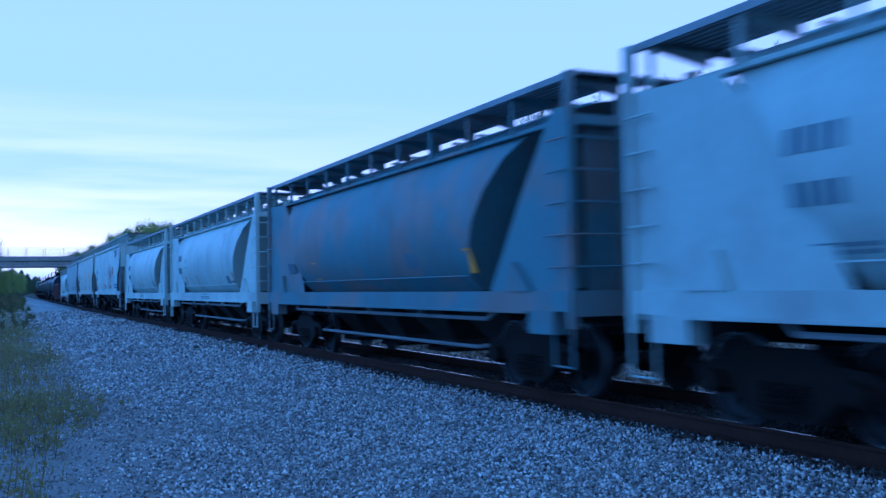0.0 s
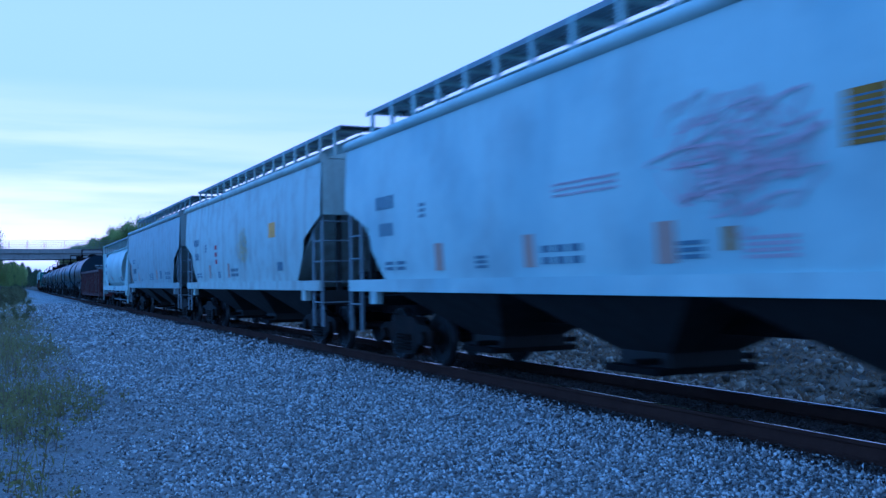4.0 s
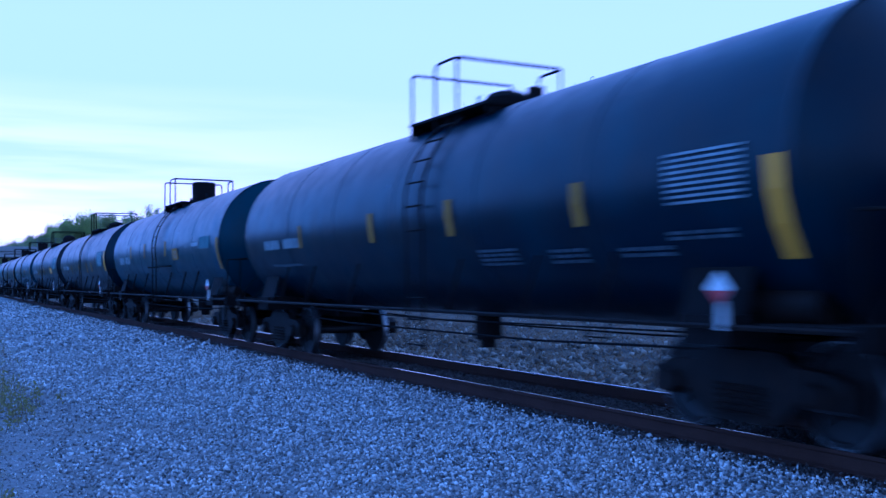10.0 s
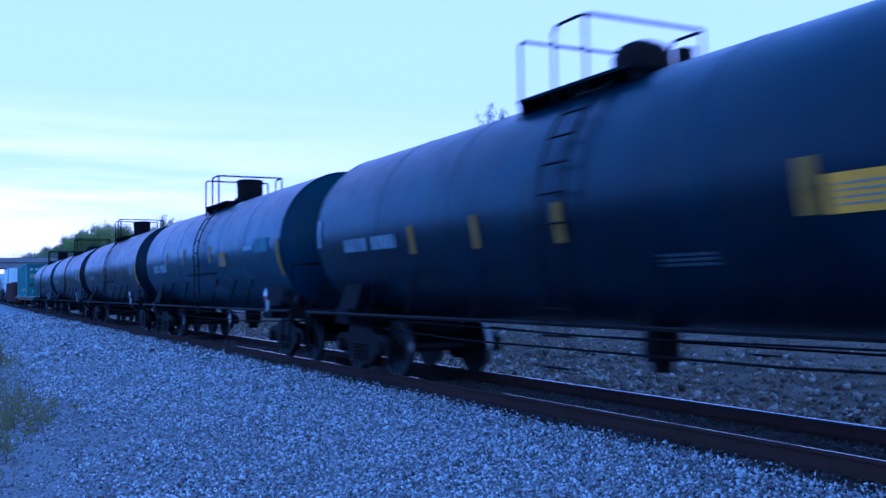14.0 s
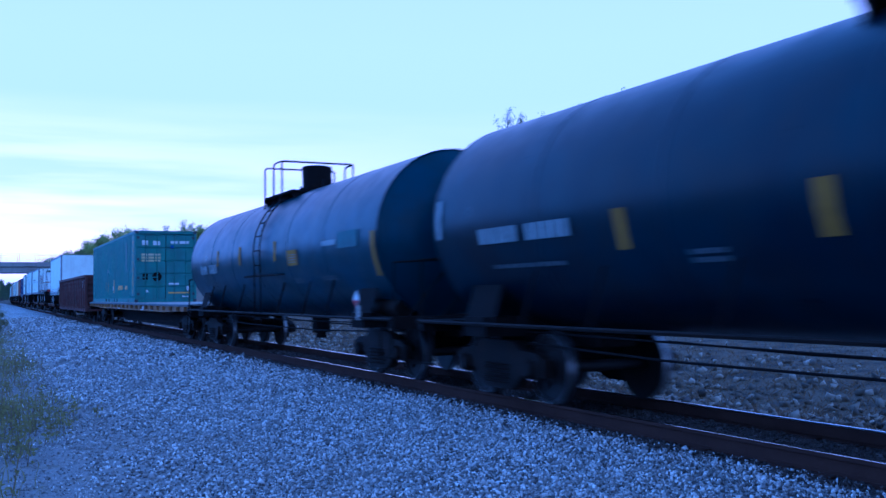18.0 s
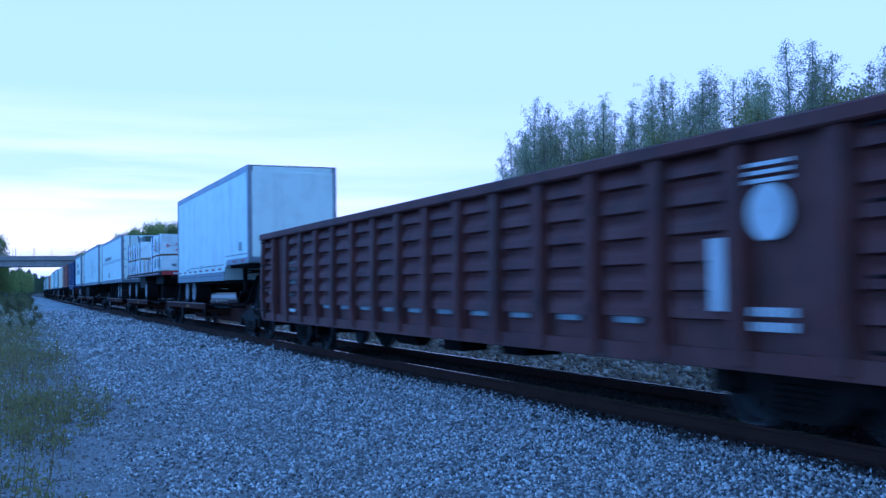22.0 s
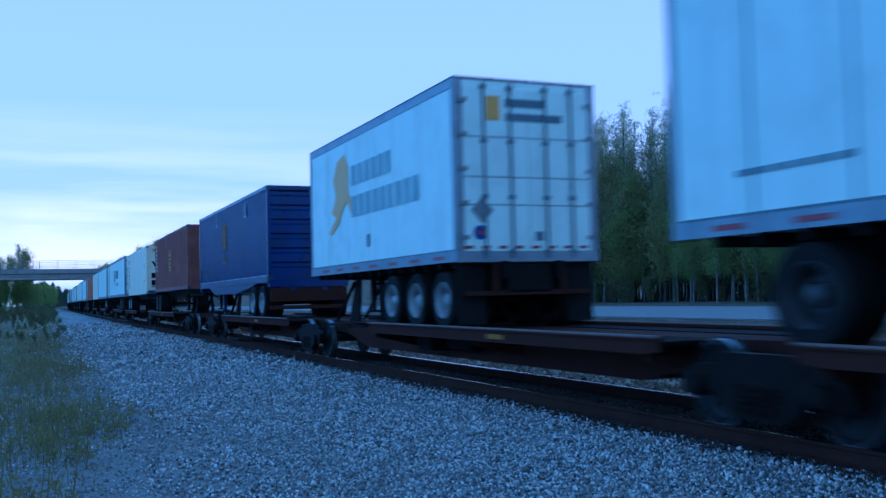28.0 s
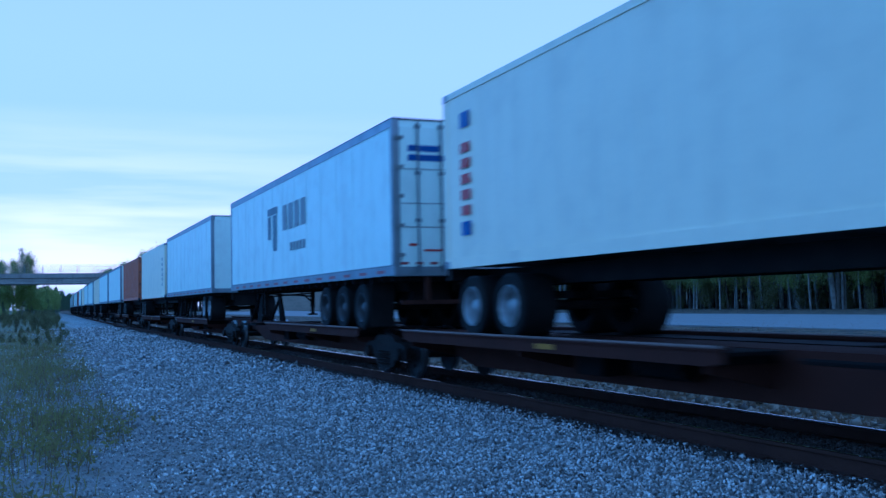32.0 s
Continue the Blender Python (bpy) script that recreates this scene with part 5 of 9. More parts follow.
    if dome == "short":      # these cars carry the hatch and ladder nearer the trailing end
        shift = {"hatch_dome": -0.85, "relief_valve": -0.85, "vent_pipe": -0.85, "platform": -0.85, "platform_railing": -0.85, "railing_post": -0.85, "ladder_stile": -0.55, "ladder_rung": -0.55}
        for ob in car.children:
            ob.location.y += shift.get(ob.name.split(".")[0], 0.0)
    lettering(car, marks, lambda z: math.sqrt(max(0.01, TANK_R ** 2 - (z - TANK_Z) ** 2)) + 0.012, step=0.1)
    return on_train(car, u)


# ---------------------------------------------------------------- long flat car and spine cars
def flat_car(u, half, label):
    car = thing("flat_car", label, "flat car")
    rng = random.Random(11)
    n = 80
    planks = [mesh_of("deck_plank", box(B(), -1.42, 1.42, -half / n + 0.004, half / n - 0.004, 1.14, 1.20 + d, 0.004), DECK_WOOD) for d in (0, 0.004, 0.008)]
    for k in range(n):
        part("deck_plank", rng.choice(planks), None, car, at=(0, -half + (2 * k + 1) * half / n, 0))
    for s in (-1, 1):
        bm = B()
        out = [(-half, 0.97), (-half + 2.6, 0.95), (-half + 4.6, 0.90), (half - 4.6, 0.90), (half - 2.6, 0.95), (half, 0.97), (half, 1.14), (-half, 1.14)]
        plate(bm, [(s * 1.44, y, z) for y, z in out], (s * -0.03, 0, 0))
        sill = part("side_sill", bm, FLAT_YELLOW, car)
        part("rub_rail", box(B(), min(s * 1.38, s * 1.53), max(s * 1.38, s * 1.53), -half, half, 1.115, 1.185, 0.008), DARK_TRIM, car, "dark steel rub rail along the deck")
        for k in range(22):
            y = -half + 0.7 + k * (2 * half - 1.4) / 21
            bm = B()
            box(bm, min(s * 1.44, s * 1.55), max(s * 1.44, s * 1.55), y - 0.10, y + 0.10, 0.97, 1.11, 0.012)
            part("stake_pocket", bm, FLAT_YELLOW, sill)
    lettering(car, [(-4.9, -4.2, 0.92, 1.08, MARK_WHITE, 1, 1), (-7.2, -6.6, 0.93, 1.06, MARK_DARK, 2, 1), (2.0, 2.5, 0.93, 1.06, MARK_WHITE, 3, 1), (7.2, 8.0, 0.93, 1.06, MARK_YELLOW, 2, 1)], lambda z: 1.445)
    bm = B()
    plate(bm, [(-0.3, y, z) for y, z in ((-half, 0.62), (-half + 4.3, 0.62), (-half + 5.6, 0.27), (half - 5.6, 0.27), (half - 4.3, 0.62), (half, 0.62), (half, 1.135), (-half, 1.135))], (0.6, 0, 0))
    part("centre_sill", bm, UNDERFRAME, car)
    row_of("cross_bearer", box(B(), -1.4, 1.4, -0.05, 0.05, 0.86, 1.13), UNDERFRAME, car, [(0, -half + 1.6 + k * (2 * half - 3.2) / 13, 0) for k in range(14)])
    bm = B()
    pts = [(-1.2, -half + 4 + k, 0.60 - 0.14 * math.sin(math.pi * k / (2 * half - 8))) for k in range(int(2 * half - 7))]
    tube(bm, pts, 0.009)
    part("sagging_brake_hose", bm, RAIL_RUST, car)
    for e in (-1, 1):
        bm = B()
        box(bm, -1.45, 1.45, min(e * half, e * (half + 0.12)), max(e * half, e * (half + 0.12)), 0.78, 1.15)
        box(bm, -0.5, 0.5, min(e * (half - 0.6), e * (half + 0.3)), max(e * (half - 0.6), e * (half + 0.3)), 1.20, 1.27, 0.02)
        part("end_sill", bm, UNDERFRAME, car)
        bm = B()
        tube(bm, [(-1.2 * e, e * (half - 0.2), 1.15), (-1.2 * e, e * (half - 0.2), 2.05)], 0.025)
        box(bm, -1.2 * e - 0.08, -1.2 * e + 0.08, e * (half - 0.2) - 0.14, e * (half - 0.2) + 0.14, 2.03, 2.08)
        part("hand_brake_mast", bm, UNDERFRAME, car)
    for y in (-half + 2.6, half - 2.6):
        add_truck(car, y)
    add_couplers(car, half + 0.95)
    return on_train(car, u)


def spine_car(u0, u1, p0, p1, truck_front=True, truck_back=False, pullers=(True, True)):
    """One platform of a spine car between two joints; p0 to p1: its tyre deck. The joint's truck belongs to the platform behind it."""
    u = (u0 + u1) / 2
    h = (u1 - u0) / 2
    car = thing("spine_car", "brown steel spine car with narrow tyre decks", "spine car", "spine cars of the train")
    a, b = p0 - u, p1 - u
    bm = B()
    loft(bm, [[(-w, y, z0), (w, y, z0), (w, y, 0.88), (-w, y, 0.88)] for y, w, z0 in ((-h, 0.3, 0.62), (-h + 1.6, 0.42, 0.56), (-h + 2.8, 0.42, 0.31), (h - 2.8, 0.42, 0.31), (h - 1.6, 0.42, 0.56), (h, 0.3, 0.62))])
    part("spine_beam", bm, SPINE_PAINT, car)
    for s in (-1, 1):
        bm = B()
        box(bm, min(s * 0.55, s * 1.30), max(s * 0.55, s * 1.30), a, b, 0.845, 0.885)
        for k in range(int((b - a) / 0.5)):
            y = a + 0.25 + 0.5 * k
            box(bm, min(s * 0.45, s * 1.28), max(s * 0.45, s * 1.28), y - 0.03, y + 0.03, 0.74, 0.845)
        # near-black steel here stands for the shade over the deck plates
        deck = part("tyre_deck", bm, UNDERFRAME, car)
        bm = B()
        plate(bm, [(s * 1.32, a, 0.93), (s * 1.32, b, 0.93), (s * 1.32, b, 0.78), (s * 1.32, b - 0.25, 0.74), (s * 1.32, a + 0.25, 0.74), (s * 1.32, a, 0.78)], (s * -0.03, 0, 0))
        box(bm, min(s * 1.25, s * 1.345), max(s * 1.25, s * 1.345), a, b, 0.90, 0.94)
        part("deck_edge", bm, SPINE_PAINT, deck, "brown steel edge channel of the tyre deck")
        part("edge_lip", tube(B(), [(s * 1.335, a, 0.936), (s * 1.335, b, 0.936)], 0.019, 8), LIP_HIGHLIGHT, deck, "upper lip of the deck edge, its highlight painted pale", smooth=60)
        row_of("outrigger", plate(B(), [(s * 1.26, 0, 0.66), (s * 0.42, 0, 0.46), (s * 0.42, 0, 0.80), (s * 1.26, 0, 0.86)], (0, 0.06, 0)), SPINE_PAINT, car, [(0, y, 0) for y in ((a + 0.3, (a + b) / 2, b - 0.3) if u < 540 else ())])
    lettering(car, [((a + b) / 2 - 1.1, (a + b) / 2 - 0.6, 0.79, 0.86, MARK_OCHRE, 1, 1)], lambda z: 1.322)
    for y in (-h + 3.6, h - 3.6):
        if not (a - 0.4 < y < b + 0.4):
            part("side_step", tube(box(B(), -1.2, 1.2, y - 0.25, y + 0.25, 0.80, 0.88), [(-1.15, y - 1.2, 0.84), (-1.15, y + 1.2, 0.84)], 0.03), UNDERFRAME, car)
    part("air_reservoir", cyl(B(), (-0.62, -1.0, 0.62), (-0.62, 0.0, 0.62), 0.15, 10), UNDERFRAME, car)
    part("brake_valve", box(B(), -0.85, -0.45, 0.5, 1.1, 0.45, 0.8), UNDERFRAME, car)
    # the hitch stand, away from the tyre deck
    yh = h - 1.9 if (h - b) > (a + h) else 1.9 - h
    HITCH[car.name] = yh + u
    bm = B()
    for s in (-1, 1):
        plate(bm, [(s * 0.42, yh - 0.36, 0.88), (s * 0.42, yh + 0.36, 0.88), (s * 0.30, yh + 0.16, 1.95), (s * 0.30, yh - 0.16, 1.95)], (s * -0.05, 0, 0))
        tube(bm, [(s * 0.36, yh + 0.1, 1.8), (s * 0.36, yh + 1.5, 0.9)], 0.045)
    box(bm, -0.5, 0.5, yh - 0.4, yh + 0.4, 1.93, 1.99, 0.01)
    part("hitch_stand", bm, UNDERFRAME, car)
    if truck_front:
        add_truck(car, -h, bright=u < 540)
    if truck_back:
        add_truck(car, h, bright=u < 540)
    if pullers[0]:
        part("coupler", GEAR["coupler"], None, car, at=(0, -h - 1.0, 0))
        part("draft_sill", box(B(), -0.3, 0.3, -h - 1.9, -h + 0.1, 0.62, 0.86), SPINE_PAINT, car)
    if pullers[1]:
        c = part("coupler", GEAR["coupler"], None, car, at=(0, h + 1.0, 0))
        c.rotation_euler = (0, 0, math.pi)
        part("draft_sill", box(B(), -0.3, 0.3, h - 0.1, h + 1.9, 0.62, 0.86), SPINE_PAINT, car)
    return on_train(car, u)


HITCH = {}

# ---------------------------------------------------------------- loads: containers and road trailers
def tyre_meshes():
    g = {}
    bm = B()
    revolve(bm, [(-0.27, 0.30), (-0.28, 0.36), (-0.28, 0.44), (-0.25, 0.475), (0.25, 0.475), (0.28, 0.44), (0.28, 0.36), (0.27, 0.30), (-0.27, 0.295), (-0.27, 0.30)], "x", 28, caps=False)
    g["tyre"] = mesh_of("tyre", bm, RUBBER, 40)
    for key, mat in (("rim", RIM_WHITE), ("dark_rim", RIM_DARK)):
        bm = B()
        revolve(bm, [(-0.272, 0.305), (-0.285, 0.295), (-0.27, 0.282), (-0.16, 0.262), (-0.05, 0.245), (-0.05, 0.19), (-0.12, 0.17), (-0.12, 0.13), (-0.05, 0.12), (-0.05, 0.105), (-0.21, 0.10), (-0.24, 0.06), (-0.24, 0.002)], "x", 28, caps=False)
        for k in range(10):
            a = 2 * math.pi * k / 10
            cyl(bm, (-0.15, 0.15 * math.cos(a), 0.15 * math.sin(a)), (-0.10, 0.15 * math.cos(a), 0.15 * math.sin(a)), 0.016, 6)
        g[key] = mesh_of(key, bm, mat, 40)
    bm = B()
    for k in range(10):
        a = 2 * math.pi * (k + 0.5) / 10
        revolve(bm, [(-0.054, 0.002), (-0.054, 0.026), (-0.04, 0.026)], "x", 8, (0, 0.218 * math.cos(a), 0.218 * math.sin(a)))
    g["hand_holes"] = mesh_of("hand_holes", bm, UNDERFRAME)
    return g


TYRES = tyre_meshes()


def add_axles(tr, ys, z, rim="rim", half=0.97):
    for y in ys:
        for s in (-1, 1):
            w = part("wheel", TYRES["tyre"], None, tr, at=(s * half, y, z))
            if s > 0:
                w.rotation_euler = (0, 0, math.pi)
            disc = part("rim", TYRES[rim], None, w)
            if s < 0:
                part("hand_holes", TYRES["hand_holes"], None, w if disc is None else disc)
        part("axle", cyl(B(), (-0.9, y, z), (0.9, y, z), 0.07, 8), CHASSIS, tr)
        row_of("leaf_spring", box(B(), -0.06, 0.06, -0.45, 0.45, 0.1, 0.2), CHASSIS, tr, [(s * 0.5, y, z) for s in (-1, 1)])


def landing_gear(tr, y, z0, z1, half=0.75, paint=None):
    bm = B()
    for s in (-1, 1):
        box(bm, s * half - 0.06, s * half + 0.06, y - 0.06, y + 0.06, z0 + 0.25, z1)
        box(bm, s * half - 0.045, s * half + 0.045, y - 0.045, y + 0.045, z0 + 0.05, z0 + 0.3)
        box(bm, s * half - 0.13, s * half + 0.13, y - 0.13, y + 0.13, z0, z0 + 0.05)
        tube(bm, [(s * half, y, z0 + 0.4), (s * half * 0.6, y + 0.8, z1)], 0.025)
    tube(bm, [(-half, y, z0 + 0.6), (half, y, z1 - 0.15)], 0.022), tube(bm, [(half, y, z0 + 0.6), (-half, y, z1 - 0.15)], 0.022)
    part("landing_gear", bm, paint or CHASSIS, tr)


def corrugated(bm, x, y0, y1, z0, z1, s, pitch=0.28, depth=0.035):
    """A pressed steel side sheet at x, facing s."""
    n = max(2, int(round((y1 - y0) / pitch)))
    p = (y1 - y0) / n
    prof = []
    for k in range(n):
        b = y0 + k * p
        prof += [(b, 0), (b + 0.26 * p, 0), (b + 0.40 * p, depth), (b + 0.86 * p, depth)]
    prof.append((y1, 0))
    rows = [[bm.verts.new((x - s * d, y, z)) for y, d in prof] for z in (z0, z1)]
    for i in range(len(prof) - 1):
        bm.faces.new((rows[0][i], rows[0][i + 1], rows[1][i + 1], rows[1][i]))


def container(u0, length, z0, z1, w, paint, label, marks=(), posts=(), pitch=0.28, end="doors", end_marks=(), name="shipping_container", forks=()):
    """A steel box. end: what the end towards the camera shows (doors, pressed, reefer)."""
    u, h, x = u0 + length / 2, length / 2, w / 2
    box_thing = thing(name, label, "container")
    for s in (-1, 1):
        bm = B()
        corrugated(bm, s * (x - 0.012), -h + 0.14, h - 0.14, z0 + 0.16, z1 - 0.10, s, pitch, 0.007 if end == "reefer" else 0.035)
        part("side_wall", bm, paint, box_thing)
        bm = B()
        box(bm, min(s * (x - 0.06), s * x), max(s * (x - 0.06), s * x), -h, h, z0, z0 + 0.17)
        for y0, y1 in forks:
            box(bm, min(s * (x - 0.02), s * (x + 0.003)), max(s * (x - 0.02), s * (x + 0.003)), y0, y1, z0 + 0.02, z0 + 0.14)
        part("bottom_rail", bm, paint, box_thing)
        part("top_rail", box(B(), min(s * (x - 0.06), s * x), max(s * (x - 0.06), s * x), -h, h, z1 - 0.10, z1), paint, box_thing)
        for y in (-h, h) + tuple(posts):
            e = -1 if y < 0 else 1
            wd = 0.16
            lo, hi = (y, y + wd) if e < 0 else (y - wd, y)
            bm = B()
            box(bm, min(s * (x - 0.10), s * (x + 0.003)), max(s * (x - 0.10), s * (x + 0.003)), lo, hi, z0, z1, 0.012)
            post = part("corner_post", bm, paint, box_thing)
            row_of("corner_casting", box(B(), min(s * (x - 0.14), s * (x + 0.008)), max(s * (x - 0.14), s * (x + 0.008)), lo - 0.004, hi + 0.004, -0.003, 0.121, 0.008), DARK_TRIM if paint is not REEFER_WHITE else ALUMINIUM, post, [(0, 0, z0), (0, 0, z1 - 0.118)])
    part("roof", box(B(), -x + 0.02, x - 0.02, -h + 0.02, h - 0.02, z1 - 0.06, z1 - 0.02), paint, box_thing)
    part("floor", box(B(), -x + 0.06, x - 0.06, -h + 0.05, h - 0.05, z0 + 0.03, z0 + 0.14), DARK_TRIM, box_thing)
    part("far_end_wall", box(B(), -x + 0.05, x - 0.05, h - 0.06, h - 0.02, z0 + 0.1, z1 - 0.05), paint, box_thing)
    if forks:
        for y0, y1 in forks:
            part("fork_pocket", box(B(), -x - 0.006, -x + 0.02, y0, y1, z0 + 0.015, z0 + 0.145), UNDERFRAME, box_thing)
    yf = -h + 0.04
    if end == "doors":
        part("door_header", box(B(), -x + 0.09, x - 0.09, -h, -h + 0.1, z1 - 0.12, z1), paint, box_thing)
        part("door_sill", box(B(), -x + 0.09, x - 0.09, -h, -h + 0.1, z0, z0 + 0.13), paint, box_thing)
        for s in (-1, 1):
            x0, x1 = (s * 0.015, s * (x - 0.11))
            bm = B()
            zs = [z0 + 0.13]
            n = 5
            st = (z1 - z0 - 0.27) / n
            rows = []
            for k in range(n):
                zb = z0 + 0.14 + k * st
                rows += [(0.0, zb), (0.0, zb + 0.86 * st), (0.035, zb + 0.89 * st), (0.035, zb + 0.97 * st)]
            rows.append((0.0, z1 - 0.13))
            vs = [[bm.verts.new((xx, yf + d, z)) for xx in (x0, x1)] for d, z in rows]
            for r0, r1 in zip(vs, vs[1:]):
                bm.faces.new((r0[0], r0[1], r1[1], r1[0]))
            box(bm, min(x0, x1), max(x0, x1), yf + 0.04, yf + 0.07, z0 + 0.13, z1 - 0.12)
            door = part("door", bm, paint, box_thing)
            for f in (0.3, 0.72):
                xx = s * (0.015 + f * (x - 0.125))
                bm = B()
                cyl(bm, (xx, yf - 0.03, z0 + 0.06), (xx, yf - 0.03, z1 - 0.05), 0.018, 8)
                for zz in (z0 + 0.1, z0 + 0.9, z0 + 1.7, z1 - 0.2):
                    box(bm, xx - 0.04, xx + 0.04, yf - 0.05, yf, zz, zz + 0.06)
                box(bm, xx - 0.22, xx + 0.02, yf - 0.055, yf - 0.035, z0 + 1.05, z0 + 1.09)
                part("lock_rod", bm, paint, door)
            row_of("hinge", box(B(), s * (x - 0.13) - 0.05, s * (x - 0.13) + 0.05, -h - 0.012, -h + 0.03, 0, 0.1), DARK_TRIM, door, [(0, 0, zz) for zz in (z0 + 0.3, z0 + 1.0, z0 + 1.8, z1 - 0.35)])
    elif end == "pressed":
        bm = B()
        n = 9
        p = (w - 0.2) / n
        prof = []
        for k in range(n):
            b = -x + 0.1 + k * p
            prof += [(b, 0), (b + 0.3 * p, 0), (b + 0.42 * p, 0.04), (b + 0.88 * p, 0.04)]
        prof.append((x - 0.1, 0))
        vs = [[bm.verts.new((xx, -h + 0.02 + d, z)) for xx, d in prof] for z in (z0 + 0.1, z1 - 0.1)]
        for i in range(len(prof) - 1):
            bm.faces.new((vs[0][i], vs[0][i + 1], vs[1][i + 1], vs[1][i]))
        box(bm, -x + 0.05, x - 0.05, -h, -h + 0.08, z1 - 0.12, z1), box(bm, -x + 0.05, x - 0.05, -h, -h + 0.08, z0, z0 + 0.14)
        part("end_wall", bm, paint, box_thing)
    elif end == "ribbed":
        bm = B()
        n = 6
        st = (z1 - z0 - 0.25) / n
        rows = []
        for k in range(n):
            zb = z0 + 0.12 + k * st
            rows += [(0.0, zb), (0.0, zb + 0.55 * st), (0.05, zb + 0.66 * st), (0.05, zb + 0.9 * st)]
        rows.append((0.0, z1 - 0.12))
        vs = [[bm.verts.new((xx, -h + 0.03 + d, z)) for xx in (-x + 0.1, 0.12)] for d, z in rows]
        for r0, r1 in zip(vs, vs[1:]):
            bm.faces.new((r0[0], r0[1], r1[1], r1[0]))
        part("end_door", box(box(B(), 0.14, x - 0.1, -h + 0.05, -h + 0.09, z0 + 0.14, z1 - 0.12, 0.01), 0.12, 0.17, -h + 0.0, -h + 0.06, z0 + 0.14, z1 - 0.12), paint, box_thing)
        box(bm, -x + 0.05, x - 0.05, -h, -h + 0.08, z1 - 0.12, z1), box(bm, -x + 0.05, x - 0.05, -h, -h + 0.08, z0, z0 + 0.14)
        part("end_wall", bm, paint, box_thing)
    elif end == "reefer":
        part("end_wall", box(B(), -x + 0.05, x - 0.05, -h + 0.10, -h + 0.14, z0, z1), REEFER_WHITE, box_thing)
        part("end_header", box(B(), -x + 0.05, x - 0.05, -h, -h + 0.1, z1 - 0.14, z1), REEFER_WHITE, box_thing)
        part("end_beam", box(B(), -x + 0.05, x - 0.05, -h, -h + 0.1, z0, z0 + 0.2), DARK_TRIM, box_thing, "dark blue lower beam")
        for x0, x1 in ((-0.85, -0.2), (0.3, 0.95)):
            part("beam_plate", box(B(), x0, x1, -h - 0.006, -h + 0.002, z0 + 0.03, z0 + 0.17), MARK_BLUE, box_thing)
        row_of("diagonal_brace", plate(B(), [(0, 0, 0), (0.13, 0, 0), (-0.42, 0, -1.25), (-0.55, 0, -1.25)], (0, 0.03, 0)), REEFER_WHITE, box_thing, [(0.66, -h + 0.0, z0 + 1.98)])
        row_of("diagonal_brace", plate(B(), [(0, 0, 0), (-0.13, 0, 0), (0.42, 0, -1.25), (0.55, 0, -1.25)], (0, 0.03, 0)), REEFER_WHITE, box_thing, [(-0.66, -h + 0.0, z0 + 1.98)])
        bm = B()
        box(bm, -0.95, 0.95, -h + 0.05, -h + 0.10, z0 + 0.25, z1 - 0.15, 0.01)
        unit = part("cooling_unit", bm, REEFER_WHITE, box_thing, "white cooling unit with a round fan grille")
        bm = B()
        box(bm, -0.92, -0.30, -h + 0.02, -h + 0.06, z0 + 0.50, z0 + 0.82), box(bm, -0.92, -0.30, -h + 0.02, -h + 0.06, z0 + 0.95, z0 + 1.25)
        box(bm, 0.28, 0.90, -h + 0.02, -h + 0.06, z0 + 0.75, z0 + 0.95)
        plate(bm, [(-0.92, -h + 0.04, z0 + 1.95), (-0.74, -h + 0.04, z0 + 1.95), (-0.28, -h + 0.04, z0 + 1.15), (-0.42, -h + 0.04, z0 + 1.15)], (0, -0.02, 0))
        plate(bm, [(0.92, -h + 0.04, z0 + 1.95), (0.74, -h + 0.04, z0 + 1.95), (0.28, -h + 0.04, z0 + 1.15), (0.42, -h + 0.04, z0 + 1.15)], (0, -0.02, 0))
        plate(bm, [(-0.2, -h + 0.04, z0 + 1.05), (0.2, -h + 0.04, z0 + 1.05), (0.0, -h + 0.04, z0 + 0.75)], (0, -0.02, 0))
        part("service_opening", bm, UNDERFRAME, unit)
        bm = B()
        revolve(bm, [(-h + 0.055, 0.34), (-h + 0.02, 0.34), (-h + 0.02, 0.28), (-h + 0.04, 0.26), (-h + 0.04, 0.02)], "y", 24, (0, 0, z0 + 1.55))
        fan = part("fan_ring", bm, UNDERFRAME, unit, smooth=40)
        bm = B()
        for k in range(3):
            r = 0.09 + 0.08 * k
            revolve(bm, [(-h + 0.016, r), (-h + 0.010, r + 0.012), (-h + 0.016, r + 0.024)], "y", 20, (0, 0, z0 + 1.55))
        for k in range(6):
            a = math.pi * k / 6
            cyl(bm, (-0.32 * math.cos(a), -h + 0.012, z0 + 1.55 - 0.32 * math.sin(a)), (0.32 * math.cos(a), -h + 0.012, z0 + 1.55 + 0.32 * math.sin(a)), 0.008, 4)
        part("fan_grille", bm, ALUMINIUM, fan)
        tube_bm = B()
        tube(tube_bm, [(-0.95, -h + 0.02, z0 + 0.42), (0.95, -h + 0.02, z0 + 0.42)], 0.02)
        part("power_cable_bar", tube_bm, UNDERFRAME, unit)
    for x0, x1, za, zb, mat in end_marks:
        bm = B()
        box(bm, x0, x1, yf - 0.012, yf - 0.004, za, zb)
        part("end_lettering", bm, mat, box_thing)
    lettering(box_thing, marks, lambda z: x + 0.001)
    return on_train(box_thing, u)


def flatten_logo(bm, x, y, z, pts, sx=1.0, sz=1.0):
    """A flat shape on a side at x: pts to the right and up from (y, z)."""
    plate(bm, [(x, y - a * sx, z + b * sz) for a, b in pts], (-0.005, 0, 0))


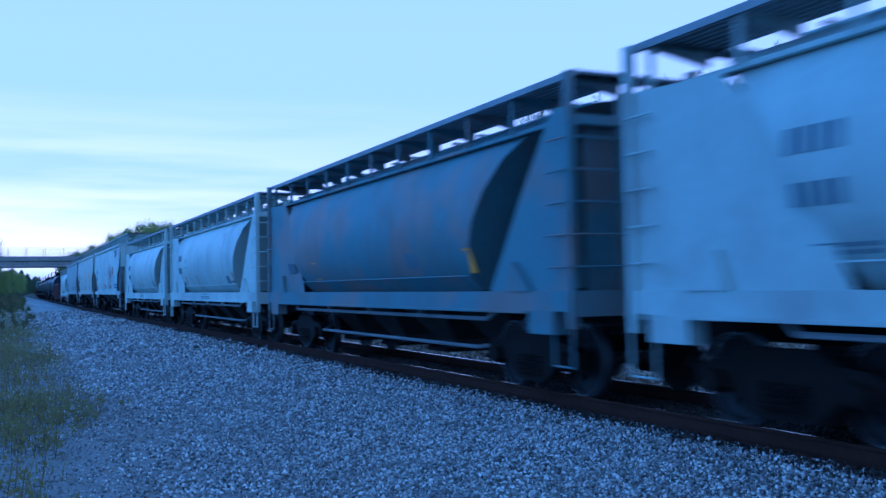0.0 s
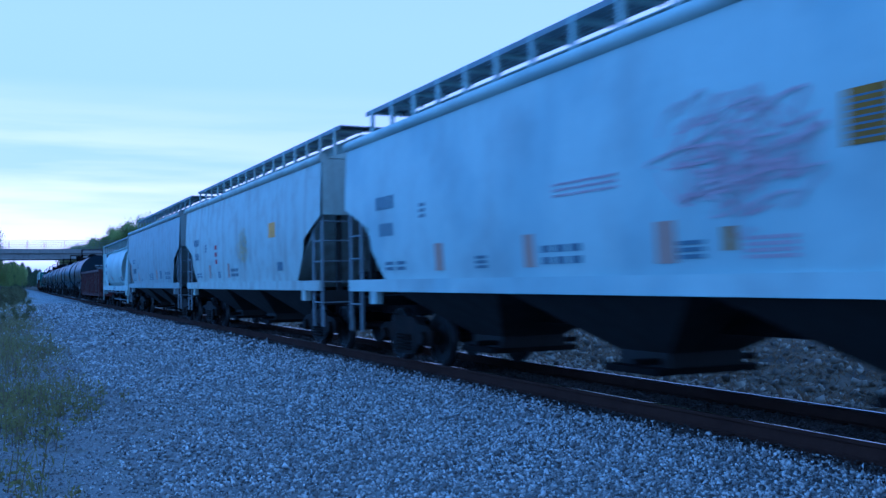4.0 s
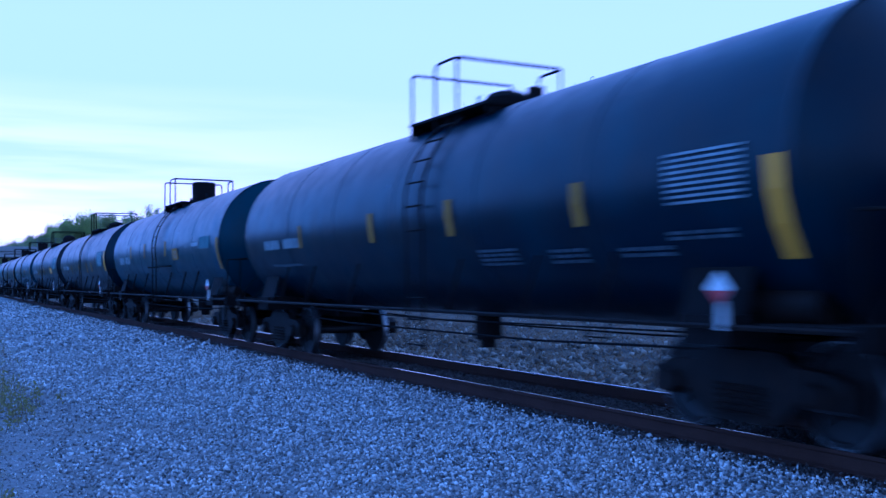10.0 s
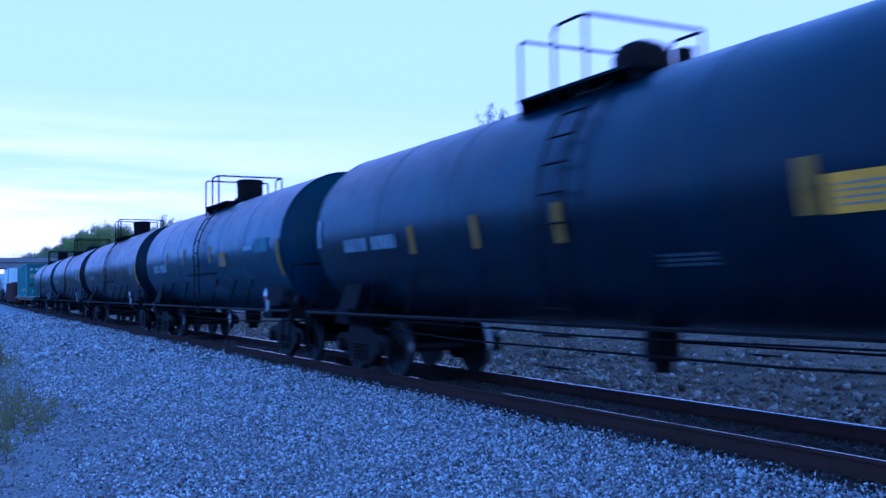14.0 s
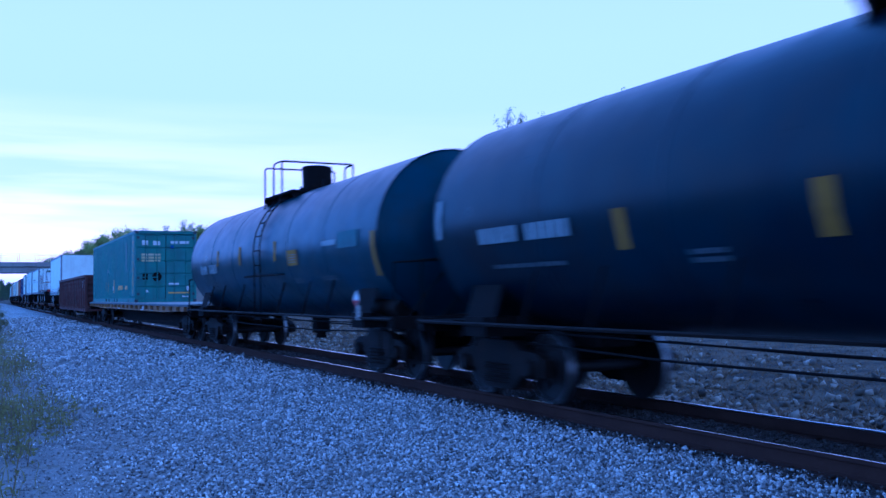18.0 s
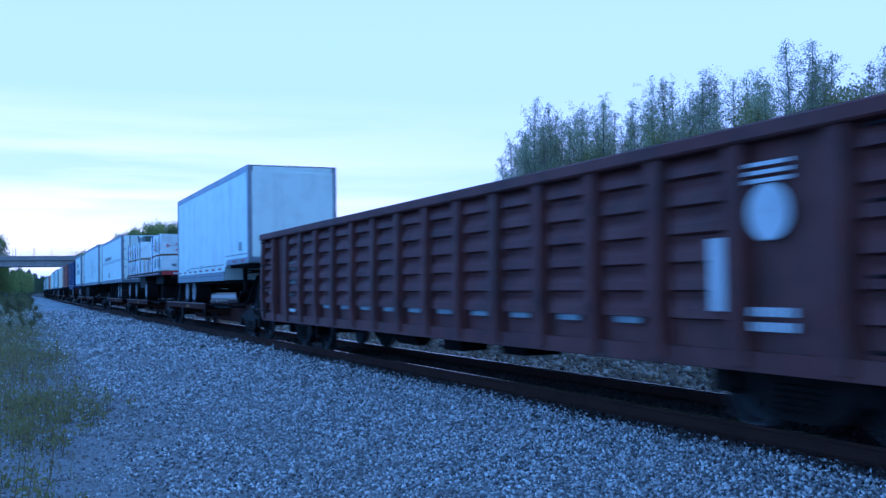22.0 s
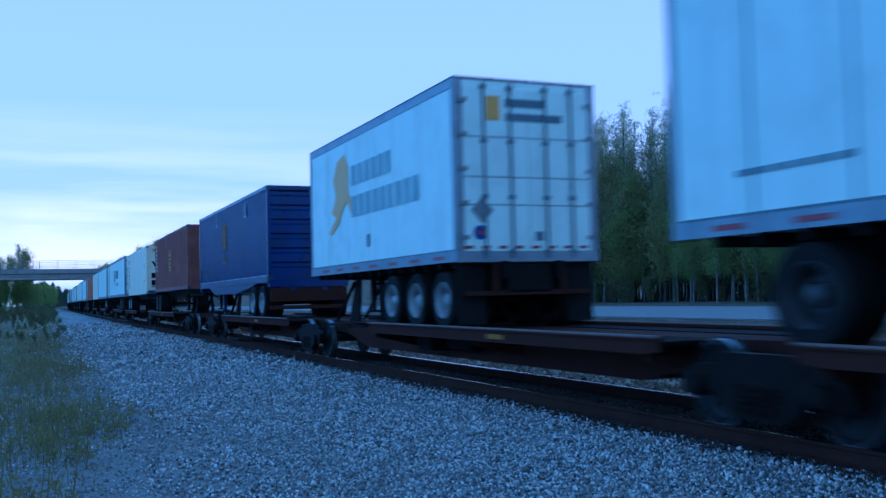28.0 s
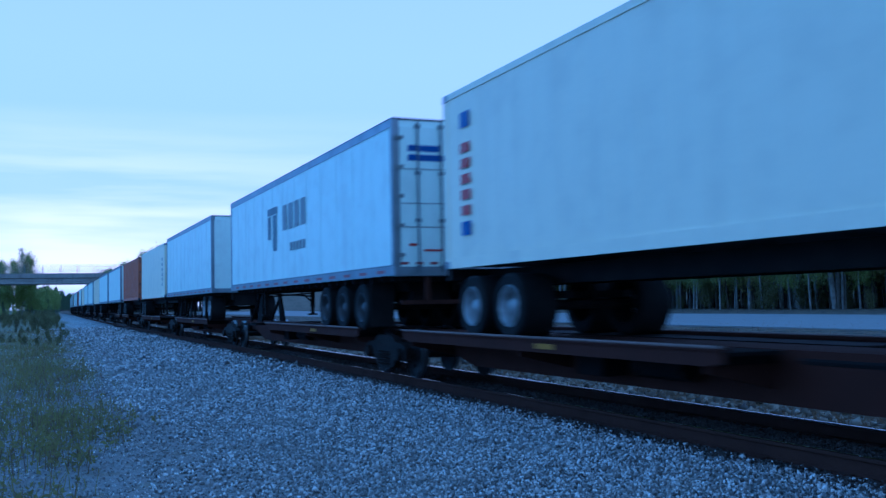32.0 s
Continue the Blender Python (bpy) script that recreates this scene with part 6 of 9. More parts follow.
def van_trailer(u0, length, z0, z1, label, wheels, w=2.59, doors=False, marks=(), end_marks=(), drop=None, rim="rim", skin=None, posts=0, rivets=True, legs=None, logo=None, hinges=False, deck=0.885, seam=None):
    """A box trailer. wheels: axle places from its end towards the camera; doors: whether its doors face the camera."""
    u, h, x = u0 + length / 2, length / 2, w / 2
    near = u0 < 520
    skin = skin or TRAILER_WHITE
    tr = thing("semi_trailer", label, "trailer", "trailers on the train")
    bm = B()
    if drop:
        zn, yn = drop                                  # raised neck: its floor, and where it ends
        out = [(-h, zn), (yn - h - 0.25, zn), (yn - h + 0.15, zn - 0.12), (yn - h + 0.35, z0), (h, z0), (h, z1), (-h, z1)]
        loft(bm, [[(s * x, y, z) for y, z in out] for s in (-1, 1)])
    else:
        box(bm, -x, x, -h, h, z0 + 0.02, z1 - 0.02, 0.02)
    body = part("body", bm, skin, tr)
    for s in (-1, 1):
        bm = B()
        box(bm, min(s * x, s * (x + 0.012)), max(s * x, s * (x + 0.012)), -h, h, z1 - 0.16, z1)
        part("top_rail", bm, ALUMINIUM, tr)
        bm = B()
        if drop:
            box(bm, min(s * x, s * (x + 0.015)), max(s * x, s * (x + 0.015)), yn - h + 0.35, h, z0, z0 + 0.27)
            box(bm, min(s * x, s * (x + 0.03)), max(s * x, s * (x + 0.03)), yn - h + 0.35, h, z0 + 0.24, z0 + 0.27)
            part("rail_groove", box(B(), min(s * x, s * (x + 0.018)), max(s * x, s * (x + 0.018)), yn - h + 0.4, h - 0.02, z0 + 0.15, z0 + 0.165), DARK_TRIM, tr)
            box(bm, min(s * x, s * (x + 0.015)), max(s * x, s * (x + 0.015)), -h, yn - h - 0.2, zn, zn + 0.16)
            plate(bm, [(s * (x + 0.001), yn - h - 0.2, zn), (s * (x + 0.001), yn - h + 0.15, zn - 0.12), (s * (x + 0.001), yn - h + 0.37, z0), (s * (x + 0.001), yn - h + 0.37, z0 + 0.2), (s * (x + 0.001), yn - h - 0.2, zn + 0.16)], (s * 0.012, 0, 0))
        else:
            box(bm, min(s * x, s * (x + 0.015)), max(s * x, s * (x + 0.015)), -h, h, z0, z0 + 0.17)
            if near:
                # thin dark strip puts the shadow line over the lower rail into colour
                part("rail_joint", box(B(), min(s * x, s * (x + 0.011)), max(s * x, s * (x + 0.011)), -h + 0.13, h - 0.13, z0 + 0.172, z0 + 0.198), LOCK_STEEL, tr, "dark strip painting the shadow line above the lower rail")
        part("bottom_rail", bm, ALUMINIUM, tr)
        for e in (-1, 1):
            bm = B()
            box(bm, min(s * (x - 0.14), s * (x + 0.014)), max(s * (x - 0.14), s * (x + 0.014)), min(e * h, e * (h - 0.12)) - 0.004, max(e * h, e * (h - 0.12)) + 0.004, drop[0] if drop and e < 0 else z0, z1, 0.01)
            part("corner_post", bm, ALUMINIUM, tr)
        n = posts or int(length / 1.22)
        ys = [-h + k * length / n for k in range(1, n)]
        neck = [y for y in ys if drop and y + h < drop[1]]
        for zz, group in ((z0, [y for y in ys if y not in neck]), (drop[0] if drop else z0, neck)):
            if group and near:
                row_of("side_seam", box(B(), min(s * x, s * (x + 0.006)), max(s * x, s * (x + 0.006)), -0.025, 0.025, zz + 0.17, z1 - 0.16), seam or skin, body, [(0, y, 0) for y in group])
    part("roof", box(B(), -x - 0.012, x + 0.012, -h - 0.006, h + 0.006, z1 - 0.012, z1 + 0.015), DARK_TRIM, tr)
    # red and white marker strip along the lower rail
    places, k = [], 0
    while 0.5 + k * 1.1 < length - 0.4 and near:
        y = -h + 0.5 + k * 1.1
        zz = (drop[0] + 0.05 if drop and y < drop[1] - h - 0.3 else z0 + 0.33 if drop else z0 + 0.05)
        if not (drop and abs(y - drop[1] + h) < 0.6):
            places.append((0, y, zz))
        k += 1
    row_of("marker_tape", box(B(), -x - 0.021, -x - 0.016, 0, 0.45, 0, 0.06), TAPE_RED, tr, places, "red reflective tape")
    if doors:
        for s in (-1, 1):
            bm = B()
            box(bm, min(s * 0.01, s * (x - 0.14)), max(s * 0.01, s * (x - 0.14)), -h - 0.03, -h - 0.001, z0 + 0.16, z1 - 0.14, 0.008)
            door = part("door", bm, skin, tr)
            for f in (0.28, 0.70):
                xx = s * f * (x - 0.14)
                bm = B()
                cyl(bm, (xx, -h - 0.06, z0 + 0.05), (xx, -h - 0.06, z1 - 0.06), 0.021, 8)
                for zz in (z0 + 0.12, z0 + 1.0, z0 + 1.9, z1 - 0.18):
                    box(bm, xx - 0.05, xx + 0.05, -h - 0.075, -h - 0.03, zz, zz + 0.07)
                part("lock_rod", bm, LOCK_STEEL, door)
            row_of("hinge", box(B(), s * (x - 0.12) - 0.08, s * (x - 0.12) + 0.08, -h - 0.045, -h - 0.03, 0, 0.07), GALVANISED, door, [(0, 0, float(zz)) for zz in np.linspace(z0 + 0.35, z1 - 0.4, 5)])
            row_of("panel_seam", box(B(), min(s * 0.02, s * (x - 0.15)), max(s * 0.02, s * (x - 0.15)), -h - 0.036, -h - 0.03, 0, 0.018), GALVANISED, door, [(0, 0, zz) for zz in (z0 + 0.9, z0 + 1.35, z0 + 2.0)])
        row_of("marker_tape", box(B(), 0, 0.15, -h - 0.037, -h - 0.03, 0, 0.05), TAPE_RED, tr, [(-x + 0.12 + k * 0.30, 0, z0 + 0.20) for k in range(8)], "red reflective tape")
        bm = B()
        part("rear_sill", box(B(), -x, x, -h - 0.04, -h + 0.1, z0 - 0.02, z0 + 0.16, 0.01), ALUMINIUM, tr)
        box(bm, -x + 0.15, x - 0.15, -h + 0.0, -h + 0.10, z0 - 0.55, z0 - 0.47)
        for s in (-1, 1):
            box(bm, s * 0.62 - 0.05, s * 0.62 + 0.05, -h + 0.0, -h + 0.1, z0 - 0.5, z0)
        part("rear_bumper", bm, SPINE_PAINT, tr)
        row_of("mud_flap", box(B(), -0.25, 0.25, wheels[0] - h - 0.62, wheels[0] - h - 0.60, deck + 0.08, z0), RUBBER, tr, [(s * 1.0, 0, 0) for s in (-1, 1)])
    elif hinges:
        bm = B()
        box(bm, -x + 0.14, x - 0.14, -h - 0.02, -h, z0 + 0.3, z1 - 0.3)
        part("nose_panel", bm, skin, tr)
    else:
        bm = B()
        zb = drop[0] if drop else z0
        box(bm, -x + 0.10, x - 0.10, -h - 0.012, -h, zb + 0.18, z1 - 0.16, 0.01)
        for xx in (-0.25, 0.85):
            box(bm, xx - 0.16, xx + 0.16, -h - 0.03, -h - 0.01, z1 - 0.28, z1 - 0.21)
        part("nose_panel", bm, skin, tr)
        bm = B()
        box(bm, -x, x, -h - 0.02, -h + 0.05, zb, zb + 0.16, 0.01)
        part("nose_sill", bm, ALUMINIUM, tr)
    # underframe
    zb = z0
    row_of("slider_rail", box(B(), -0.05, 0.05, min(wheels) - h - 0.9, max(wheels) - h + 0.9, zb - 0.28, zb), CHASSIS, tr, [(s * 0.5, 0, 0) for s in (-1, 1)])
    part("suspension_box", box(B(), -0.42, 0.42, min(wheels) - h - 0.75, max(wheels) - h + 0.75, deck + 0.56, zb - 0.03, 0.02), CHASSIS, tr)
    if near:
        ys = [-h + 0.3 + k * 0.6 for k in range(int(length / 0.6))]
        row_of("cross_member", box(B(), -x + 0.05, x - 0.05, -0.03, 0.03, -0.10, 0.01), CHASSIS, tr, [(0, y, drop[0] if drop and y < drop[1] - h else z0) for y in ys])
    add_axles(tr, [y - h for y in wheels], deck + 0.475, rim)
    wheels_front = np.mean(wheels) < h
    far = (length - 1.0) if wheels_front else 1.0
    zc = drop[0] if drop and not wheels_front else z0
    ly = legs if legs is not None else (length - 2.9 if wheels_front else 2.9)
    landing_gear(tr, ly - h, zc - 0.85, zc)
    part("kingpin_plate", box(B(), -0.5, 0.5, far - h - 0.4, far - h + 0.4, zc - 0.12, zc), CHASSIS, tr)
    for x0, x1, za, zb2, mat in end_marks:
        part("end_lettering", box(B(), x0, x1, -h - 0.040, -h - 0.031, za, zb2), mat, tr)
    lettering(tr, marks, lambda z: x + 0.008)
    if logo:
        for pts, yy, zz, sx, sz, mat in logo:
            bm = B()
            flatten_logo(bm, -x - 0.009, yy, zz, pts, sx, sz)
            part("logo_shape", bm, mat, tr)
    return on_train(tr, u)


def chassis_for(u0, length, z0, wheels, label, rim="rim", colour=None, deck=0.885, skirt=None):
    """A skeletal road chassis under a container, its axles from the end towards the camera."""
    u, h = u0 + length / 2, length / 2
    tr = thing("container_chassis", label, "trailer", "trailers on the train")
    colour = colour or CHASSIS
    row_of("frame_rail", box(B(), -0.06, 0.06, -h, h, z0 - 0.30, z0 - 0.02), colour, tr, [(s * 0.48, 0, 0) for s in (-1, 1)])
    row_of("cross_member", box(B(), -0.42, 0.42, -0.06, 0.06, z0 - 0.22, z0 - 0.04), colour, tr, [(0, -h + 0.1 + k * (length - 0.2) / 8, 0) for k in range(9)])
    for e in (-1, 1):
        bm = B()
        box(bm, -1.2, 1.2, min(e * h, e * (h - 0.16)), max(e * h, e * (h - 0.16)), z0 - 0.20, z0 - 0.003, 0.01)
        part("bolster", bm, colour, tr)
    if skirt:
        part("rear_panel", box(B(), -1.15, 1.15, -h + 0.02, -h + 0.10, z0 - 0.62, z0 - 0.21, 0.01), SPINE_PAINT, tr, "rusty dark panel under the container end")
        part("rear_bumper", box(B(), -1.15, 1.15, -h + 0.02, -h + 0.12, z0 - 0.85, z0 - 0.74, 0.01), SPINE_PAINT, tr)
        for s in (-1, 1):
            bm = B()
            plate(bm, [(s * 1.20, y, z) for y, z in skirt], (s * -0.03, 0, 0))
            box(bm, min(s * 1.17, s * 1.235), max(s * 1.17, s * 1.235), -h, h, z0 - 0.06, z0 - 0.004)
            part("side_skirt", bm, colour, tr)
    add_axles(tr, [y - h for y in wheels], deck + 0.475, rim)
    near = np.mean(wheels) < h
    landing_gear(tr, (length - 2.9 if near else 2.9) - h, z0 - 0.95, z0 - 0.2, paint=colour)
    return on_train(tr, u)

# ---------------------------------------------------------------- the train, from its nearest car back
D_, Y_, W_, R_, O_, P_ = MARK_DARK, MARK_YELLOW, MARK_WHITE, MARK_RED, MARK_ORANGE, MARK_PINK
ROUND_MARKS = [(3.95, 4.60, 2.46, 2.68, D_, 1, 4), (3.95, 4.55, 2.02, 2.22, D_, 1, 4), (3.70, 4.40, 1.62, 1.74, D_, 2, 6), (2.95, 3.22, 2.47, 2.49, D_, 1, 1), (2.95, 3.22, 2.19, 2.21, D_, 1, 1), (2.95, 2.97, 2.21, 2.47, D_, 1, 1), (3.20, 3.22, 2.21, 2.47, D_, 1, 1),
               (3.28, 3.44, 1.60, 1.90, O_, 1, 1), (1.26, 1.44, 1.60, 1.92, O_, 1, 1), (-1.72, -1.54, 1.60, 1.95, O_, 1, 1), (-3.5, -3.15, 1.60, 1.82, D_, 1, 1), (-4.15, -3.98, 1.62, 1.92, O_, 1, 1), (-4.1, -3.55, 1.62, 1.68, D_, 1, 5),
               (-0.7, 0.6, 1.15, 1.24, D_, 2, 12), (-0.3, 0.15, 1.27, 1.30, D_, 1, 5), (2.6, 3.8, 1.17, 1.23, P_, 2, 10)]
SCUFF = [(3.75, 4.15, 2.95, 3.35, W_, 1, 1), (4.2, 4.45, 3.2, 3.42, W_, 1, 1)]
round_hopper(1.45, GREY_PAINT, "white rounded covered hopper car with faded dark lettering", ROUND_MARKS[:8])
round_hopper(16.3, RUSTY_PAINT, "grey rounded covered hopper car with rust patches", [(-2.4, -1.9, 1.7, 1.95, D_, 1, 1), (2.9, 3.15, 1.6, 1.95, Y_, 1, 1), (-4.3, -4.1, 1.6, 1.95, Y_, 1, 1), (4.5, 5.0, 1.75, 1.98, D_, 1, 1)])
round_hopper(31.25, WHITE_PAINT, "white rounded covered hopper car with scuffed upper side", ROUND_MARKS + [(-2.95, -2.6, 2.7, 3.1, W_, 1, 1)])
round_hopper(46.4, WHITE_PAINT, "pale grey rounded covered hopper car with faded lettering", ROUND_MARKS + SCUFF)
G_MARKS = [(5.4, 6.25, 2.64, 2.86, D_, 1, 4), (5.45, 6.1, 2.18, 2.40, D_, 1, 3), (4.1, 4.3, 2.4, 2.66, D_, 3, 1), (5.0, 6.0, 1.60, 1.78, D_, 2, 2), (3.52, 3.8, 1.57, 1.98, O_, 1, 1), (2.13, 2.46, 1.58, 1.78, D_, 3, 1),
           (0.85, 1.1, 1.57, 1.98, O_, 1, 1), (-0.2, 0.77, 1.60, 1.88, D_, 2, 3), (-1.87, -1.57, 1.56, 1.98, O_, 1, 1), (-2.28, -1.92, 1.6, 1.8, D_, 3, 1), (-2.72, -2.56, 1.66, 1.88, MARK_OCHRE, 1, 1), (-3.43, -2.8, 1.58, 1.8, P_, 4, 5)]
white_hopper = straight_hopper(63.25, WHITE_PAINT, "white straight-sided covered hopper car with red sprayed scrawl", G_MARKS + [(-4.45, -4.0, 2.42, 2.86, MARK_OCHRE, 1, 1), (-4.42, -4.03, 2.46, 2.84, D_, 7, 1, 0.3), (-0.95, 0.35, 2.38, 2.58, P_, 3, 15, 0.45), (-6.2, -4.85, 3.38, 3.82, D_, 1, 4), (-6.3, -4.5, 1.60, 1.92, MARK_BLUE, 2, 4)])
cream_hopper = straight_hopper(80.5, CREAM_PAINT, "cream straight-sided covered hopper car with yellow sprayed scrawl", G_MARKS[:8] + [(-4.3, -3.7, 2.5, 2.86, Y_, 1, 1), (2.5, 2.8, 2.0, 2.65, R_, 3, 1), (-4.85, -4.4, 1.7, 1.9, D_, 1, 1)])
scrawl(white_hopper, MARK_PINK, -2.65, 2.5, 1.15, 0.64, 20, 5, 0.015)
scrawl(cream_hopper, MARK_STRAW, -0.9, 2.4, 0.8, 0.6, 8, 7, 0.022)
straight_hopper(97.6, TAN_PAINT, "tan-grey straight-sided covered hopper car with dark lettering", [(5.1, 6.0, 2.40, 2.66, D_, 2, 3), (4.65, 5.85, 1.92, 2.16, D_, 1, 6), (4.8, 5.95, 1.57, 1.72, D_, 2, 3), (3.78, 4.05, 2.15, 2.42, D_, 2, 1), (6.40, 6.6, 1.55, 2.4, O_, 1, 1), (3.68, 3.92, 1.57, 1.97, O_, 1, 1), (2.45, 2.88, 1.56, 1.66, D_, 3, 1), (-1.0, 0.4, 1.6, 1.9, D_, 4, 2), (-3.4, -2.9, 1.62, 1.95, D_, 1, 1), (-5.6, -4.2, 1.6, 1.95, D_, 2, 3), (-2.2, -1.9, 1.6, 2.0, O_, 1, 1)])
round_hopper(113.05, WHITE_PAINT, "white rounded covered hopper car beside the brown gondola", ROUND_MARKS)

gondola(130.7, 8.3, 0.72, 2.42, GONDOLA_RED, "brown-red steel gondola car with white lettering", 14, False,
        [(4.23, 5.12, 1.82, 2.04, W_, 1, 4), (3.1, 3.97, 1.82, 2.03, W_, 1, 5), (5.57, 5.98, 1.24, 1.40, W_, 2, 1), (5.34, 5.98, 0.86, 0.95, W_, 2, 1), (4.3, 4.9, 1.14, 1.40, O_, 2, 1), (3.1, 3.82, 1.38, 1.43, W_, 1, 1), (-1.08, -0.61, 1.84, 2.0, W_, 3, 1), (-0.68, -0.50, 1.03, 1.5, Y_, 1, 1), (-3.44, -3.29, 1.05, 1.5, Y_, 1, 1),
         (-3.27, -3.04, 0.85, 1.72, FADED_PATCH, 1, 1), (-3.97, -3.83, 1.66, 2.2, W_, 1, 1), (-4.5, -3.97, 2.06, 2.2, W_, 1, 1), (-4.5, -3.97, 1.66, 1.80, W_, 1, 1), (-4.78, -4.65, 1.66, 2.2, W_, 1, 1), (-5.05, -4.9, 1.85, 2.12, W_, 1, 1), (-5.42, -5.28, 1.66, 2.2, W_, 1, 1), (-5.3, -3.8, 1.23, 1.36, W_, 1, 6), (-5.85, -5.7, 0.95, 1.5, Y_, 1, 1), (-6.28, -5.95, 1.22, 1.27, W_, 1, 1), (-6.28, -5.95, 1.44, 1.49, W_, 1, 1), (1.9, 2.4, 1.0, 1.3, FADED_PATCH, 1, 1), (0.6, 1.0, 1.75, 1.95, FADED_PATCH, 1, 1)])

TW, TD, TY = MARK_FADED, MARK_FAINT, MARK_OCHRE
TANK_MARKS = [(5.25, 6.2, 2.07, 2.25, TW, 1, 4), (4.15, 5.05, 2.07, 2.25, TW, 1, 5), (3.97, 4.07, 2.05, 2.46, TY, 1, 1), (0.70, 0.86, 2.03, 2.48, TY, 1, 1), (-1.84, -1.68, 2.02, 2.5, TY, 1, 1), (-4.69, -4.52, 2.0, 2.46, TY, 1, 1), (-6.95, -6.0, 2.12, 2.62, TW, 9, 1, 0.45), (-7.38, -7.22, 1.60, 2.45, Y_, 1, 1),
              (-3.2, -2.3, 1.62, 1.84, TD, 4, 5), (-4.55, -3.85, 1.62, 1.80, TD, 3, 4), (-5.9, -5.1, 1.66, 1.78, TD, 2, 4), (4.3, 6.0, 1.73, 1.78, TD, 1, 9), (-6.75, -5.85, 1.80, 1.90, TD, 2, 3)]
TANK_MARKS_B = [(5.3, 6.2, 2.06, 2.30, TW, 1, 4), (4.15, 5.1, 2.06, 2.30, TW, 1, 5), (4.2, 6.0, 1.74, 1.86, TD, 2, 9), (3.89, 4.03, 2.24, 2.66, TY, 1, 1), (1.48, 1.63, 2.2, 2.66, TY, 1, 1), (-1.58, -1.43, 2.19, 2.63, TY, 1, 1), (-3.1, -2.45, 2.06, 2.38, TY, 1, 1), (-3.05, -2.5, 2.12, 2.33, MARK_DARK, 4, 6, 0.3), (-1.75, -1.08, 1.54, 1.84, TD, 6, 4), (-3.15, -2.52, 1.70, 1.82, TD, 2, 4), (-5.2, -4.4, 1.72, 1.82, TD, 2, 5), (-5.5, -4.75, 2.36, 2.46, TW, 1, 1), (-6.6, -5.6, 2.28, 2.58, PATCH_BLUE, 1, 1), (-7.38, -7.22, 1.75, 2.5, TY, 1, 1)]
TANK_MARKS_C = [(5.2, 6.2, 2.07, 2.27, TW, 1, 4), (4.05, 5.0, 2.07, 2.27, TW, 1, 5), (3.02, 3.17, 1.87, 2.30, TY, 1, 1), (0.34, 0.50, 1.85, 2.32, TY, 1, 1), (-2.26, -2.10, 1.86, 2.30, TY, 1, 1), (1.65, 2.15, 1.70, 1.86, TD, 2, 4), (-3.68, -3.52, 1.9, 2.3, TY, 1, 1), (-6.7, -5.35, 2.10, 2.70, PATCH_BLUE, 1, 1), (-6.75, -5.55, 2.14, 2.66, TW, 9, 1, 0.4), (-7.40, -7.20, 1.9, 2.7, Y_, 1, 1), (7.25, 7.38, 2.2, 2.75, TW, 1, 1), (-3.1, -2.5, 1.60, 1.74, TD, 3, 4), (-5.0, -4.2, 1.62, 1.76, TD, 3, 5), (4.3, 6.0, 1.75, 1.80, TD, 1, 9)]
TANK_MARKS_D = [(5.2, 6.2, 2.07, 2.28, TW, 1, 4), (4.05, 5.0, 2.07, 2.28, TW, 1, 5), (3.42, 3.57, 1.95, 2.36, TY, 1, 1), (1.52, 1.67, 1.95, 2.38, TY, 1, 1), (-0.39, -0.23, 1.93, 2.38, TY, 1, 1), (-3.88, -3.70, 1.98, 2.44, TY, 1, 1), (-4.85, -3.98, 1.97, 2.28, MARK_YELLOW, 1, 1), (-4.78, -4.05, 2.03, 2.24, MARK_DARK, 4, 7, 0.3), (-7.0, -5.35, 2.20, 2.86, PATCH_BLUE, 1, 1), (-7.05, -6.02, 2.24, 2.80, TW, 9, 1, 0.4), (-2.6, -1.8, 1.62, 1.76, TD, 3, 5), (7.25, 7.38, 2.2, 2.7, TW, 1, 1)]
for k, (paint, marks, dome) in enumerate(((BLACK_TANK, TANK_MARKS, "short"), (BLUE_TANK, TANK_MARKS_B, "tall"), (BLACK_TANK, TANK_MARKS_C, "short"), (BLACK_TANK, TANK_MARKS_D, "round"),
                                         (BLUE_TANK, TANK_MARKS_B, "tall"), (BLACK_TANK, TANK_MARKS, "tall"), (BLACK_TANK, TANK_MARKS_C, "short"), (BLUE_TANK, TANK_MARKS_B, "tall"))):
    tank_car(148.45 + 17.15 * k, paint, "black steel tank car with white lettering and yellow patches", marks, dome)

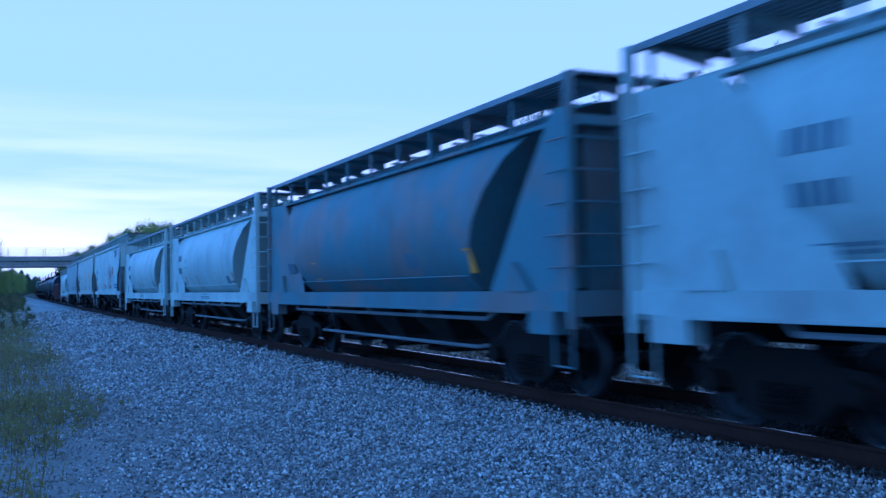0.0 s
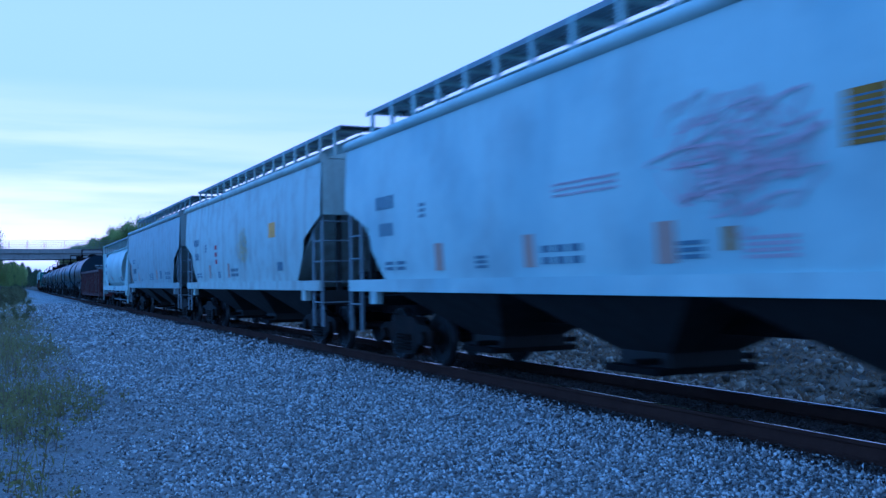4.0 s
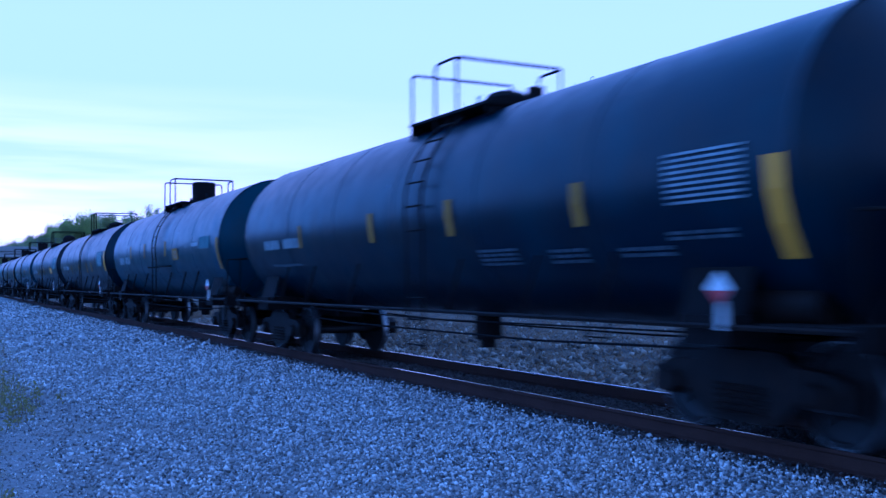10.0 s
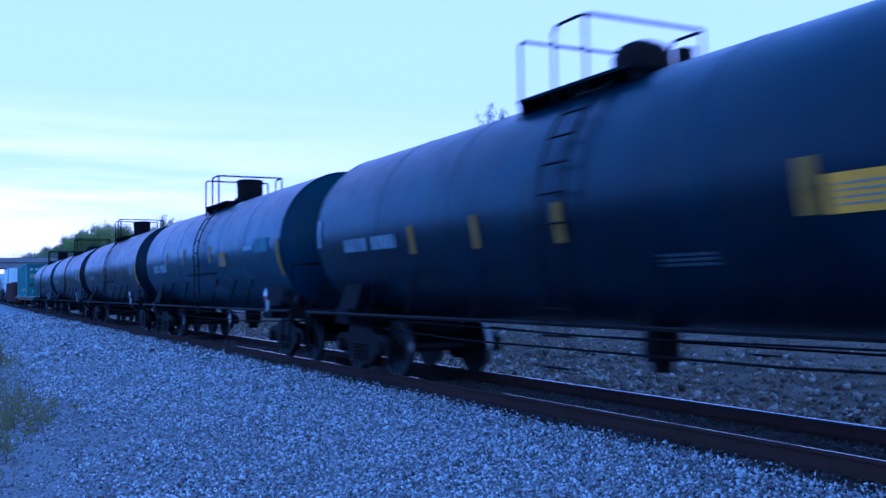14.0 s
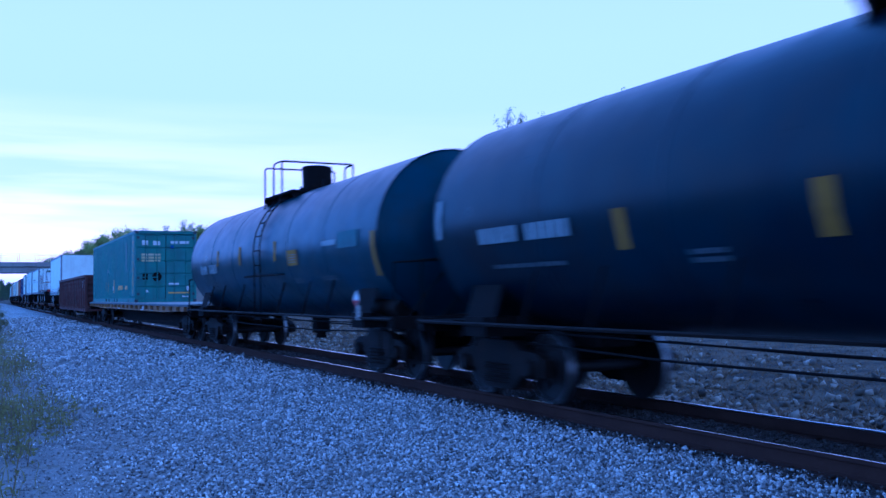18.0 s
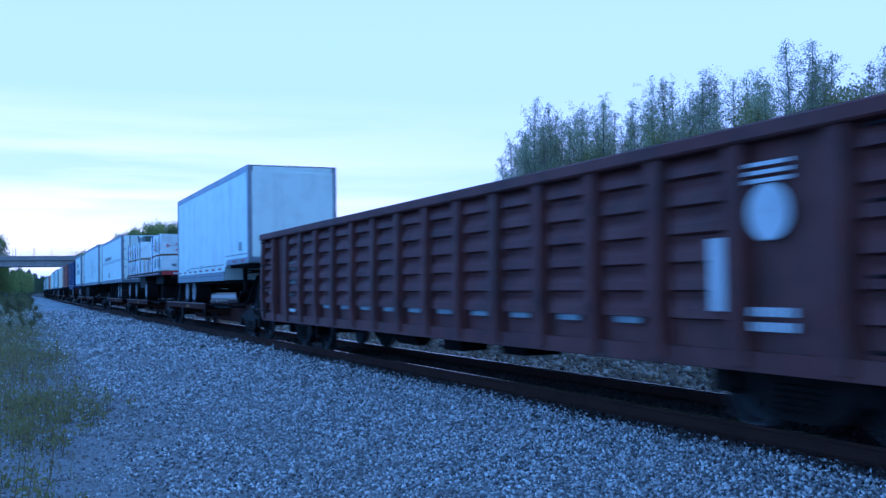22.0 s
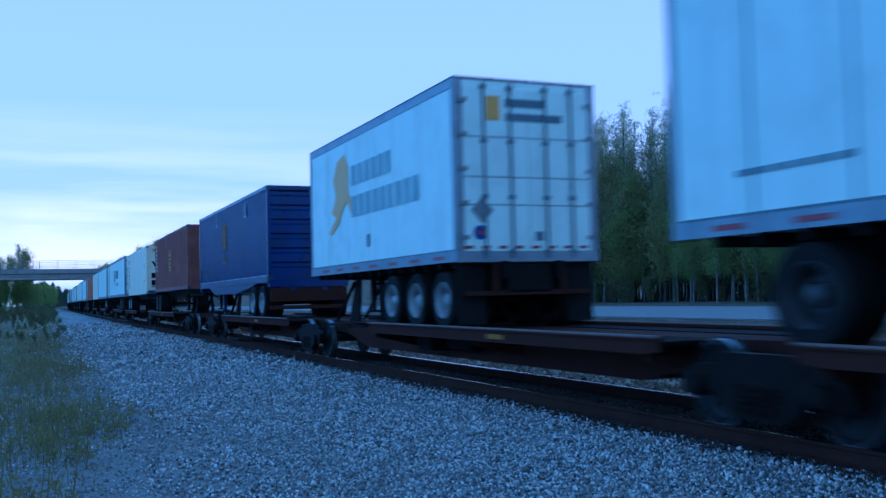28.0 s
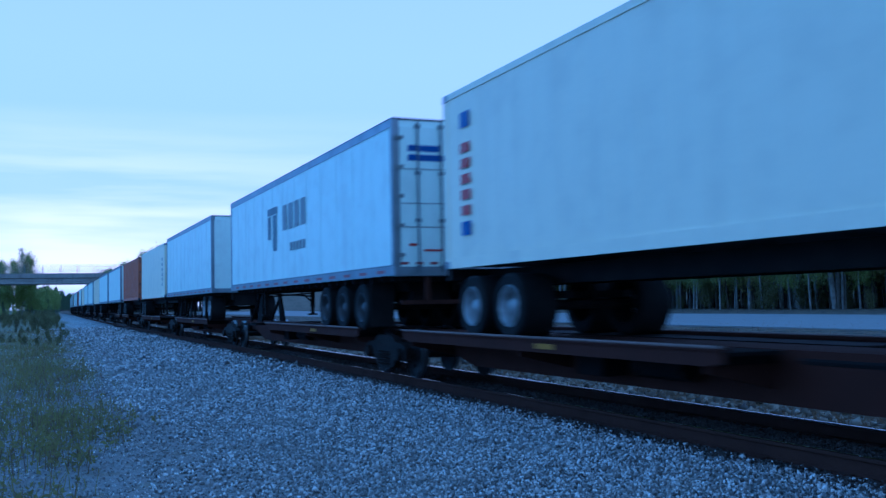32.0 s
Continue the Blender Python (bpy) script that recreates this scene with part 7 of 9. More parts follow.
flat_car(290.45, 14.1, "long flat car with grey plank deck and faded yellow sills")
green_box = container(288.85, 16.15, 1.215, 4.29, 2.59, GREEN_PAINT, "long green steel container with yellow and white markings",
          [(-7.80, -7.20, 1.5, 4.1, MARK_GREEN, 1, 1), (-7.66, -7.34, 1.6, 3.95, MARK_GOLD, 8, 1, 0.82), (-4.24, -2.63, 1.78, 1.98, MARK_GOLD, 1, 5), (-5.77, -5.05, 1.78, 1.95, MARK_GOLD, 1, 2), (-1.06, -0.81, 1.78, 1.99, W_, 1, 1), (-1.34, -1.14, 1.64, 2.28, MARK_GOLD, 1, 1), (-5.5, -5.4, 2.6, 3.85, ALUMINIUM, 1, 1), (7.2, 7.45, 1.6, 4.0, MARK_GREEN, 8, 1, 0.55), (1.0, 1.2, 2.70, 2.82, D_, 1, 1), (1.3, 1.45, 2.68, 2.85, D_, 1, 1), (0.93, 1.02, 1.7, 2.2, MARK_OCHRE, 1, 1), (1.88, 1.95, 1.8, 2.25, MARK_OCHRE, 1, 1), (-6.8, -6.62, 2.5, 2.62, D_, 1, 1)],
          posts=(-6.1, 6.1), end="doors", forks=((-2.48, -2.2), (-1.48, -1.17), (0.55, 0.9), (1.65, 2.06)),
          end_marks=[(-1.0, -0.75, 3.67, 3.87, W_), (-0.55, -0.25, 3.67, 3.85, W_), (0.2, 0.5, 3.74, 3.86, W_), (0.58, 0.98, 3.74, 3.86, W_), (0.2, 0.32, 3.54, 3.67, MARK_BLUE), (-0.98, -0.76, 2.18, 2.44, UNDERFRAME), (0.12, 0.55, 1.96, 2.04, W_), (0.85, 0.98, 1.7, 1.9, W_), (0.1, 1.0, 1.58, 1.64, MARK_GOLD), (0.7, 0.95, 1.42, 1.48, W_), (-0.85, -0.74, 1.64, 1.74, W_)] + [(-1.02 + 0.28 * i, -0.79 + 0.28 * i, 2.96 + 0.13 * j, 3.045 + 0.13 * j, MARK_STRAW) for i in range(3) for j in range(3)])
part("round_plate", revolve(B(), [(-8.053, 0.20), (-8.062, 0.20), (-8.062, 0.01)], "y", 24, (-0.38, 0, 2.31), caps=False), UNDERFRAME, green_box, "round black plate on the door")
louvred_gondola = gondola(316.85, 9.95, 0.72, 2.78, GONDOLA_BROWN, "long brown gondola car with louvred side panels", 17, True,
        [(-8.25, -7.72, 2.28, 2.50, W_, 3, 1, 0.5), (-8.25, -7.6, 0.98, 1.24, W_, 2, 6), (7.0, 7.6, 1.84, 2.04, FADED_PATCH, 1, 3), (6.95, 7.85, 1.52, 1.64, FADED_PATCH, 1, 5), (7.1, 7.9, 1.22, 1.30, FADED_PATCH, 1, 6), (7.0, 7.5, 0.88, 0.95, W_, 1, 1), (9.05, 9.4, 1.3, 1.44, MARK_FADED, 2, 1)] + [(-6.1 + 1.17 * k, -5.65 + 1.17 * k, 1.0, 1.08, MARK_FADED, 1, 1) for k in range(10)])
part("emblem_disc", revolve(B(), [(-1.485, 0.25), (-1.497, 0.25), (-1.497, 0.01)], "x", 28, (0, -7.98, 2.02), caps=False), MARK_WHITE, louvred_gondola, "worn white round emblem")
part("marker_board", box(B(), -1.56, -1.53, -7.46, -7.28, 1.15, 1.82), MARK_WHITE, louvred_gondola, "narrow upright white board")

JOINTS = [330.2, 345.4, 361.5, 378.2, 395.0, 411.4, 425.6]
DECKS = [(335.8, 344.5), (351.0, 359.8), (362.6, 371.4), (385.0, 394.2), (396.2, 405.8), (412.3, 421.8)]
for k in range(6):
    spine_car(JOINTS[k], JOINTS[k + 1], *DECKS[k], True, k == 5, (k == 0, k == 5))
JOINTS = [431.8, 446.9, 463.1, 479.6, 495.6, 511.2]
DECKS = [(434.5, 445.5), (452.6, 461.4), (464.0, 472.7), (483, 492), (498.5, 508.5)]
for k in range(5):
    spine_car(JOINTS[k], JOINTS[k + 1], *DECKS[k], True, k == 4, (k == 0, k == 4))

van_trailer(329.3, 12.3, 1.70, 4.92, "plain white drop-frame van trailer with a raised neck", [9.1, 10.55], drop=(2.16, 3.1), marks=[(-5.3, -4.9, 2.55, 2.8, D_, 4, 1), (-6.0, -3.0, 2.42, 2.44, D_, 1, 1), (1.55, 3.5, 2.18, 2.2, DARK_TRIM, 1, 1), (-2.7, 0.75, 2.18, 2.2, DARK_TRIM, 1, 1), (0.9, 1.4, 2.14, 2.26, MARK_GREY, 2, 3), (3.6, 4.1, 2.12, 2.16, MARK_GREY, 1, 1)])
van_trailer(363.0, 13.3, 1.95, 4.80, "white van trailer with a horizontal band and rust stains", [0.9, 2.3], doors=True, marks=[(-0.3, 4.6, 3.48, 3.70, GALVANISED, 1, 12), (-6.5, 6.5, 3.34, 3.365, D_, 1, 1), (-6.5, 6.5, 3.24, 3.265, D_, 1, 1), (0.9, 1.9, 2.3, 2.6, GALVANISED, 1, 2)], end_marks=[(-0.9, -0.1, 2.6, 2.64, D_), (-0.9, -0.1, 2.9, 2.94, D_)])
van_trailer(380.0, 15.9, 1.95, 4.98, "long white van trailer with three dark-wheeled axles", [11.4, 12.75, 14.1], seam=MARK_GREY, rim="dark_rim", marks=[(-2.0, -1.3, 2.55, 3.9, GALVANISED, 6, 1), (5.5, 7.0, 2.5, 2.56, D_, 1, 6), (-4.6, -4.2, 3.0, 3.5, D_, 2, 1)])
LOGO_A = [(0, 0.2), (0.25, 0.55), (0.1, 0.9), (0.35, 1.25), (0.75, 1.35), (0.95, 1.1), (0.95, 0.55), (1.15, 0.3), (1.3, 0.0), (1.15, 0.05), (0.9, 0.35), (0.65, 0.25), (0.4, -0.05), (-0.05, -0.25), (-0.2, -0.2), (0.25, 0.1)]
gold_trailer = van_trailer(401.45, 8.53, 1.97, 4.93, "short white van trailer with gold shape and dark lettering", [0.75, 1.98, 3.2], doors=True, marks=[(-1.3, 1.2, 3.78, 4.20, MARK_GREY, 1, 6), (-2.7, 1.2, 3.12, 3.56, MARK_GREY, 1, 9), (-0.05, 0.12, 2.45, 2.7, D_, 1, 1)],
            end_marks=[(-0.75, -0.5, 4.25, 4.65, MARK_GOLD), (-0.4, 0.35, 4.48, 4.62, D_), (-0.4, 0.65, 4.25, 4.38, D_), (-0.95, -0.78, 2.40, 2.46, R_), (0.1, 0.25, 2.3, 2.45, D_)], logo=[(LOGO_A, 2.5, 3.1, 1.25, 1.05, MARK_PALE)])
part("diamond_placard", plate(B(), [(-0.86, -4.306, 2.58), (-0.66, -4.306, 2.79), (-0.86, -4.306, 3.0), (-1.06, -4.306, 2.79)], (0, -0.006, 0)), GALVANISED, gold_trailer, "grey diamond placard holder")
part("round_decal", revolve(B(), [(-4.296, 0.12), (-4.303, 0.12), (-4.303, 0.01)], "y", 20, (-0.9, 0, 2.43), caps=False), MARK_BLUE, gold_trailer, "small dark round decal")
container(415.0, 12.19, 2.0, 4.76, 2.44, BLUE_PAINT, "weathered blue steel container with a yellow emblem", [(0.38, 0.92, 3.25, 4.15, MARK_OCHRE, 4, 1, 0.85), (0.42, 0.88, 2.75, 3.02, MARK_OCHRE, 2, 1), (-3.2, -2.85, 4.12, 4.5, D_, 1, 1), (2.02, 2.2, 4.2, 4.5, D_, 1, 1), (-6.0, 6.0, 2.13, 2.15, W_, 1, 9), (-3.24, -2.81, 4.08, 4.12, W_, 1, 1), (2.0, 2.22, 4.16, 4.2, W_, 1, 1)], end="ribbed")
chassis_for(415.0, 12.19, 2.0, [0.75, 2.05], "blue road chassis with deep side skirts", colour=BLUE_PAINT, skirt=[(4.3, 1.99), (2.8, 1.68), (-1.2, 1.66), (-3.2, 1.80), (-4.9, 1.99)])
brown_box = container(430.6, 12.19, 2.01, 4.84, 2.44, BROWN_PAINT, "brown corrugated shipping container with a yellow round emblem", [(-0.55, 0.15, 3.12, 3.22, MARK_EMBLEM, 1, 1), (-0.68, 0.28, 3.30, 3.42, MARK_EMBLEM, 1, 3), (-0.68, 0.28, 3.50, 3.62, MARK_EMBLEM, 1, 2), (-0.55, 0.15, 3.70, 3.82, MARK_EMBLEM, 1, 1), (5.12, 5.45, 3.1, 4.6, W_, 7, 1)], end="pressed")
part("emblem_ring", revolve(B(), [(-1.222, 0.56), (-1.229, 0.56), (-1.229, 0.47), (-1.222, 0.47)], "x", 32, (0, -0.2, 3.47), caps=False), MARK_EMBLEM, brown_box, "faded gold round emblem")
chassis_for(430.6, 12.19, 2.01, [9.9, 11.2], "dark skeletal road chassis with dark wheels", rim="dark_rim")
container(447.4, 12.19, 1.975, 4.85, 2.44, REEFER_WHITE, "white refrigerated container with a cooling unit", [(5.08, 5.42, 2.48, 2.70, MARK_BLUE, 1, 1), (5.08, 5.42, 2.80, 4.05, R_, 5, 1), (5.08, 5.42, 4.2, 4.45, MARK_BLUE, 1, 1), (-5.0, -4.75, 3.6, 3.75, D_, 1, 1), (-5.1, -4.9, 2.7, 2.85, Y_, 1, 1), (-5.1, -4.9, 4.3, 4.45, Y_, 1, 1)], end="reefer", pitch=0.6, name="refrigerated_container",
          end_marks=[(-0.85, -0.7, 4.5, 4.68, MARK_GOLD), (-0.55, -0.3, 4.45, 4.52, R_), (-0.55, -0.3, 4.58, 4.65, R_), (-0.6, -0.4, 4.15, 4.3, MARK_GOLD), (-0.35, 0.6, 4.2, 4.27, D_), (-0.75, -0.2, 2.02, 2.1, W_), (0.35, 0.9, 2.02, 2.1, W_)])
chassis_for(447.4, 12.19, 1.975, [9.9, 11.15], "dark skeletal road chassis with pale wheels")
van_trailer(461.85, 16.15, 1.95, 4.92, "long white van trailer with dark block lettering", [2.15, 3.5, 4.85], doors=True, rim="dark_rim", marks=[(-1.75, 0.8, 3.45, 4.12, GALVANISED, 1, 4), (-1.7, -0.1, 2.86, 3.08, GALVANISED, 1, 5), (1.35, 1.75, 2.95, 3.95, D_, 1, 1), (2.05, 2.4, 3.3, 3.95, D_, 1, 1), (1.25, 2.42, 3.98, 4.18, D_, 1, 1)],
            end_marks=[(-1.0, -0.35, 4.3, 4.42, MARK_BLUE), (-1.0, -0.2, 4.12, 4.24, MARK_BLUE), (-1.0, -0.85, 2.5, 2.55, R_), (-0.7, -0.3, 2.4, 2.44, R_)])
van_trailer(482.0, 13.6, 1.95, 4.90, "plain white van trailer, its lower side scuffed", [0.9, 2.25], doors=False)
container(497.3, 12.19, 1.98, 4.84, 2.44, REEFER_WHITE, "white refrigerated container on a road chassis", [(-5.2, -4.9, 2.6, 4.2, D_, 6, 1)], end="reefer", pitch=0.6, name="refrigerated_container")
chassis_for(497.3, 12.19, 1.98, [9.9, 11.15], "dark skeletal road chassis with dark wheels", rim="dark_rim")


STROKES = {"1": [[(0.2, 1.0), (0.3, 0.0)]], "2": [[(0.05, 0.75), (0.3, 1.0), (0.75, 0.9), (0.8, 0.6), (0.4, 0.25), (0.05, 0.05), (0.5, 0.1), (0.95, 0.0)]],
           "5": [[(0.9, 0.98), (0.2, 1.0), (0.12, 0.55), (0.5, 0.62), (0.9, 0.4), (0.75, 0.08), (0.3, 0.0), (0.02, 0.12)]], "<": [[(1.6, 0.5), (0.1, 0.45)], [(0.7, 0.95), (0.05, 0.45), (0.7, 0.0)]]}
SPRAY_RED = material("red_sprayed_paint", (0.50, 0.12, 0.14), 0.6, dirt=(0.6, 0.4, 0.42), dirt_amount=0.4, scale=4.0)


def lumber_trailer(u0, length):
    """A flat trailer; its loads are things of their own."""
    u, h = u0 + length / 2, length / 2
    tr = thing("flatbed_trailer", "dark flatbed trailer with a red front beam", "trailer", "trailers on the train")
    part("deck", box(B(), -1.29, 1.29, -h, h, 2.14, 2.25, 0.01), CHASSIS, tr)
    for s in (-1, 1):
        bm = B()
        box(bm, min(s * 1.29, s * 1.31), max(s * 1.29, s * 1.31), -h, h, 2.10, 2.26)
        part("side_rail", bm, CHASSIS, tr)
        row_of("white_tape", box(B(), min(s * 1.311, s * 1.315), max(s * 1.311, s * 1.315), 0, 0.4, 2.15, 2.21), MARK_WHITE, tr, [(0, -h + 1.15 + k * 1.1, 0) for k in range(11)], "white reflective tape")
        row_of("marker_tape", box(B(), min(s * 1.311, s * 1.315), max(s * 1.311, s * 1.315), 0, 0.4, 2.15, 2.21), TAPE_RED, tr, [(0, -h + 0.6 + k * 1.1, 0) for k in range(12)], "red reflective tape")
        bm = B()
        plate(bm, [(s * 0.5, -h, 2.14), (s * 0.5, h, 2.14), (s * 0.5, h, 1.84), (s * 0.5, -h + 4.2, 1.74), (s * 0.5, -h + 2.2, 1.98), (s * 0.5, -h, 2.0)], (s * 0.08, 0, 0))
        part("frame_rail", bm, CHASSIS, tr)
    bm = B()
    box(bm, -1.30, 1.30, -h - 0.06, -h, 2.09, 2.26, 0.01)
    beam = part("front_beam", bm, MARK_RED, tr, "red painted front beam")
    row_of("beam_reflector", box(B(), -0.12, 0.12, -h - 0.066, -h - 0.06, 2.12, 2.20), MARK_WHITE, beam, [(x, 0, 0) for x in (-0.7, 0.0, 0.7)])
    part("suspension_box", box(B(), -0.62, 0.62, 351.0 - u, 359.7 - u, 1.0, 2.12, 0.02), CHASSIS, tr)
    part("tool_box", box(B(), -1.15, -0.75, 353.1 - u, 355.0 - u, 1.55, 2.12, 0.02), CHASSIS, tr)
    part("front_subframe", box(B(), -0.9, 0.9, -h + 2.3, 350.9 - u, 1.72, 2.13, 0.02), CHASSIS, tr)
    add_axles(tr, [351.95 - u, 356.0 - u, 359.1 - u], 1.415)
    landing_gear(tr, -h + 3.2, 1.15, 2.1)
    on_train(tr, u)
    rng = random.Random(4)

    def bundle(x0, x1, y0, y1, z0, z1, mat, label, marks=(), straps=2, sprayed=()):
        b = thing("lumber_bundle", label, "lumber bundle", "wrapped lumber on the trailer")
        bm = B()
        n, m = 8, 3
        # slack wrap: a box whose faces sag and pucker a little
        def vert(x, y, z):
            return Vector((x, y, z)) + 0.018 * Vector((rng.uniform(-1, 1), rng.uniform(-1, 1), rng.uniform(-1, 0.6)))
        ring = lambda y: [vert(x0, y, z0), vert((x0 + x1) / 2, y, z0), vert(x1, y, z0), vert(x1, y, (z0 + z1) / 2), vert(x1, y, z1), vert((x0 + x1) / 2, y, z1), vert(x0, y, z1), vert(x0, y, (z0 + z1) / 2)]
        loft(bm, [ring(y0 + (y1 - y0) * k / n) for k in range(n + 1)])
        part("wrap", bm, mat, b)
        for k in range(straps):
            part("strap", box(B(), x0 - 0.024, x1 + 0.024, -0.022, 0.022, z0, z1 + 0.022), (DARK_TRIM, MARK_STRAW, MARK_BLUE)[k % 3], b, at=(0, y0 + (k + 0.5) * (y1 - y0) / straps, 0))
        row_of("dunnage", box(B(), x0, x1, -0.045, 0.045, z0 - 0.06, z0 + 0.01), PLYWOOD, b, [(0, yy, 0) for yy in (y0 + 0.35, (y0 + y1) / 2, y1 - 0.35)])
        for kind, a0, a1, za, zb, mat2, rows, cols in marks:
            for i in range(rows):
                for j in range(cols):
                    bm = B()
                    c, d = a0 + (a1 - a0) * j / cols, a0 + (a1 - a0) * (j + 0.7) / cols
                    e, f = za + (zb - za) * i / rows, za + (zb - za) * (i + (0.6 if rows > 1 else 1)) / rows
                    if kind == "stamp":
                        revolve(bm, [(x0 - 0.022, 0.15), (x0 - 0.028, 0.15), (x0 - 0.028, 0.045), (x0 - 0.022, 0.045)], "x", 14, (0, (c + d) / 2, (e + f) / 2), caps=False)
                    elif kind == "side":
                        box(bm, x0 - 0.03, x0 - 0.022, c, d, e, f)
                    else:
                        box(bm, c, d, y0 - 0.03, y0 - 0.022, e, f)
                    part("stencil_mark", bm, mat2, b)
        for text, ax, az, size in sprayed:
            for glyph in text:
                for path in STROKES[glyph]:
                    pts = [(ax + size * 0.6 * px, y0 - 0.028, az + size * pz) for px, pz in path]
                    part("sprayed_figure", tube(B(), pts, 0.018, 5), SPRAY_RED, b)
                ax += size * (0.42 if glyph == "1" else 0.78)
        on_train(b, u)

    def stamps(a, b, z, mat):
        out, y = [], a + 0.45
        while y < b - 0.2:
            c = z + rng.uniform(-0.07, 0.07)
            out.append(("stamp", y, y + 0.30, c - 0.15, c + 0.15, mat, 1, 1))
            y += rng.uniform(0.85, 1.3)
        return out

    wrapped, upper = "white wrapped lumber bundle with sprayed marks", "white wrapped lumber bundle on the upper tier"
    for side in (0, 1):
        x0, x1 = (-1.24, -0.02) if side == 0 else (0.02, 1.24)
        low = [("side", -6.1, -5.1, 2.45, 2.85, GALVANISED, 6, 2), ("side", -4.75, -4.0, 2.45, 2.85, GALVANISED, 6, 1), ("side", -3.7, -3.15, 2.45, 2.85, GALVANISED, 6, 1), ("front", x0 + 0.45, x0 + 0.75, 2.5, 2.62, D_, 2, 1)] if side == 0 else []
        bundle(x0, x1, -6.35, -2.85, 2.31, 2.97, LUMBER_WRAP, wrapped, low, 3, (("125", x0 + 0.28, 2.44, 0.42),) if side else ())
        if side == 0:
            bundle(x0, x1, -6.35, -2.85, 3.05, 3.95, LUMBER_WRAP, upper, [("side", -6.2, -5.5, 3.25, 3.6, MARK_PINK, 2, 2), ("side", -5.3, -4.9, 3.15, 3.7, MARK_GREY, 3, 2), ("side", -4.7, -4.0, 3.25, 3.6, MARK_PINK, 2, 3), ("side", -3.7, -3.2, 3.15, 3.7, MARK_GREY, 3, 2)], 3, ((("<", x0 + 0.22, 3.32, 0.2), ("25", x0 + 0.62, 3.18, 0.34))))
        else:
            bundle(x0, x1, -6.35, -2.85, 3.05, 4.0, PLYWOOD, "bare plywood bundle, unwrapped at its end", (), 3)
        for a, b in ((0.8, 3.85), (3.95, 7.02)):
            near = side == 0
            bundle(x0, x1, a, b, 2.31, 3.02, LUMBER_WRAP, wrapped, stamps(a, b, 2.62, MARK_PINK) if near else (), 3)
            bundle(x0, x1, a, b, 3.10, 3.94, LUMBER_WRAP, upper, stamps(a, b, 3.5, MARK_PINK) if near else (), 3)

    bundle(-0.66, 0.62, 4.0, 7.0, 4.01, 4.40, LUMBER_WRAP_GREEN, "dark green wrapped lumber bundle lying on top", (), 3)
    # the lower middle: a torn tan bundle on the near side, white ones beyond it
    bundle(-1.24, -0.02, -2.75, 0.45, 2.31, 2.86, TORN_WRAP, "torn tan-stained lumber bundle in a loose wrap", (), 2)
    bundle(0.02, 1.24, -2.75, 0.70, 2.31, 3.02, LUMBER_WRAP, wrapped, (), 3)
    # a loose sheet of wrap hanging from the bundles' end
    sheet_thing = thing("loose_wrap_sheet", "loose white wrap sheet hanging slanted from the lumber", "plastic sheet")
    bm = B()
    cols = 9
    rows = []
    for f in np.linspace(0, 1, 6):
        rows.append([bm.verts.new((-1.265 - 0.03 * math.sin(1.9 * k + 3 * f) * f, 0.85 - (0.25 + 1.0 * f) * k / (cols - 1), 3.02 - 0.05 * k / cols - f * (0.68 + 0.02 * math.sin(3 * k)))) for k in range(cols)])
    for r0, r1 in zip(rows, rows[1:]):
        for k in range(cols - 1):
            bm.faces.new((r0[k], r0[k + 1], r1[k + 1], r1[k]))
    bmesh.ops.solidify(bm, geom=bm.faces[:], thickness=0.004)
    part("sheet", bm, LUMBER_WRAP, sheet_thing, smooth=60)
    on_train(sheet_thing, u)


lumber_trailer(346.2, 13.7)

# the tail of the train, far off under the bridge
FAR = [("o", 511.9, 12.19), ("w", 526.2, 14.6), ("w", 542.5, 14.6), ("r", 558.8, 12.19), ("w", 573.0, 14.6), ("w", 589.0, 13.7), ("r", 604.2, 12.19), ("w", 618.5, 14.6), ("b", 634.8, 12.19), ("w", 648.8, 14.6), ("w", 665.0, 14.6), ("r", 681.0, 12.19),
       ("w", 695.2, 14.6), ("w", 711.2, 14.6), ("u", 727.2, 12.19), ("r", 741.4, 12.19), ("w", 755.5, 14.6), ("w", 771.5, 14.6), ("r", 787.6, 12.19), ("w", 801.8, 14.6), ("w", 817.8, 14.6), ("r", 833.8, 12.19)]
for k, (kind, a, length) in enumerate(FAR):
    b = FAR[k + 1][1] if k + 1 < len(FAR) else a + length + 2
    if kind == "w":
        van_trailer(a, length, 1.95, 4.86, "white van trailer on the train's tail", [0.9, 2.3] if k % 2 else [length - 2.4, length - 1.0], rim="dark_rim")
    else:
        paint, text, end = {"o": (ORANGE_PAINT, "orange-brown shipping container on a chassis", "doors"), "r": (REEFER_WHITE, "white shipping container on a chassis", "doors"), "b": (BROWN_PAINT, "brown shipping container on a chassis", "pressed"), "u": (BLUE_PAINT, "dark blue shipping container on a chassis", "doors")}[kind]
        container(a, length, 1.98, 4.82, 2.44, paint, text, end=end)
        chassis_for(a, length, 1.98, [length - 2.4, length - 1.1], "dark skeletal road chassis on the train's tail", rim="dark_rim")
    ja, jb = a - 0.9, b - 0.9
    mid = a + 2.0 if (kind == "w" and k % 2) else b - 4.5
    spine_car(ja, jb, max(ja + 1.2, mid - 3.5), min(jb - 1.2, mid + 3.5), True, k == len(FAR) - 1, (False, False))

# ---------------------------------------------------------------- road, bridge and embankment
def sheet(name, pts, z, mat, label, category, thick=0.06):
    bm = B()
    plate(bm, [(x, y, z) for x, y in pts], (0, 0, -thick))
    ob = new(name, mesh_of(name, bm, mat))
    return tagged(ob, label, category, kind="structure")


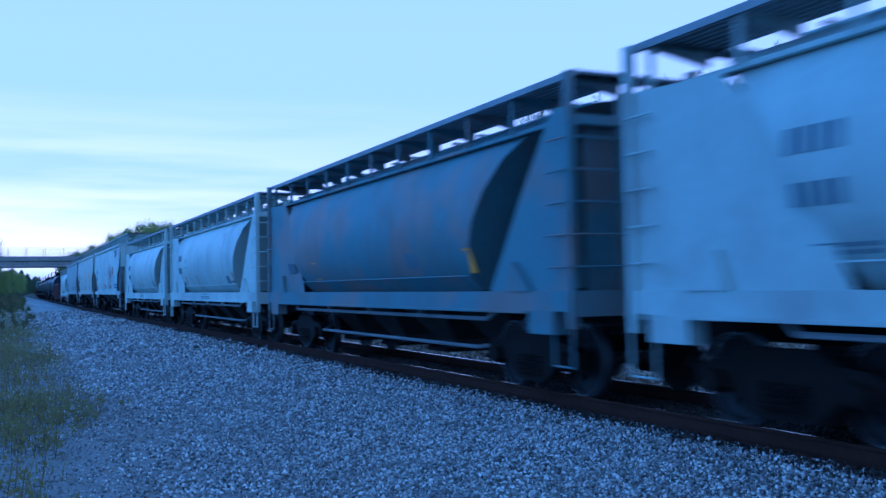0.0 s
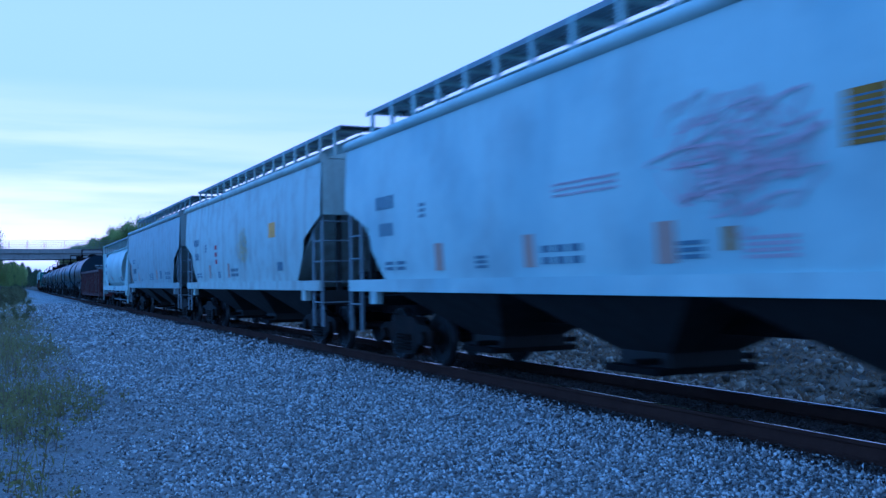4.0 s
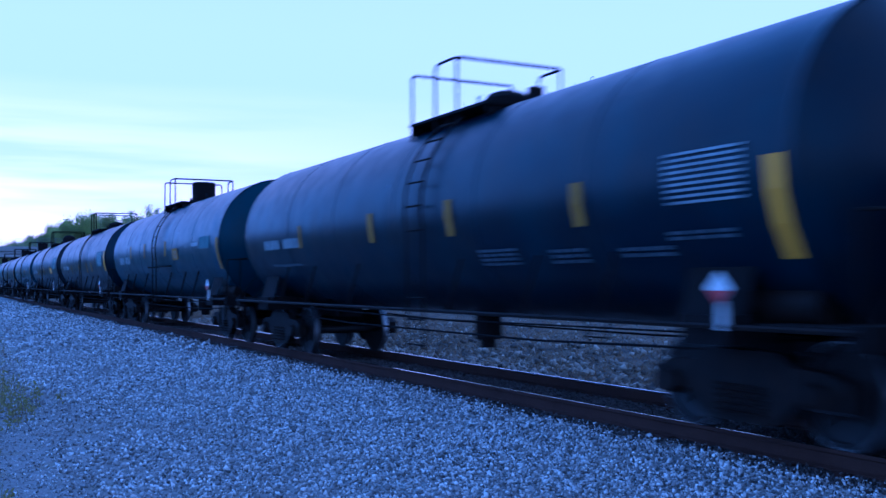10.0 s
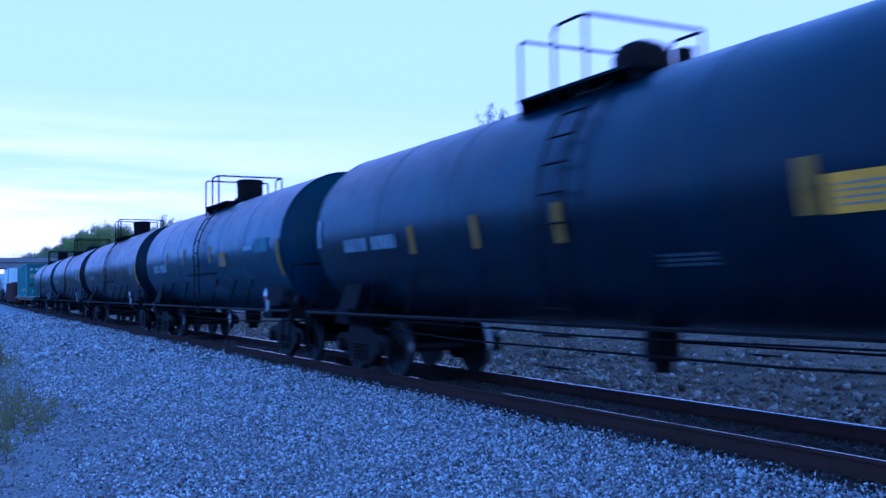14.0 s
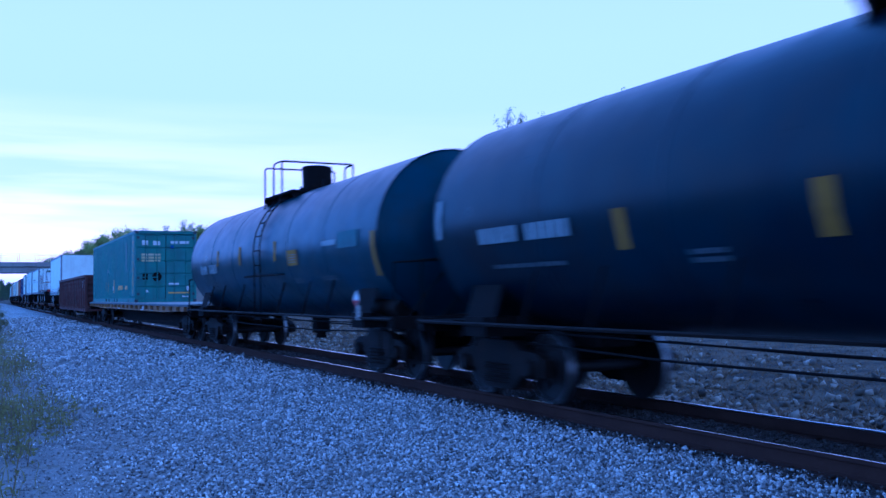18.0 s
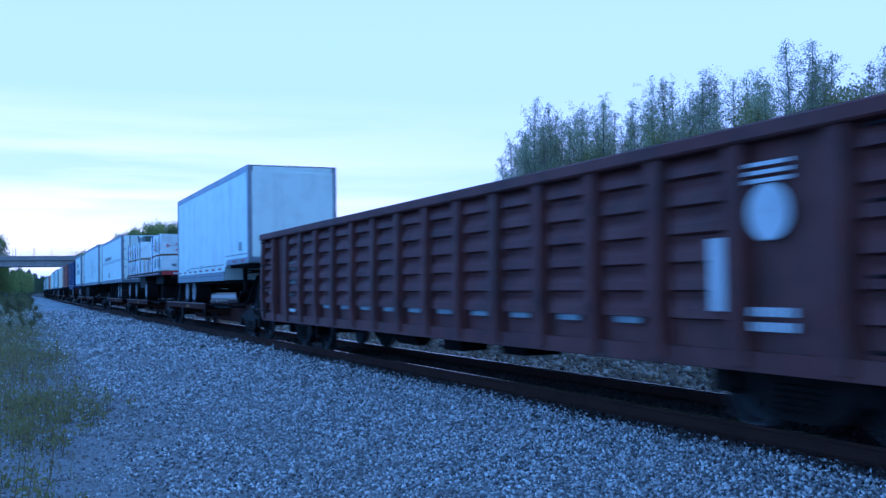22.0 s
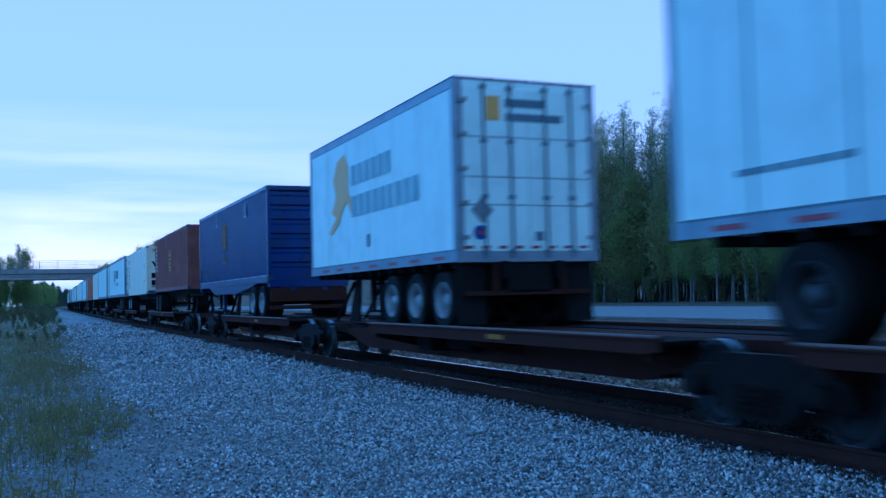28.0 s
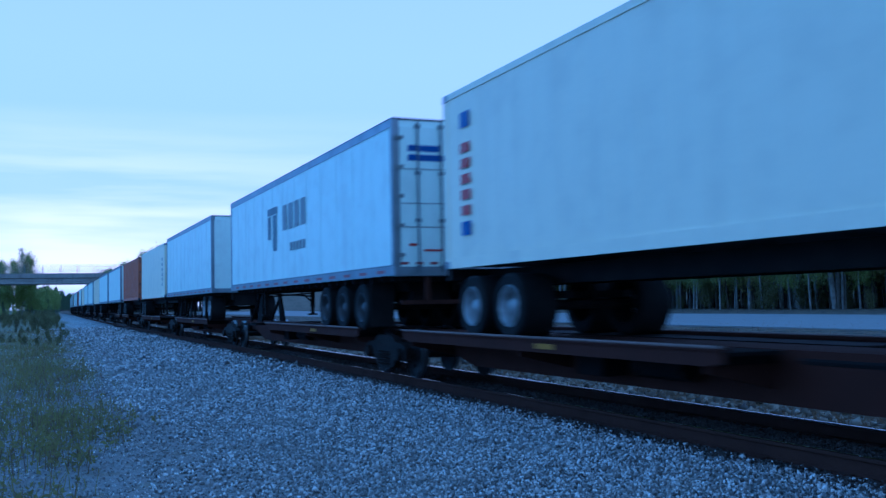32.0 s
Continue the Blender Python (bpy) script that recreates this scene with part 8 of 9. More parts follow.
ROAD_GREY = material("pale_worn_road", (0.22, 0.215, 0.21), 0.85, dirt=(0.15, 0.14, 0.13), dirt_amount=0.4, grain=0.1, bump=0.2, bump_scale=20, scale=0.4)
GRASS_BANK = material("dry_bank_grass", (0.155, 0.13, 0.095), 0.95, dirt=(0.09, 0.085, 0.06), dirt_amount=0.6, grain=0.2, bump=0.6, bump_scale=4, scale=0.25, second=(0.20, 0.17, 0.13), second_amount=0.5)
BRIDGE_Y, DECK_LOW, DECK_TOP = 245.0, 7.5, 10.0


def carriageway_z(x):
    """Height of the road that crosses the bridge."""
    away = max(0.0, x - 46.0, -60.0 - x) / 376
    return DECK_TOP - 0.6 - 3.0 * min(1.0, away) ** 2



def build_road():
    sheet("road", [(25, -300), (42, -300), (42, 150), (46, 190), (29, 190), (25, 150)], 0.27, ROAD_GREY, "pale grey worn road beyond the railway", "road")


def build_bridge():
    b = thing("road_bridge", "grey concrete road bridge over the railway with a mesh fence", "bridge")
    bm = B()
    loft(bm, [[(x, BRIDGE_Y + y, z) for y, z in ((0, DECK_TOP - 1.05), (0, DECK_TOP), (0.3, DECK_TOP), (0.3, DECK_TOP - 0.6), (10.7, DECK_TOP - 0.6), (10.7, DECK_TOP), (11, DECK_TOP), (11, DECK_TOP - 1.05))] for x in (-60, 46)])
    part("deck", bm, CONCRETE, b)
    for y in (0.45, 3.0, 5.5, 8.0, 10.3):
        bm = B()
        loft(bm, [[(x, BRIDGE_Y + y + a, z) for a, z in ((-0.3, DECK_LOW), (0.3, DECK_LOW), (0.3, DECK_LOW + 0.2), (0.1, DECK_LOW + 0.35), (0.1, DECK_TOP - 1.3), (0.45, DECK_TOP - 1.05), (-0.45, DECK_TOP - 1.05), (-0.1, DECK_TOP - 1.3), (-0.1, DECK_LOW + 0.35), (-0.3, DECK_LOW + 0.2))] for x in (-60, 46)])
        part("girder", bm, CONCRETE, b)
    for x in (-9.0, 26.0):
        bm = B()
        for y in (1.5, 5.5, 9.5):
            cyl(bm, (x, BRIDGE_Y + y, -0.6), (x, BRIDGE_Y + y, DECK_LOW - 0.7), 0.55, 14)
        box(bm, x - 0.8, x + 0.8, BRIDGE_Y + 0.2, BRIDGE_Y + 10.8, DECK_LOW - 0.75, DECK_LOW, 0.05)
        part("pier", bm, CONCRETE, b)
    for y in (0.15, 10.85):
        fence = part("fence_rail", tube(tube(tube(B(), [(-60, BRIDGE_Y + y, DECK_TOP + 2.0), (46, BRIDGE_Y + y, DECK_TOP + 2.0)], 0.03), [(-60, BRIDGE_Y + y, DECK_TOP + 1.0), (46, BRIDGE_Y + y, DECK_TOP + 1.0)], 0.025), [(-60, BRIDGE_Y + y, DECK_TOP + 0.3), (46, BRIDGE_Y + y, DECK_TOP + 0.3)], 0.025), GALVANISED, b)
        post = mesh_of("fence_post", cyl(B(), (0, 0, 0), (0, 0, 2.05), 0.045, 8), GALVANISED)
        for k in range(27):
            part("fence_post", post, None, fence, at=(-58 + 4 * k, BRIDGE_Y + y, DECK_TOP))
        bm = B()
        for k in range(530):
            x = -60 + 0.2 * k
            cyl(bm, (x, BRIDGE_Y + y, DECK_TOP + 0.05), (x, BRIDGE_Y + y, DECK_TOP + 2.0), 0.004, 3)
        tagged(part("fence_mesh", bm, GALVANISED, fence), kind="stuff")


def build_embankment():
    """The road's approach to the bridge: a long bank with sloping sides."""
    for side, (xa, xb) in enumerate(((44.0, 640.0), (-800.0, -58.0))):
        bm = B()
        rng = random.Random(side)
        rings = []
        n = 110
        for k in range(n + 1):
            x = xa + (xb - xa) * k / n
            top = carriageway_z(x) - 0.02
            w = lambda: rng.uniform(-0.25, 0.25)
            rings.append([(x, BRIDGE_Y - 24 + w(), -0.6), (x, BRIDGE_Y - 12 + w(), top * 0.52 + w()), (x, BRIDGE_Y - 1.5, top), (x, BRIDGE_Y + 12.5, top), (x, BRIDGE_Y + 24, top * 0.5 + w()), (x, BRIDGE_Y + 38, -0.6)])
        loft(bm, rings, caps=False)
        ob = new("embankment", mesh_of("embankment", bm, GRASS_BANK, 60))
        tagged(ob, "dry brown grass embankment carrying the road", "embankment", kind="structure")
    bm = B()
    for x in (42.5, -56.5):
        loft(bm, [[(x + a, BRIDGE_Y - 1, -0.5), (x + a, BRIDGE_Y - 1, DECK_TOP - 1.0), (x + a, BRIDGE_Y + 12, DECK_TOP - 1.0), (x + a, BRIDGE_Y + 12, -0.5)] for a in (0, 3.0)])
    tagged(new("abutment", mesh_of("abutment", bm, CONCRETE)), "plain concrete abutments holding the bridge ends", "abutment", kind="structure")


def line_pole(x, y, h, label):
    p = thing("utility_pole", label, "utility pole", at=(x, y, float(ground_z(np.array(x), np.array(y)))))
    part("shaft", cyl(B(), (0, 0, -0.4), (0, 0, h), 0.14, 10, 0.09), DARK_BARK, p)
    part("crossarm", box(B(), -0.9, 0.9, -0.06, 0.06, h - 0.6, h - 0.48), DARK_BARK, p)


def yellow_sign(x, y):
    p = thing("warning_sign", "small yellow trackside warning sign on a steel post", "sign", at=(x, y, float(ground_z(np.array(x), np.array(float(y))))))
    part("post", cyl(B(), (0, 0, -0.2), (0, 0, 2.2), 0.04, 8), GALVANISED, p)
    bm = B()
    plate(bm, [(-0.4, -0.05, 1.9), (0, -0.05, 1.5), (0.4, -0.05, 1.9), (0, -0.05, 2.3)], (0, 0.01, 0))
    part("sign_board", bm, MARK_YELLOW, p)


def guard_rail(x0, x1, y):
    g = thing("guard_rail", "pale galvanised guard rail on steel posts", "guard rail")
    z = float(ground_z(np.array(-12.0), np.array(float(y))))
    bm = B()
    loft(bm, [[(x, y + a, z + b) for a, b in ((0, 0.45), (-0.06, 0.50), (-0.06, 0.56), (0, 0.61), (-0.06, 0.66), (-0.06, 0.72), (0, 0.77), (0.01, 0.77), (0.01, 0.45))] for x in (x0, x1)])
    part("beam", bm, ALUMINIUM, g)
    post = mesh_of("post", box(B(), -0.07, 0.07, 0.01, 0.15, -0.5, 0.75), GALVANISED)
    n = int((x1 - x0) / 2.0)
    for k in range(n + 1):
        part("post", post, None, g, at=(x0 + 0.1 + k * (x1 - x0 - 0.2) / n, y, z))


# ---------------------------------------------------------------- the road train on the bridge
HEADLIGHT = material("lit_headlight", (0.9, 0.85, 0.75), 0.3, dirt_amount=0.0)
HEADLIGHT.node_tree.nodes["Principled BSDF"].inputs["Emission Color"].default_value = (1.0, 0.78, 0.5, 1)
HEADLIGHT.node_tree.nodes["Principled BSDF"].inputs["Emission Strength"].default_value = 6.0
GLASS_DARK = material("dark_cab_glass", (0.02, 0.022, 0.025), 0.12, dirt_amount=0.1)
CAB_PAINT = material("dark_maroon_cab_paint", (0.05, 0.03, 0.032), 0.4, dirt_amount=0.2)
CROSSING = []      # (thing, metres behind the foremost trailer's front)


def road_wheels(th, xs, half=1.05):
    for x in xs:
        for s in (-1, 1):
            w = part("wheel", TYRES["tyre"], None, th, at=(x, s * half, 0.50))
            w.rotation_euler = (0, 0, s * -math.pi / 2 if s > 0 else math.pi / 2)
            part("rim", TYRES["rim"], None, w)


def semi_tractor():
    """Faces +x, its fifth wheel a little behind x = 0."""
    t = thing("semi_tractor", "dark maroon long-nosed semi tractor with lit headlights", "truck")
    bm = B()
    loft(bm, [[(0.2, y * w, z) for y, z in ((-1.2, 1.05), (1.2, 1.05), (1.2, 3.35), (1.0, 3.6), (-1.0, 3.6), (-1.2, 3.35))] for w in (1,)] + [[(2.6, y, z) for y, z in ((-1.2, 1.05), (1.2, 1.05), (1.2, 3.15), (1.0, 3.4), (-1.0, 3.4), (-1.2, 3.15))], [(3.9, y, z) for y, z in ((-1.15, 1.05), (1.15, 1.05), (1.1, 2.75), (0.95, 2.95), (-0.95, 2.95), (-1.1, 2.75))], [(4.35, y, z) for y, z in ((-1.1, 1.05), (1.1, 1.05), (1.05, 2.15), (0.95, 2.2), (-0.95, 2.2), (-1.05, 2.15))]])
    part("cab", bm, CAB_PAINT, t, smooth=30)
    bm = B()
    loft(bm, [[(4.36, y, z) for y, z in ((-0.95, 0.75), (0.95, 0.75), (0.95, 2.0), (0.7, 2.12), (-0.7, 2.12), (-0.95, 2.0))], [(6.1, y, z) for y, z in ((-0.85, 0.70), (0.85, 0.70), (0.85, 1.72), (0.6, 1.86), (-0.6, 1.86), (-0.85, 1.72))]])
    part("hood", bm, CAB_PAINT, t, smooth=30)
    for s in (-1, 1):
        part("fender", loft(B(), [[(x, y, z) for x, z in ((4.7, 1.0), (4.9, 1.3), (5.6, 1.3), (6.1, 1.05), (6.2, 0.75), (6.1, 0.75), (5.95, 1.0), (5.5, 1.18), (5.0, 1.18), (4.8, 0.9))] for y in (s * 0.86, s * 1.2)]), CAB_PAINT, t)
        part("headlight", box(B(), 6.12, 6.24, s * 1.0 - 0.13, s * 1.0 + 0.13, 0.85, 1.05, 0.02), HEADLIGHT, t, "lit warm headlight")
        part("exhaust_stack", cyl(B(), (2.5, s * 1.27, 1.0), (2.5, s * 1.27, 3.95), 0.07, 10), ALUMINIUM, t)
        part("side_window", box(B(), 3.0, 3.75, min(s * 1.13, s * 1.185), max(s * 1.13, s * 1.185), 2.05, 2.7), GLASS_DARK, t)
        part("fuel_tank", cyl(B(), (1.6, s * 1.0, 0.75), (3.4, s * 1.0, 0.75), 0.32, 14), ALUMINIUM, t, smooth=40)
    part("windscreen", plate(B(), [(3.96, -0.95, 2.86), (3.96, 0.95, 2.86), (4.34, 0.95, 2.24), (4.34, -0.95, 2.24)], (0.02, 0, 0.015)), GLASS_DARK, t)
    part("grille", box(B(), 6.1, 6.15, -0.55, 0.55, 0.8, 1.75, 0.02), ALUMINIUM, t)
    part("bumper", box(B(), 6.15, 6.35, -1.2, 1.2, 0.4, 0.75, 0.04), ALUMINIUM, t)
    part("frame", box(B(), -2.2, 6.1, -0.42, 0.42, 0.65, 0.95, 0.02), CHASSIS, t)
    road_wheels(t, (-1.7, -0.4, 5.4))
    CROSSING.append((t, -0.2))


def highway_trailer(behind, label):
    """Its front wall at x = 0, its body behind."""
    t = thing("highway_trailer", label, "trailer", "trailers of the road train")
    part("box_body", box(B(), -13.4, 0.0, -1.3, 1.3, 1.22, 4.12, 0.04), TRAILER_WHITE, t)
    for s in (-1, 1):
        part("top_rail", box(B(), -13.42, 0.02, min(s * 1.29, s * 1.315), max(s * 1.29, s * 1.315), 4.0, 4.14), DARK_TRIM, t)
        part("bottom_rail", box(B(), -13.42, 0.02, min(s * 1.29, s * 1.315), max(s * 1.29, s * 1.315), 1.12, 1.24), ALUMINIUM, t)
        part("side_skirt", box(B(), -9.2, -4.2, min(s * 1.22, s * 1.25), max(s * 1.22, s * 1.25), 0.45, 1.12), TRAILER_WHITE, t)
        part("patch", box(B(), -4.2, -3.3, min(s * 1.30, s * 1.306), max(s * 1.30, s * 1.306), 1.5, 3.9), GALVANISED, t, "dull grey panel")
    part("reefer_unit", box(B(), 0.0, 0.55, -1.0, 1.0, 2.1, 3.9, 0.08), DARK_TRIM, t, "dark cooling unit on the front wall")
    part("frame", box(B(), -13.2, -0.2, -0.5, 0.5, 0.9, 1.22), CHASSIS, t)
    road_wheels(t, (-12.3, -11.0, -1.0))
    CROSSING.append((t, behind))


# ---------------------------------------------------------------- trees
def leaf_cloud(rng, centres, per, spread, size, up=0.0):
    """Small folded leaves about each centre: quads as two-sided flecks."""
    n = len(centres) * per
    c = np.repeat(np.asarray(centres), per, 0) + rng.normal(0, spread, (n, 3))
    s = rng.uniform(0.6, 1.3, (n, 1)) * size
    a = rng.normal(size=(n, 3))
    a /= np.linalg.norm(a, axis=1)[:, None]
    b = np.cross(a, rng.normal(size=(n, 3)))
    b /= np.linalg.norm(b, axis=1)[:, None] + 1e-9
    V = np.stack([c - a * s, c + b * s * 0.55, c + a * s, c - b * s * 0.55], 1)
    return V.reshape(-1, 3), np.arange(4 * n).reshape(n, 4)


def branch_tubes(rng, segs, sides=4):
    """Tapered sticks: rows of (p0, p1, r0, r1)."""
    V, F, k = [], [], 0
    for p0, p1, r0, r1 in segs:
        p0, p1 = np.asarray(p0, float), np.asarray(p1, float)
        d = p1 - p0
        d /= np.linalg.norm(d) + 1e-9
        u = np.cross(d, (0.3, 0.9, 0.2))
        u /= np.linalg.norm(u) + 1e-9
        w = np.cross(d, u)
        for p, r in ((p0, r0), (p1, r1)):
            for i in range(sides):
                a = 2 * math.pi * i / sides
                V.append(p + r * (math.cos(a) * u + math.sin(a) * w))
        for i in range(sides):
            j = (i + 1) % sides
            F.append((k + i, k + j, k + sides + j, k + sides + i))
        k += 2 * sides
    return np.array(V), np.array(F)


def tree_shape(rng, kind, h):
    """Wood (sticks) and leaf clump centres of one tree."""
    segs, tips = [], []
    lean = rng.normal(0, 0.025, 2)
    trunk = lambda f: np.array([lean[0] * h * f + 0.12 * math.sin(5 * f + lean[0] * 99), lean[1] * h * f + 0.12 * math.sin(4 * f + lean[1] * 77), h * f])
    r0 = 0.011 * h * rng.uniform(0.8, 1.2)
    n = 9
    for i in range(n):
        segs.append((trunk(i / n), trunk((i + 1) / n), r0 * (1 - 0.92 * i / n), r0 * (1 - 0.92 * (i + 1) / n)))
    low, count, reach, rise = {"aspen": (0.16, 74, 0.155, 1.35), "birch": (0.22, 34, 0.17, 0.55), "shrub": (0.05, 16, 0.40, 0.8), "spruce": (0.08, 60, 0.17, -0.12)}[kind]
    for i in range(count):
        f = low + (0.97 - low) * ((i + rng.random()) / count)
        a = rng.uniform(0, 2 * math.pi)
        if kind == "spruce":
            L = h * reach * (1 - f) * 1.25 + 0.15
        else:
            g = (f - low) / (1 - low)
            L = h * reach * (0.75 + 0.8 * g if g < 0.35 else max(0.09, 1.03 - 1.08 * (g - 0.35))) * rng.uniform(0.55, 1.25)
        p = trunk(f)
        d = np.array([math.cos(a), math.sin(a), rise * rng.uniform(0.6, 1.3)])
        d /= np.linalg.norm(d)
        q = p + d * L
        m = p + d * L * 0.5 + rng.normal(0, 0.05 * L, 3)
        rb = r0 * 0.30 * (1.1 - f)
        segs += [(p, m, rb, rb * 0.7), (m, q, rb * 0.7, rb * 0.25)]
        tips += [p + d * L * t for t in ((0.25, 0.5, 0.75, 0.98) if kind != "spruce" else (0.25, 0.5, 0.75, 1.0))]
        if kind in ("aspen", "birch"):
            for _ in range(2):
                t = rng.uniform(0.35, 0.9)
                e = p + d * L * t
                d2 = d + rng.normal(0, 0.5, 3)
                q2 = e + d2 / np.linalg.norm(d2) * L * 0.45
                segs.append((e, q2, rb * 0.4, rb * 0.12))
                tips.append(q2)
    if kind == "aspen":      # thinner towards the top; buds up the leading shoot
        tips = [p for p in tips if rng.random() > 0.62 * (p[2] / h - 0.45) / 0.55]
        tips += [trunk(0.84 + 0.16 * k / 7) for k in range(8)]
    return segs, tips


LEAF = {"aspen": (19, 0.19, 0.078), "birch": (34, 0.42, 0.085), "shrub": (16, 0.22, 0.08), "spruce": (9, 0.20, 0.16)}


def tree_meshes(kind, h, seed, leaf_mat, bark, big=1.0):
    rng = np.random.default_rng(seed)
    segs, tips = tree_shape(rng, kind, h)
    V, F = branch_tubes(rng, segs, 5)
    wood = raw_mesh(kind + "_wood", V, F, bark)
    per, spread, size = LEAF[kind]
    V, F = leaf_cloud(rng, tips, per, spread * (1 + 0.4 * (big - 1)), size * big)
    return wood, raw_mesh(kind + "_crown", V, F, leaf_mat)


def plant(kind, meshes, x, y, turn, scale, label, group, z=None):
    t = thing({"aspen": "aspen_tree", "birch": "birch_tree", "spruce": "spruce_tree", "shrub": "willow_shrub"}[kind], label, "shrub" if kind == "shrub" else "tree", group)
    part("trunk", meshes[0], None, t)
    part("crown", meshes[1], None, t)
    zz = float(ground_z(np.array(float(x)), np.array(float(y)))) if z is None else z
    t.location, t.rotation_euler, t.scale = (x, y, zz - 0.05), (0, 0, turn), (scale, scale, scale)
    return t


def build_trees():
    rng = np.random.default_rng(21)
    aspens = [tree_meshes("aspen", 19.0, 100 + k, BUD_LEAF, BARK) for k in range(5)]
    birches = [tree_meshes("birch", 12.0, 200 + k, GREEN_LEAF, BARK) for k in range(4)]
    spruces = [tree_meshes("spruce", 13.0, 300 + k, NEEDLES, DARK_BARK) for k in range(3)]
    shrubs = [tree_meshes("shrub", 2.2, 400 + k, SHRUB_LEAF, DARK_BARK) for k in range(4)]
    far_sets = {"aspen": [tree_meshes("aspen", 19.0, 150 + k, BUD_LEAF, BARK, 1.35) for k in range(3)], "birch": [tree_meshes("birch", 12.0, 250 + k, GREEN_LEAF, BARK, 1.45) for k in range(3)], "spruce": spruces}
    sets = {"aspen": aspens, "birch": birches, "spruce": spruces}
    text = {"aspen": "tall bare-limbed aspen with small budding leaves", "birch": "young birch in fresh green leaf", "spruce": "dark green spruce at the wood's edge"}

    def one(kind, x, y, height, z=None, group="trees of the near wood"):
        ms = (far_sets if y > 180 else sets)[kind]
        base = {"aspen": 19.0, "birch": 12.0, "spruce": 13.0}[kind]
        plant(kind, ms[rng.integers(len(ms))], x, y, rng.uniform(0, 6.28), height / base, text[kind], group, z)

    # the near wood's edge, lower towards its far end
    for k in range(270):
        y = 24 + 100 * (k + rng.random()) / 270
        x = 60 + rng.gamma(1.6, 3.0) + 2.0 * math.sin(y * 0.17)
        f = np.clip((y - 106) / 18, 0, 1)
        r = rng.random()
        if r < 0.62:
            one("aspen", x, y, (19.3 + 2.2 * np.clip((y - 56) / 34, 0, 1) - 7.0 * f + 1.0 * math.sin(y * 0.45)) * rng.uniform(0.82, 1.08))
        elif r < 0.90:
            one("birch", x - 1.5, y, (12.5 - 3.5 * f) * rng.uniform(0.7, 1.15))
        else:
            one("birch", x - 2.5, y, (10.0 - 3.0 * f) * rng.uniform(0.6, 1.05))
    # trees behind the embankment and beside the bridge
    for k in range(95):
        x = 24 + 235 * (k + rng.random()) / 95
        y = 285 + rng.uniform(0, 26)
        kind = "aspen" if rng.random() < 0.72 else ("spruce" if rng.random() < 0.4 else "birch")
        hh = {"aspen": 22.5, "spruce": 20.0, "birch": 18.0}[kind] * rng.uniform(0.78, 1.06) * np.clip(0.62 + 0.38 * (x - 18) / 30, 0, 1)
        one(kind, x, y, hh, None, "trees behind the embankment")
    for k in range(100):      # a rising line of trees from the bridge's end
        x = 18 + 50 * (k + rng.random()) / 100
        one("birch" if rng.random() < 0.75 else "aspen", x, 272 + rng.uniform(0, 26), min(20.5, 10.6 + (x - 18) ** 0.74) * rng.uniform(0.78, 1.0), None, "trees behind the embankment")
    for k in range(45):
        x = -10 - 110 * ((k + rng.random()) / 45)
        y = 268 + rng.uniform(0, 34)
        kind = "aspen" if rng.random() < 0.4 else "birch"
        one(kind, x, y, 13.5 * rng.uniform(0.75, 1.1), None, "trees behind the embankment")
    # the leafy clump close behind the bridge, and the trees along the line beyond it
    for x, y, h, kind in ((-2.6, 264, 17.2, "aspen"), (-1.2, 267, 15.6, "birch"), (-4.2, 269, 14.2, "birch"), (0.0, 271, 8.5, "birch"), (1.6, 276, 7.5, "birch"), (-0.6, 262, 9.5, "birch"), (-7.6, 266, 13.6, "birch"), (-6.0, 262, 10.0, "birch"), (-9.8, 272, 14.0, "birch"), (-3.2, 261, 8.5, "birch"), (2.6, 282, 7.2, "birch")):
        one(kind, x, y, h, None, "trees close behind the bridge")
    for k in range(44):
        y = 290 + 190 * (k + rng.random()) / 44
        one("birch" if rng.random() < 0.5 else "spruce", line_x(y) - 5.5 - rng.gamma(1.6, 3.2), y, rng.uniform(7.0, 9.6) * (0.9 + (y - 290) / 900), None, "trees along the line beyond the bridge")
    # shrubs along the left of the line, thicker towards the bridge
    shrub_text = ("low willow shrub in yellow-green early leaf", "shrubs beside the line")
    for k in range(70):
        y = 46 + 62 * rng.random()
        x = 0.6 + 0.020 * y + 0.3 * math.sin(y * 0.21) - rng.gamma(1.3, 2.0)
        plant("shrub", shrubs[rng.integers(len(shrubs))], x, y, rng.uniform(0, 6.28), rng.uniform(0.10, 0.22), *shrub_text)
    for k in range(150):
        f = (k + rng.random()) / 150
        y = 95 + 143 * f
        x = line_x(y) - 5.3 - 0.4 * math.sin(y * 0.13) - rng.gamma(1.4, 3.4)
        plant("shrub", shrubs[rng.integers(len(shrubs))], x, y, rng.uniform(0, 6.28), rng.uniform(0.3, 0.6) * (0.45 + y / 300), *shrub_text)
    for k in range(46):
        y = rng.uniform(150, 238)
        x = -3.5 - rng.gamma(1.4, 8.0)
        one("birch" if rng.random() < 0.85 else "spruce", x, y, rng.uniform(2.0, 3.8), None, "trees before the bridge")
    # a thicket of brush at the foot of the near wood and of the bank
    for k in range(60):
        y = rng.uniform(24, 128)
        plant("shrub", shrubs[rng.integers(4)], 59.5 + rng.uniform(-1.5, 3), y, rng.uniform(0, 6.28), rng.uniform(0.5, 1.4), "low leafless brush at the wood's foot", "brush at the wood's foot")
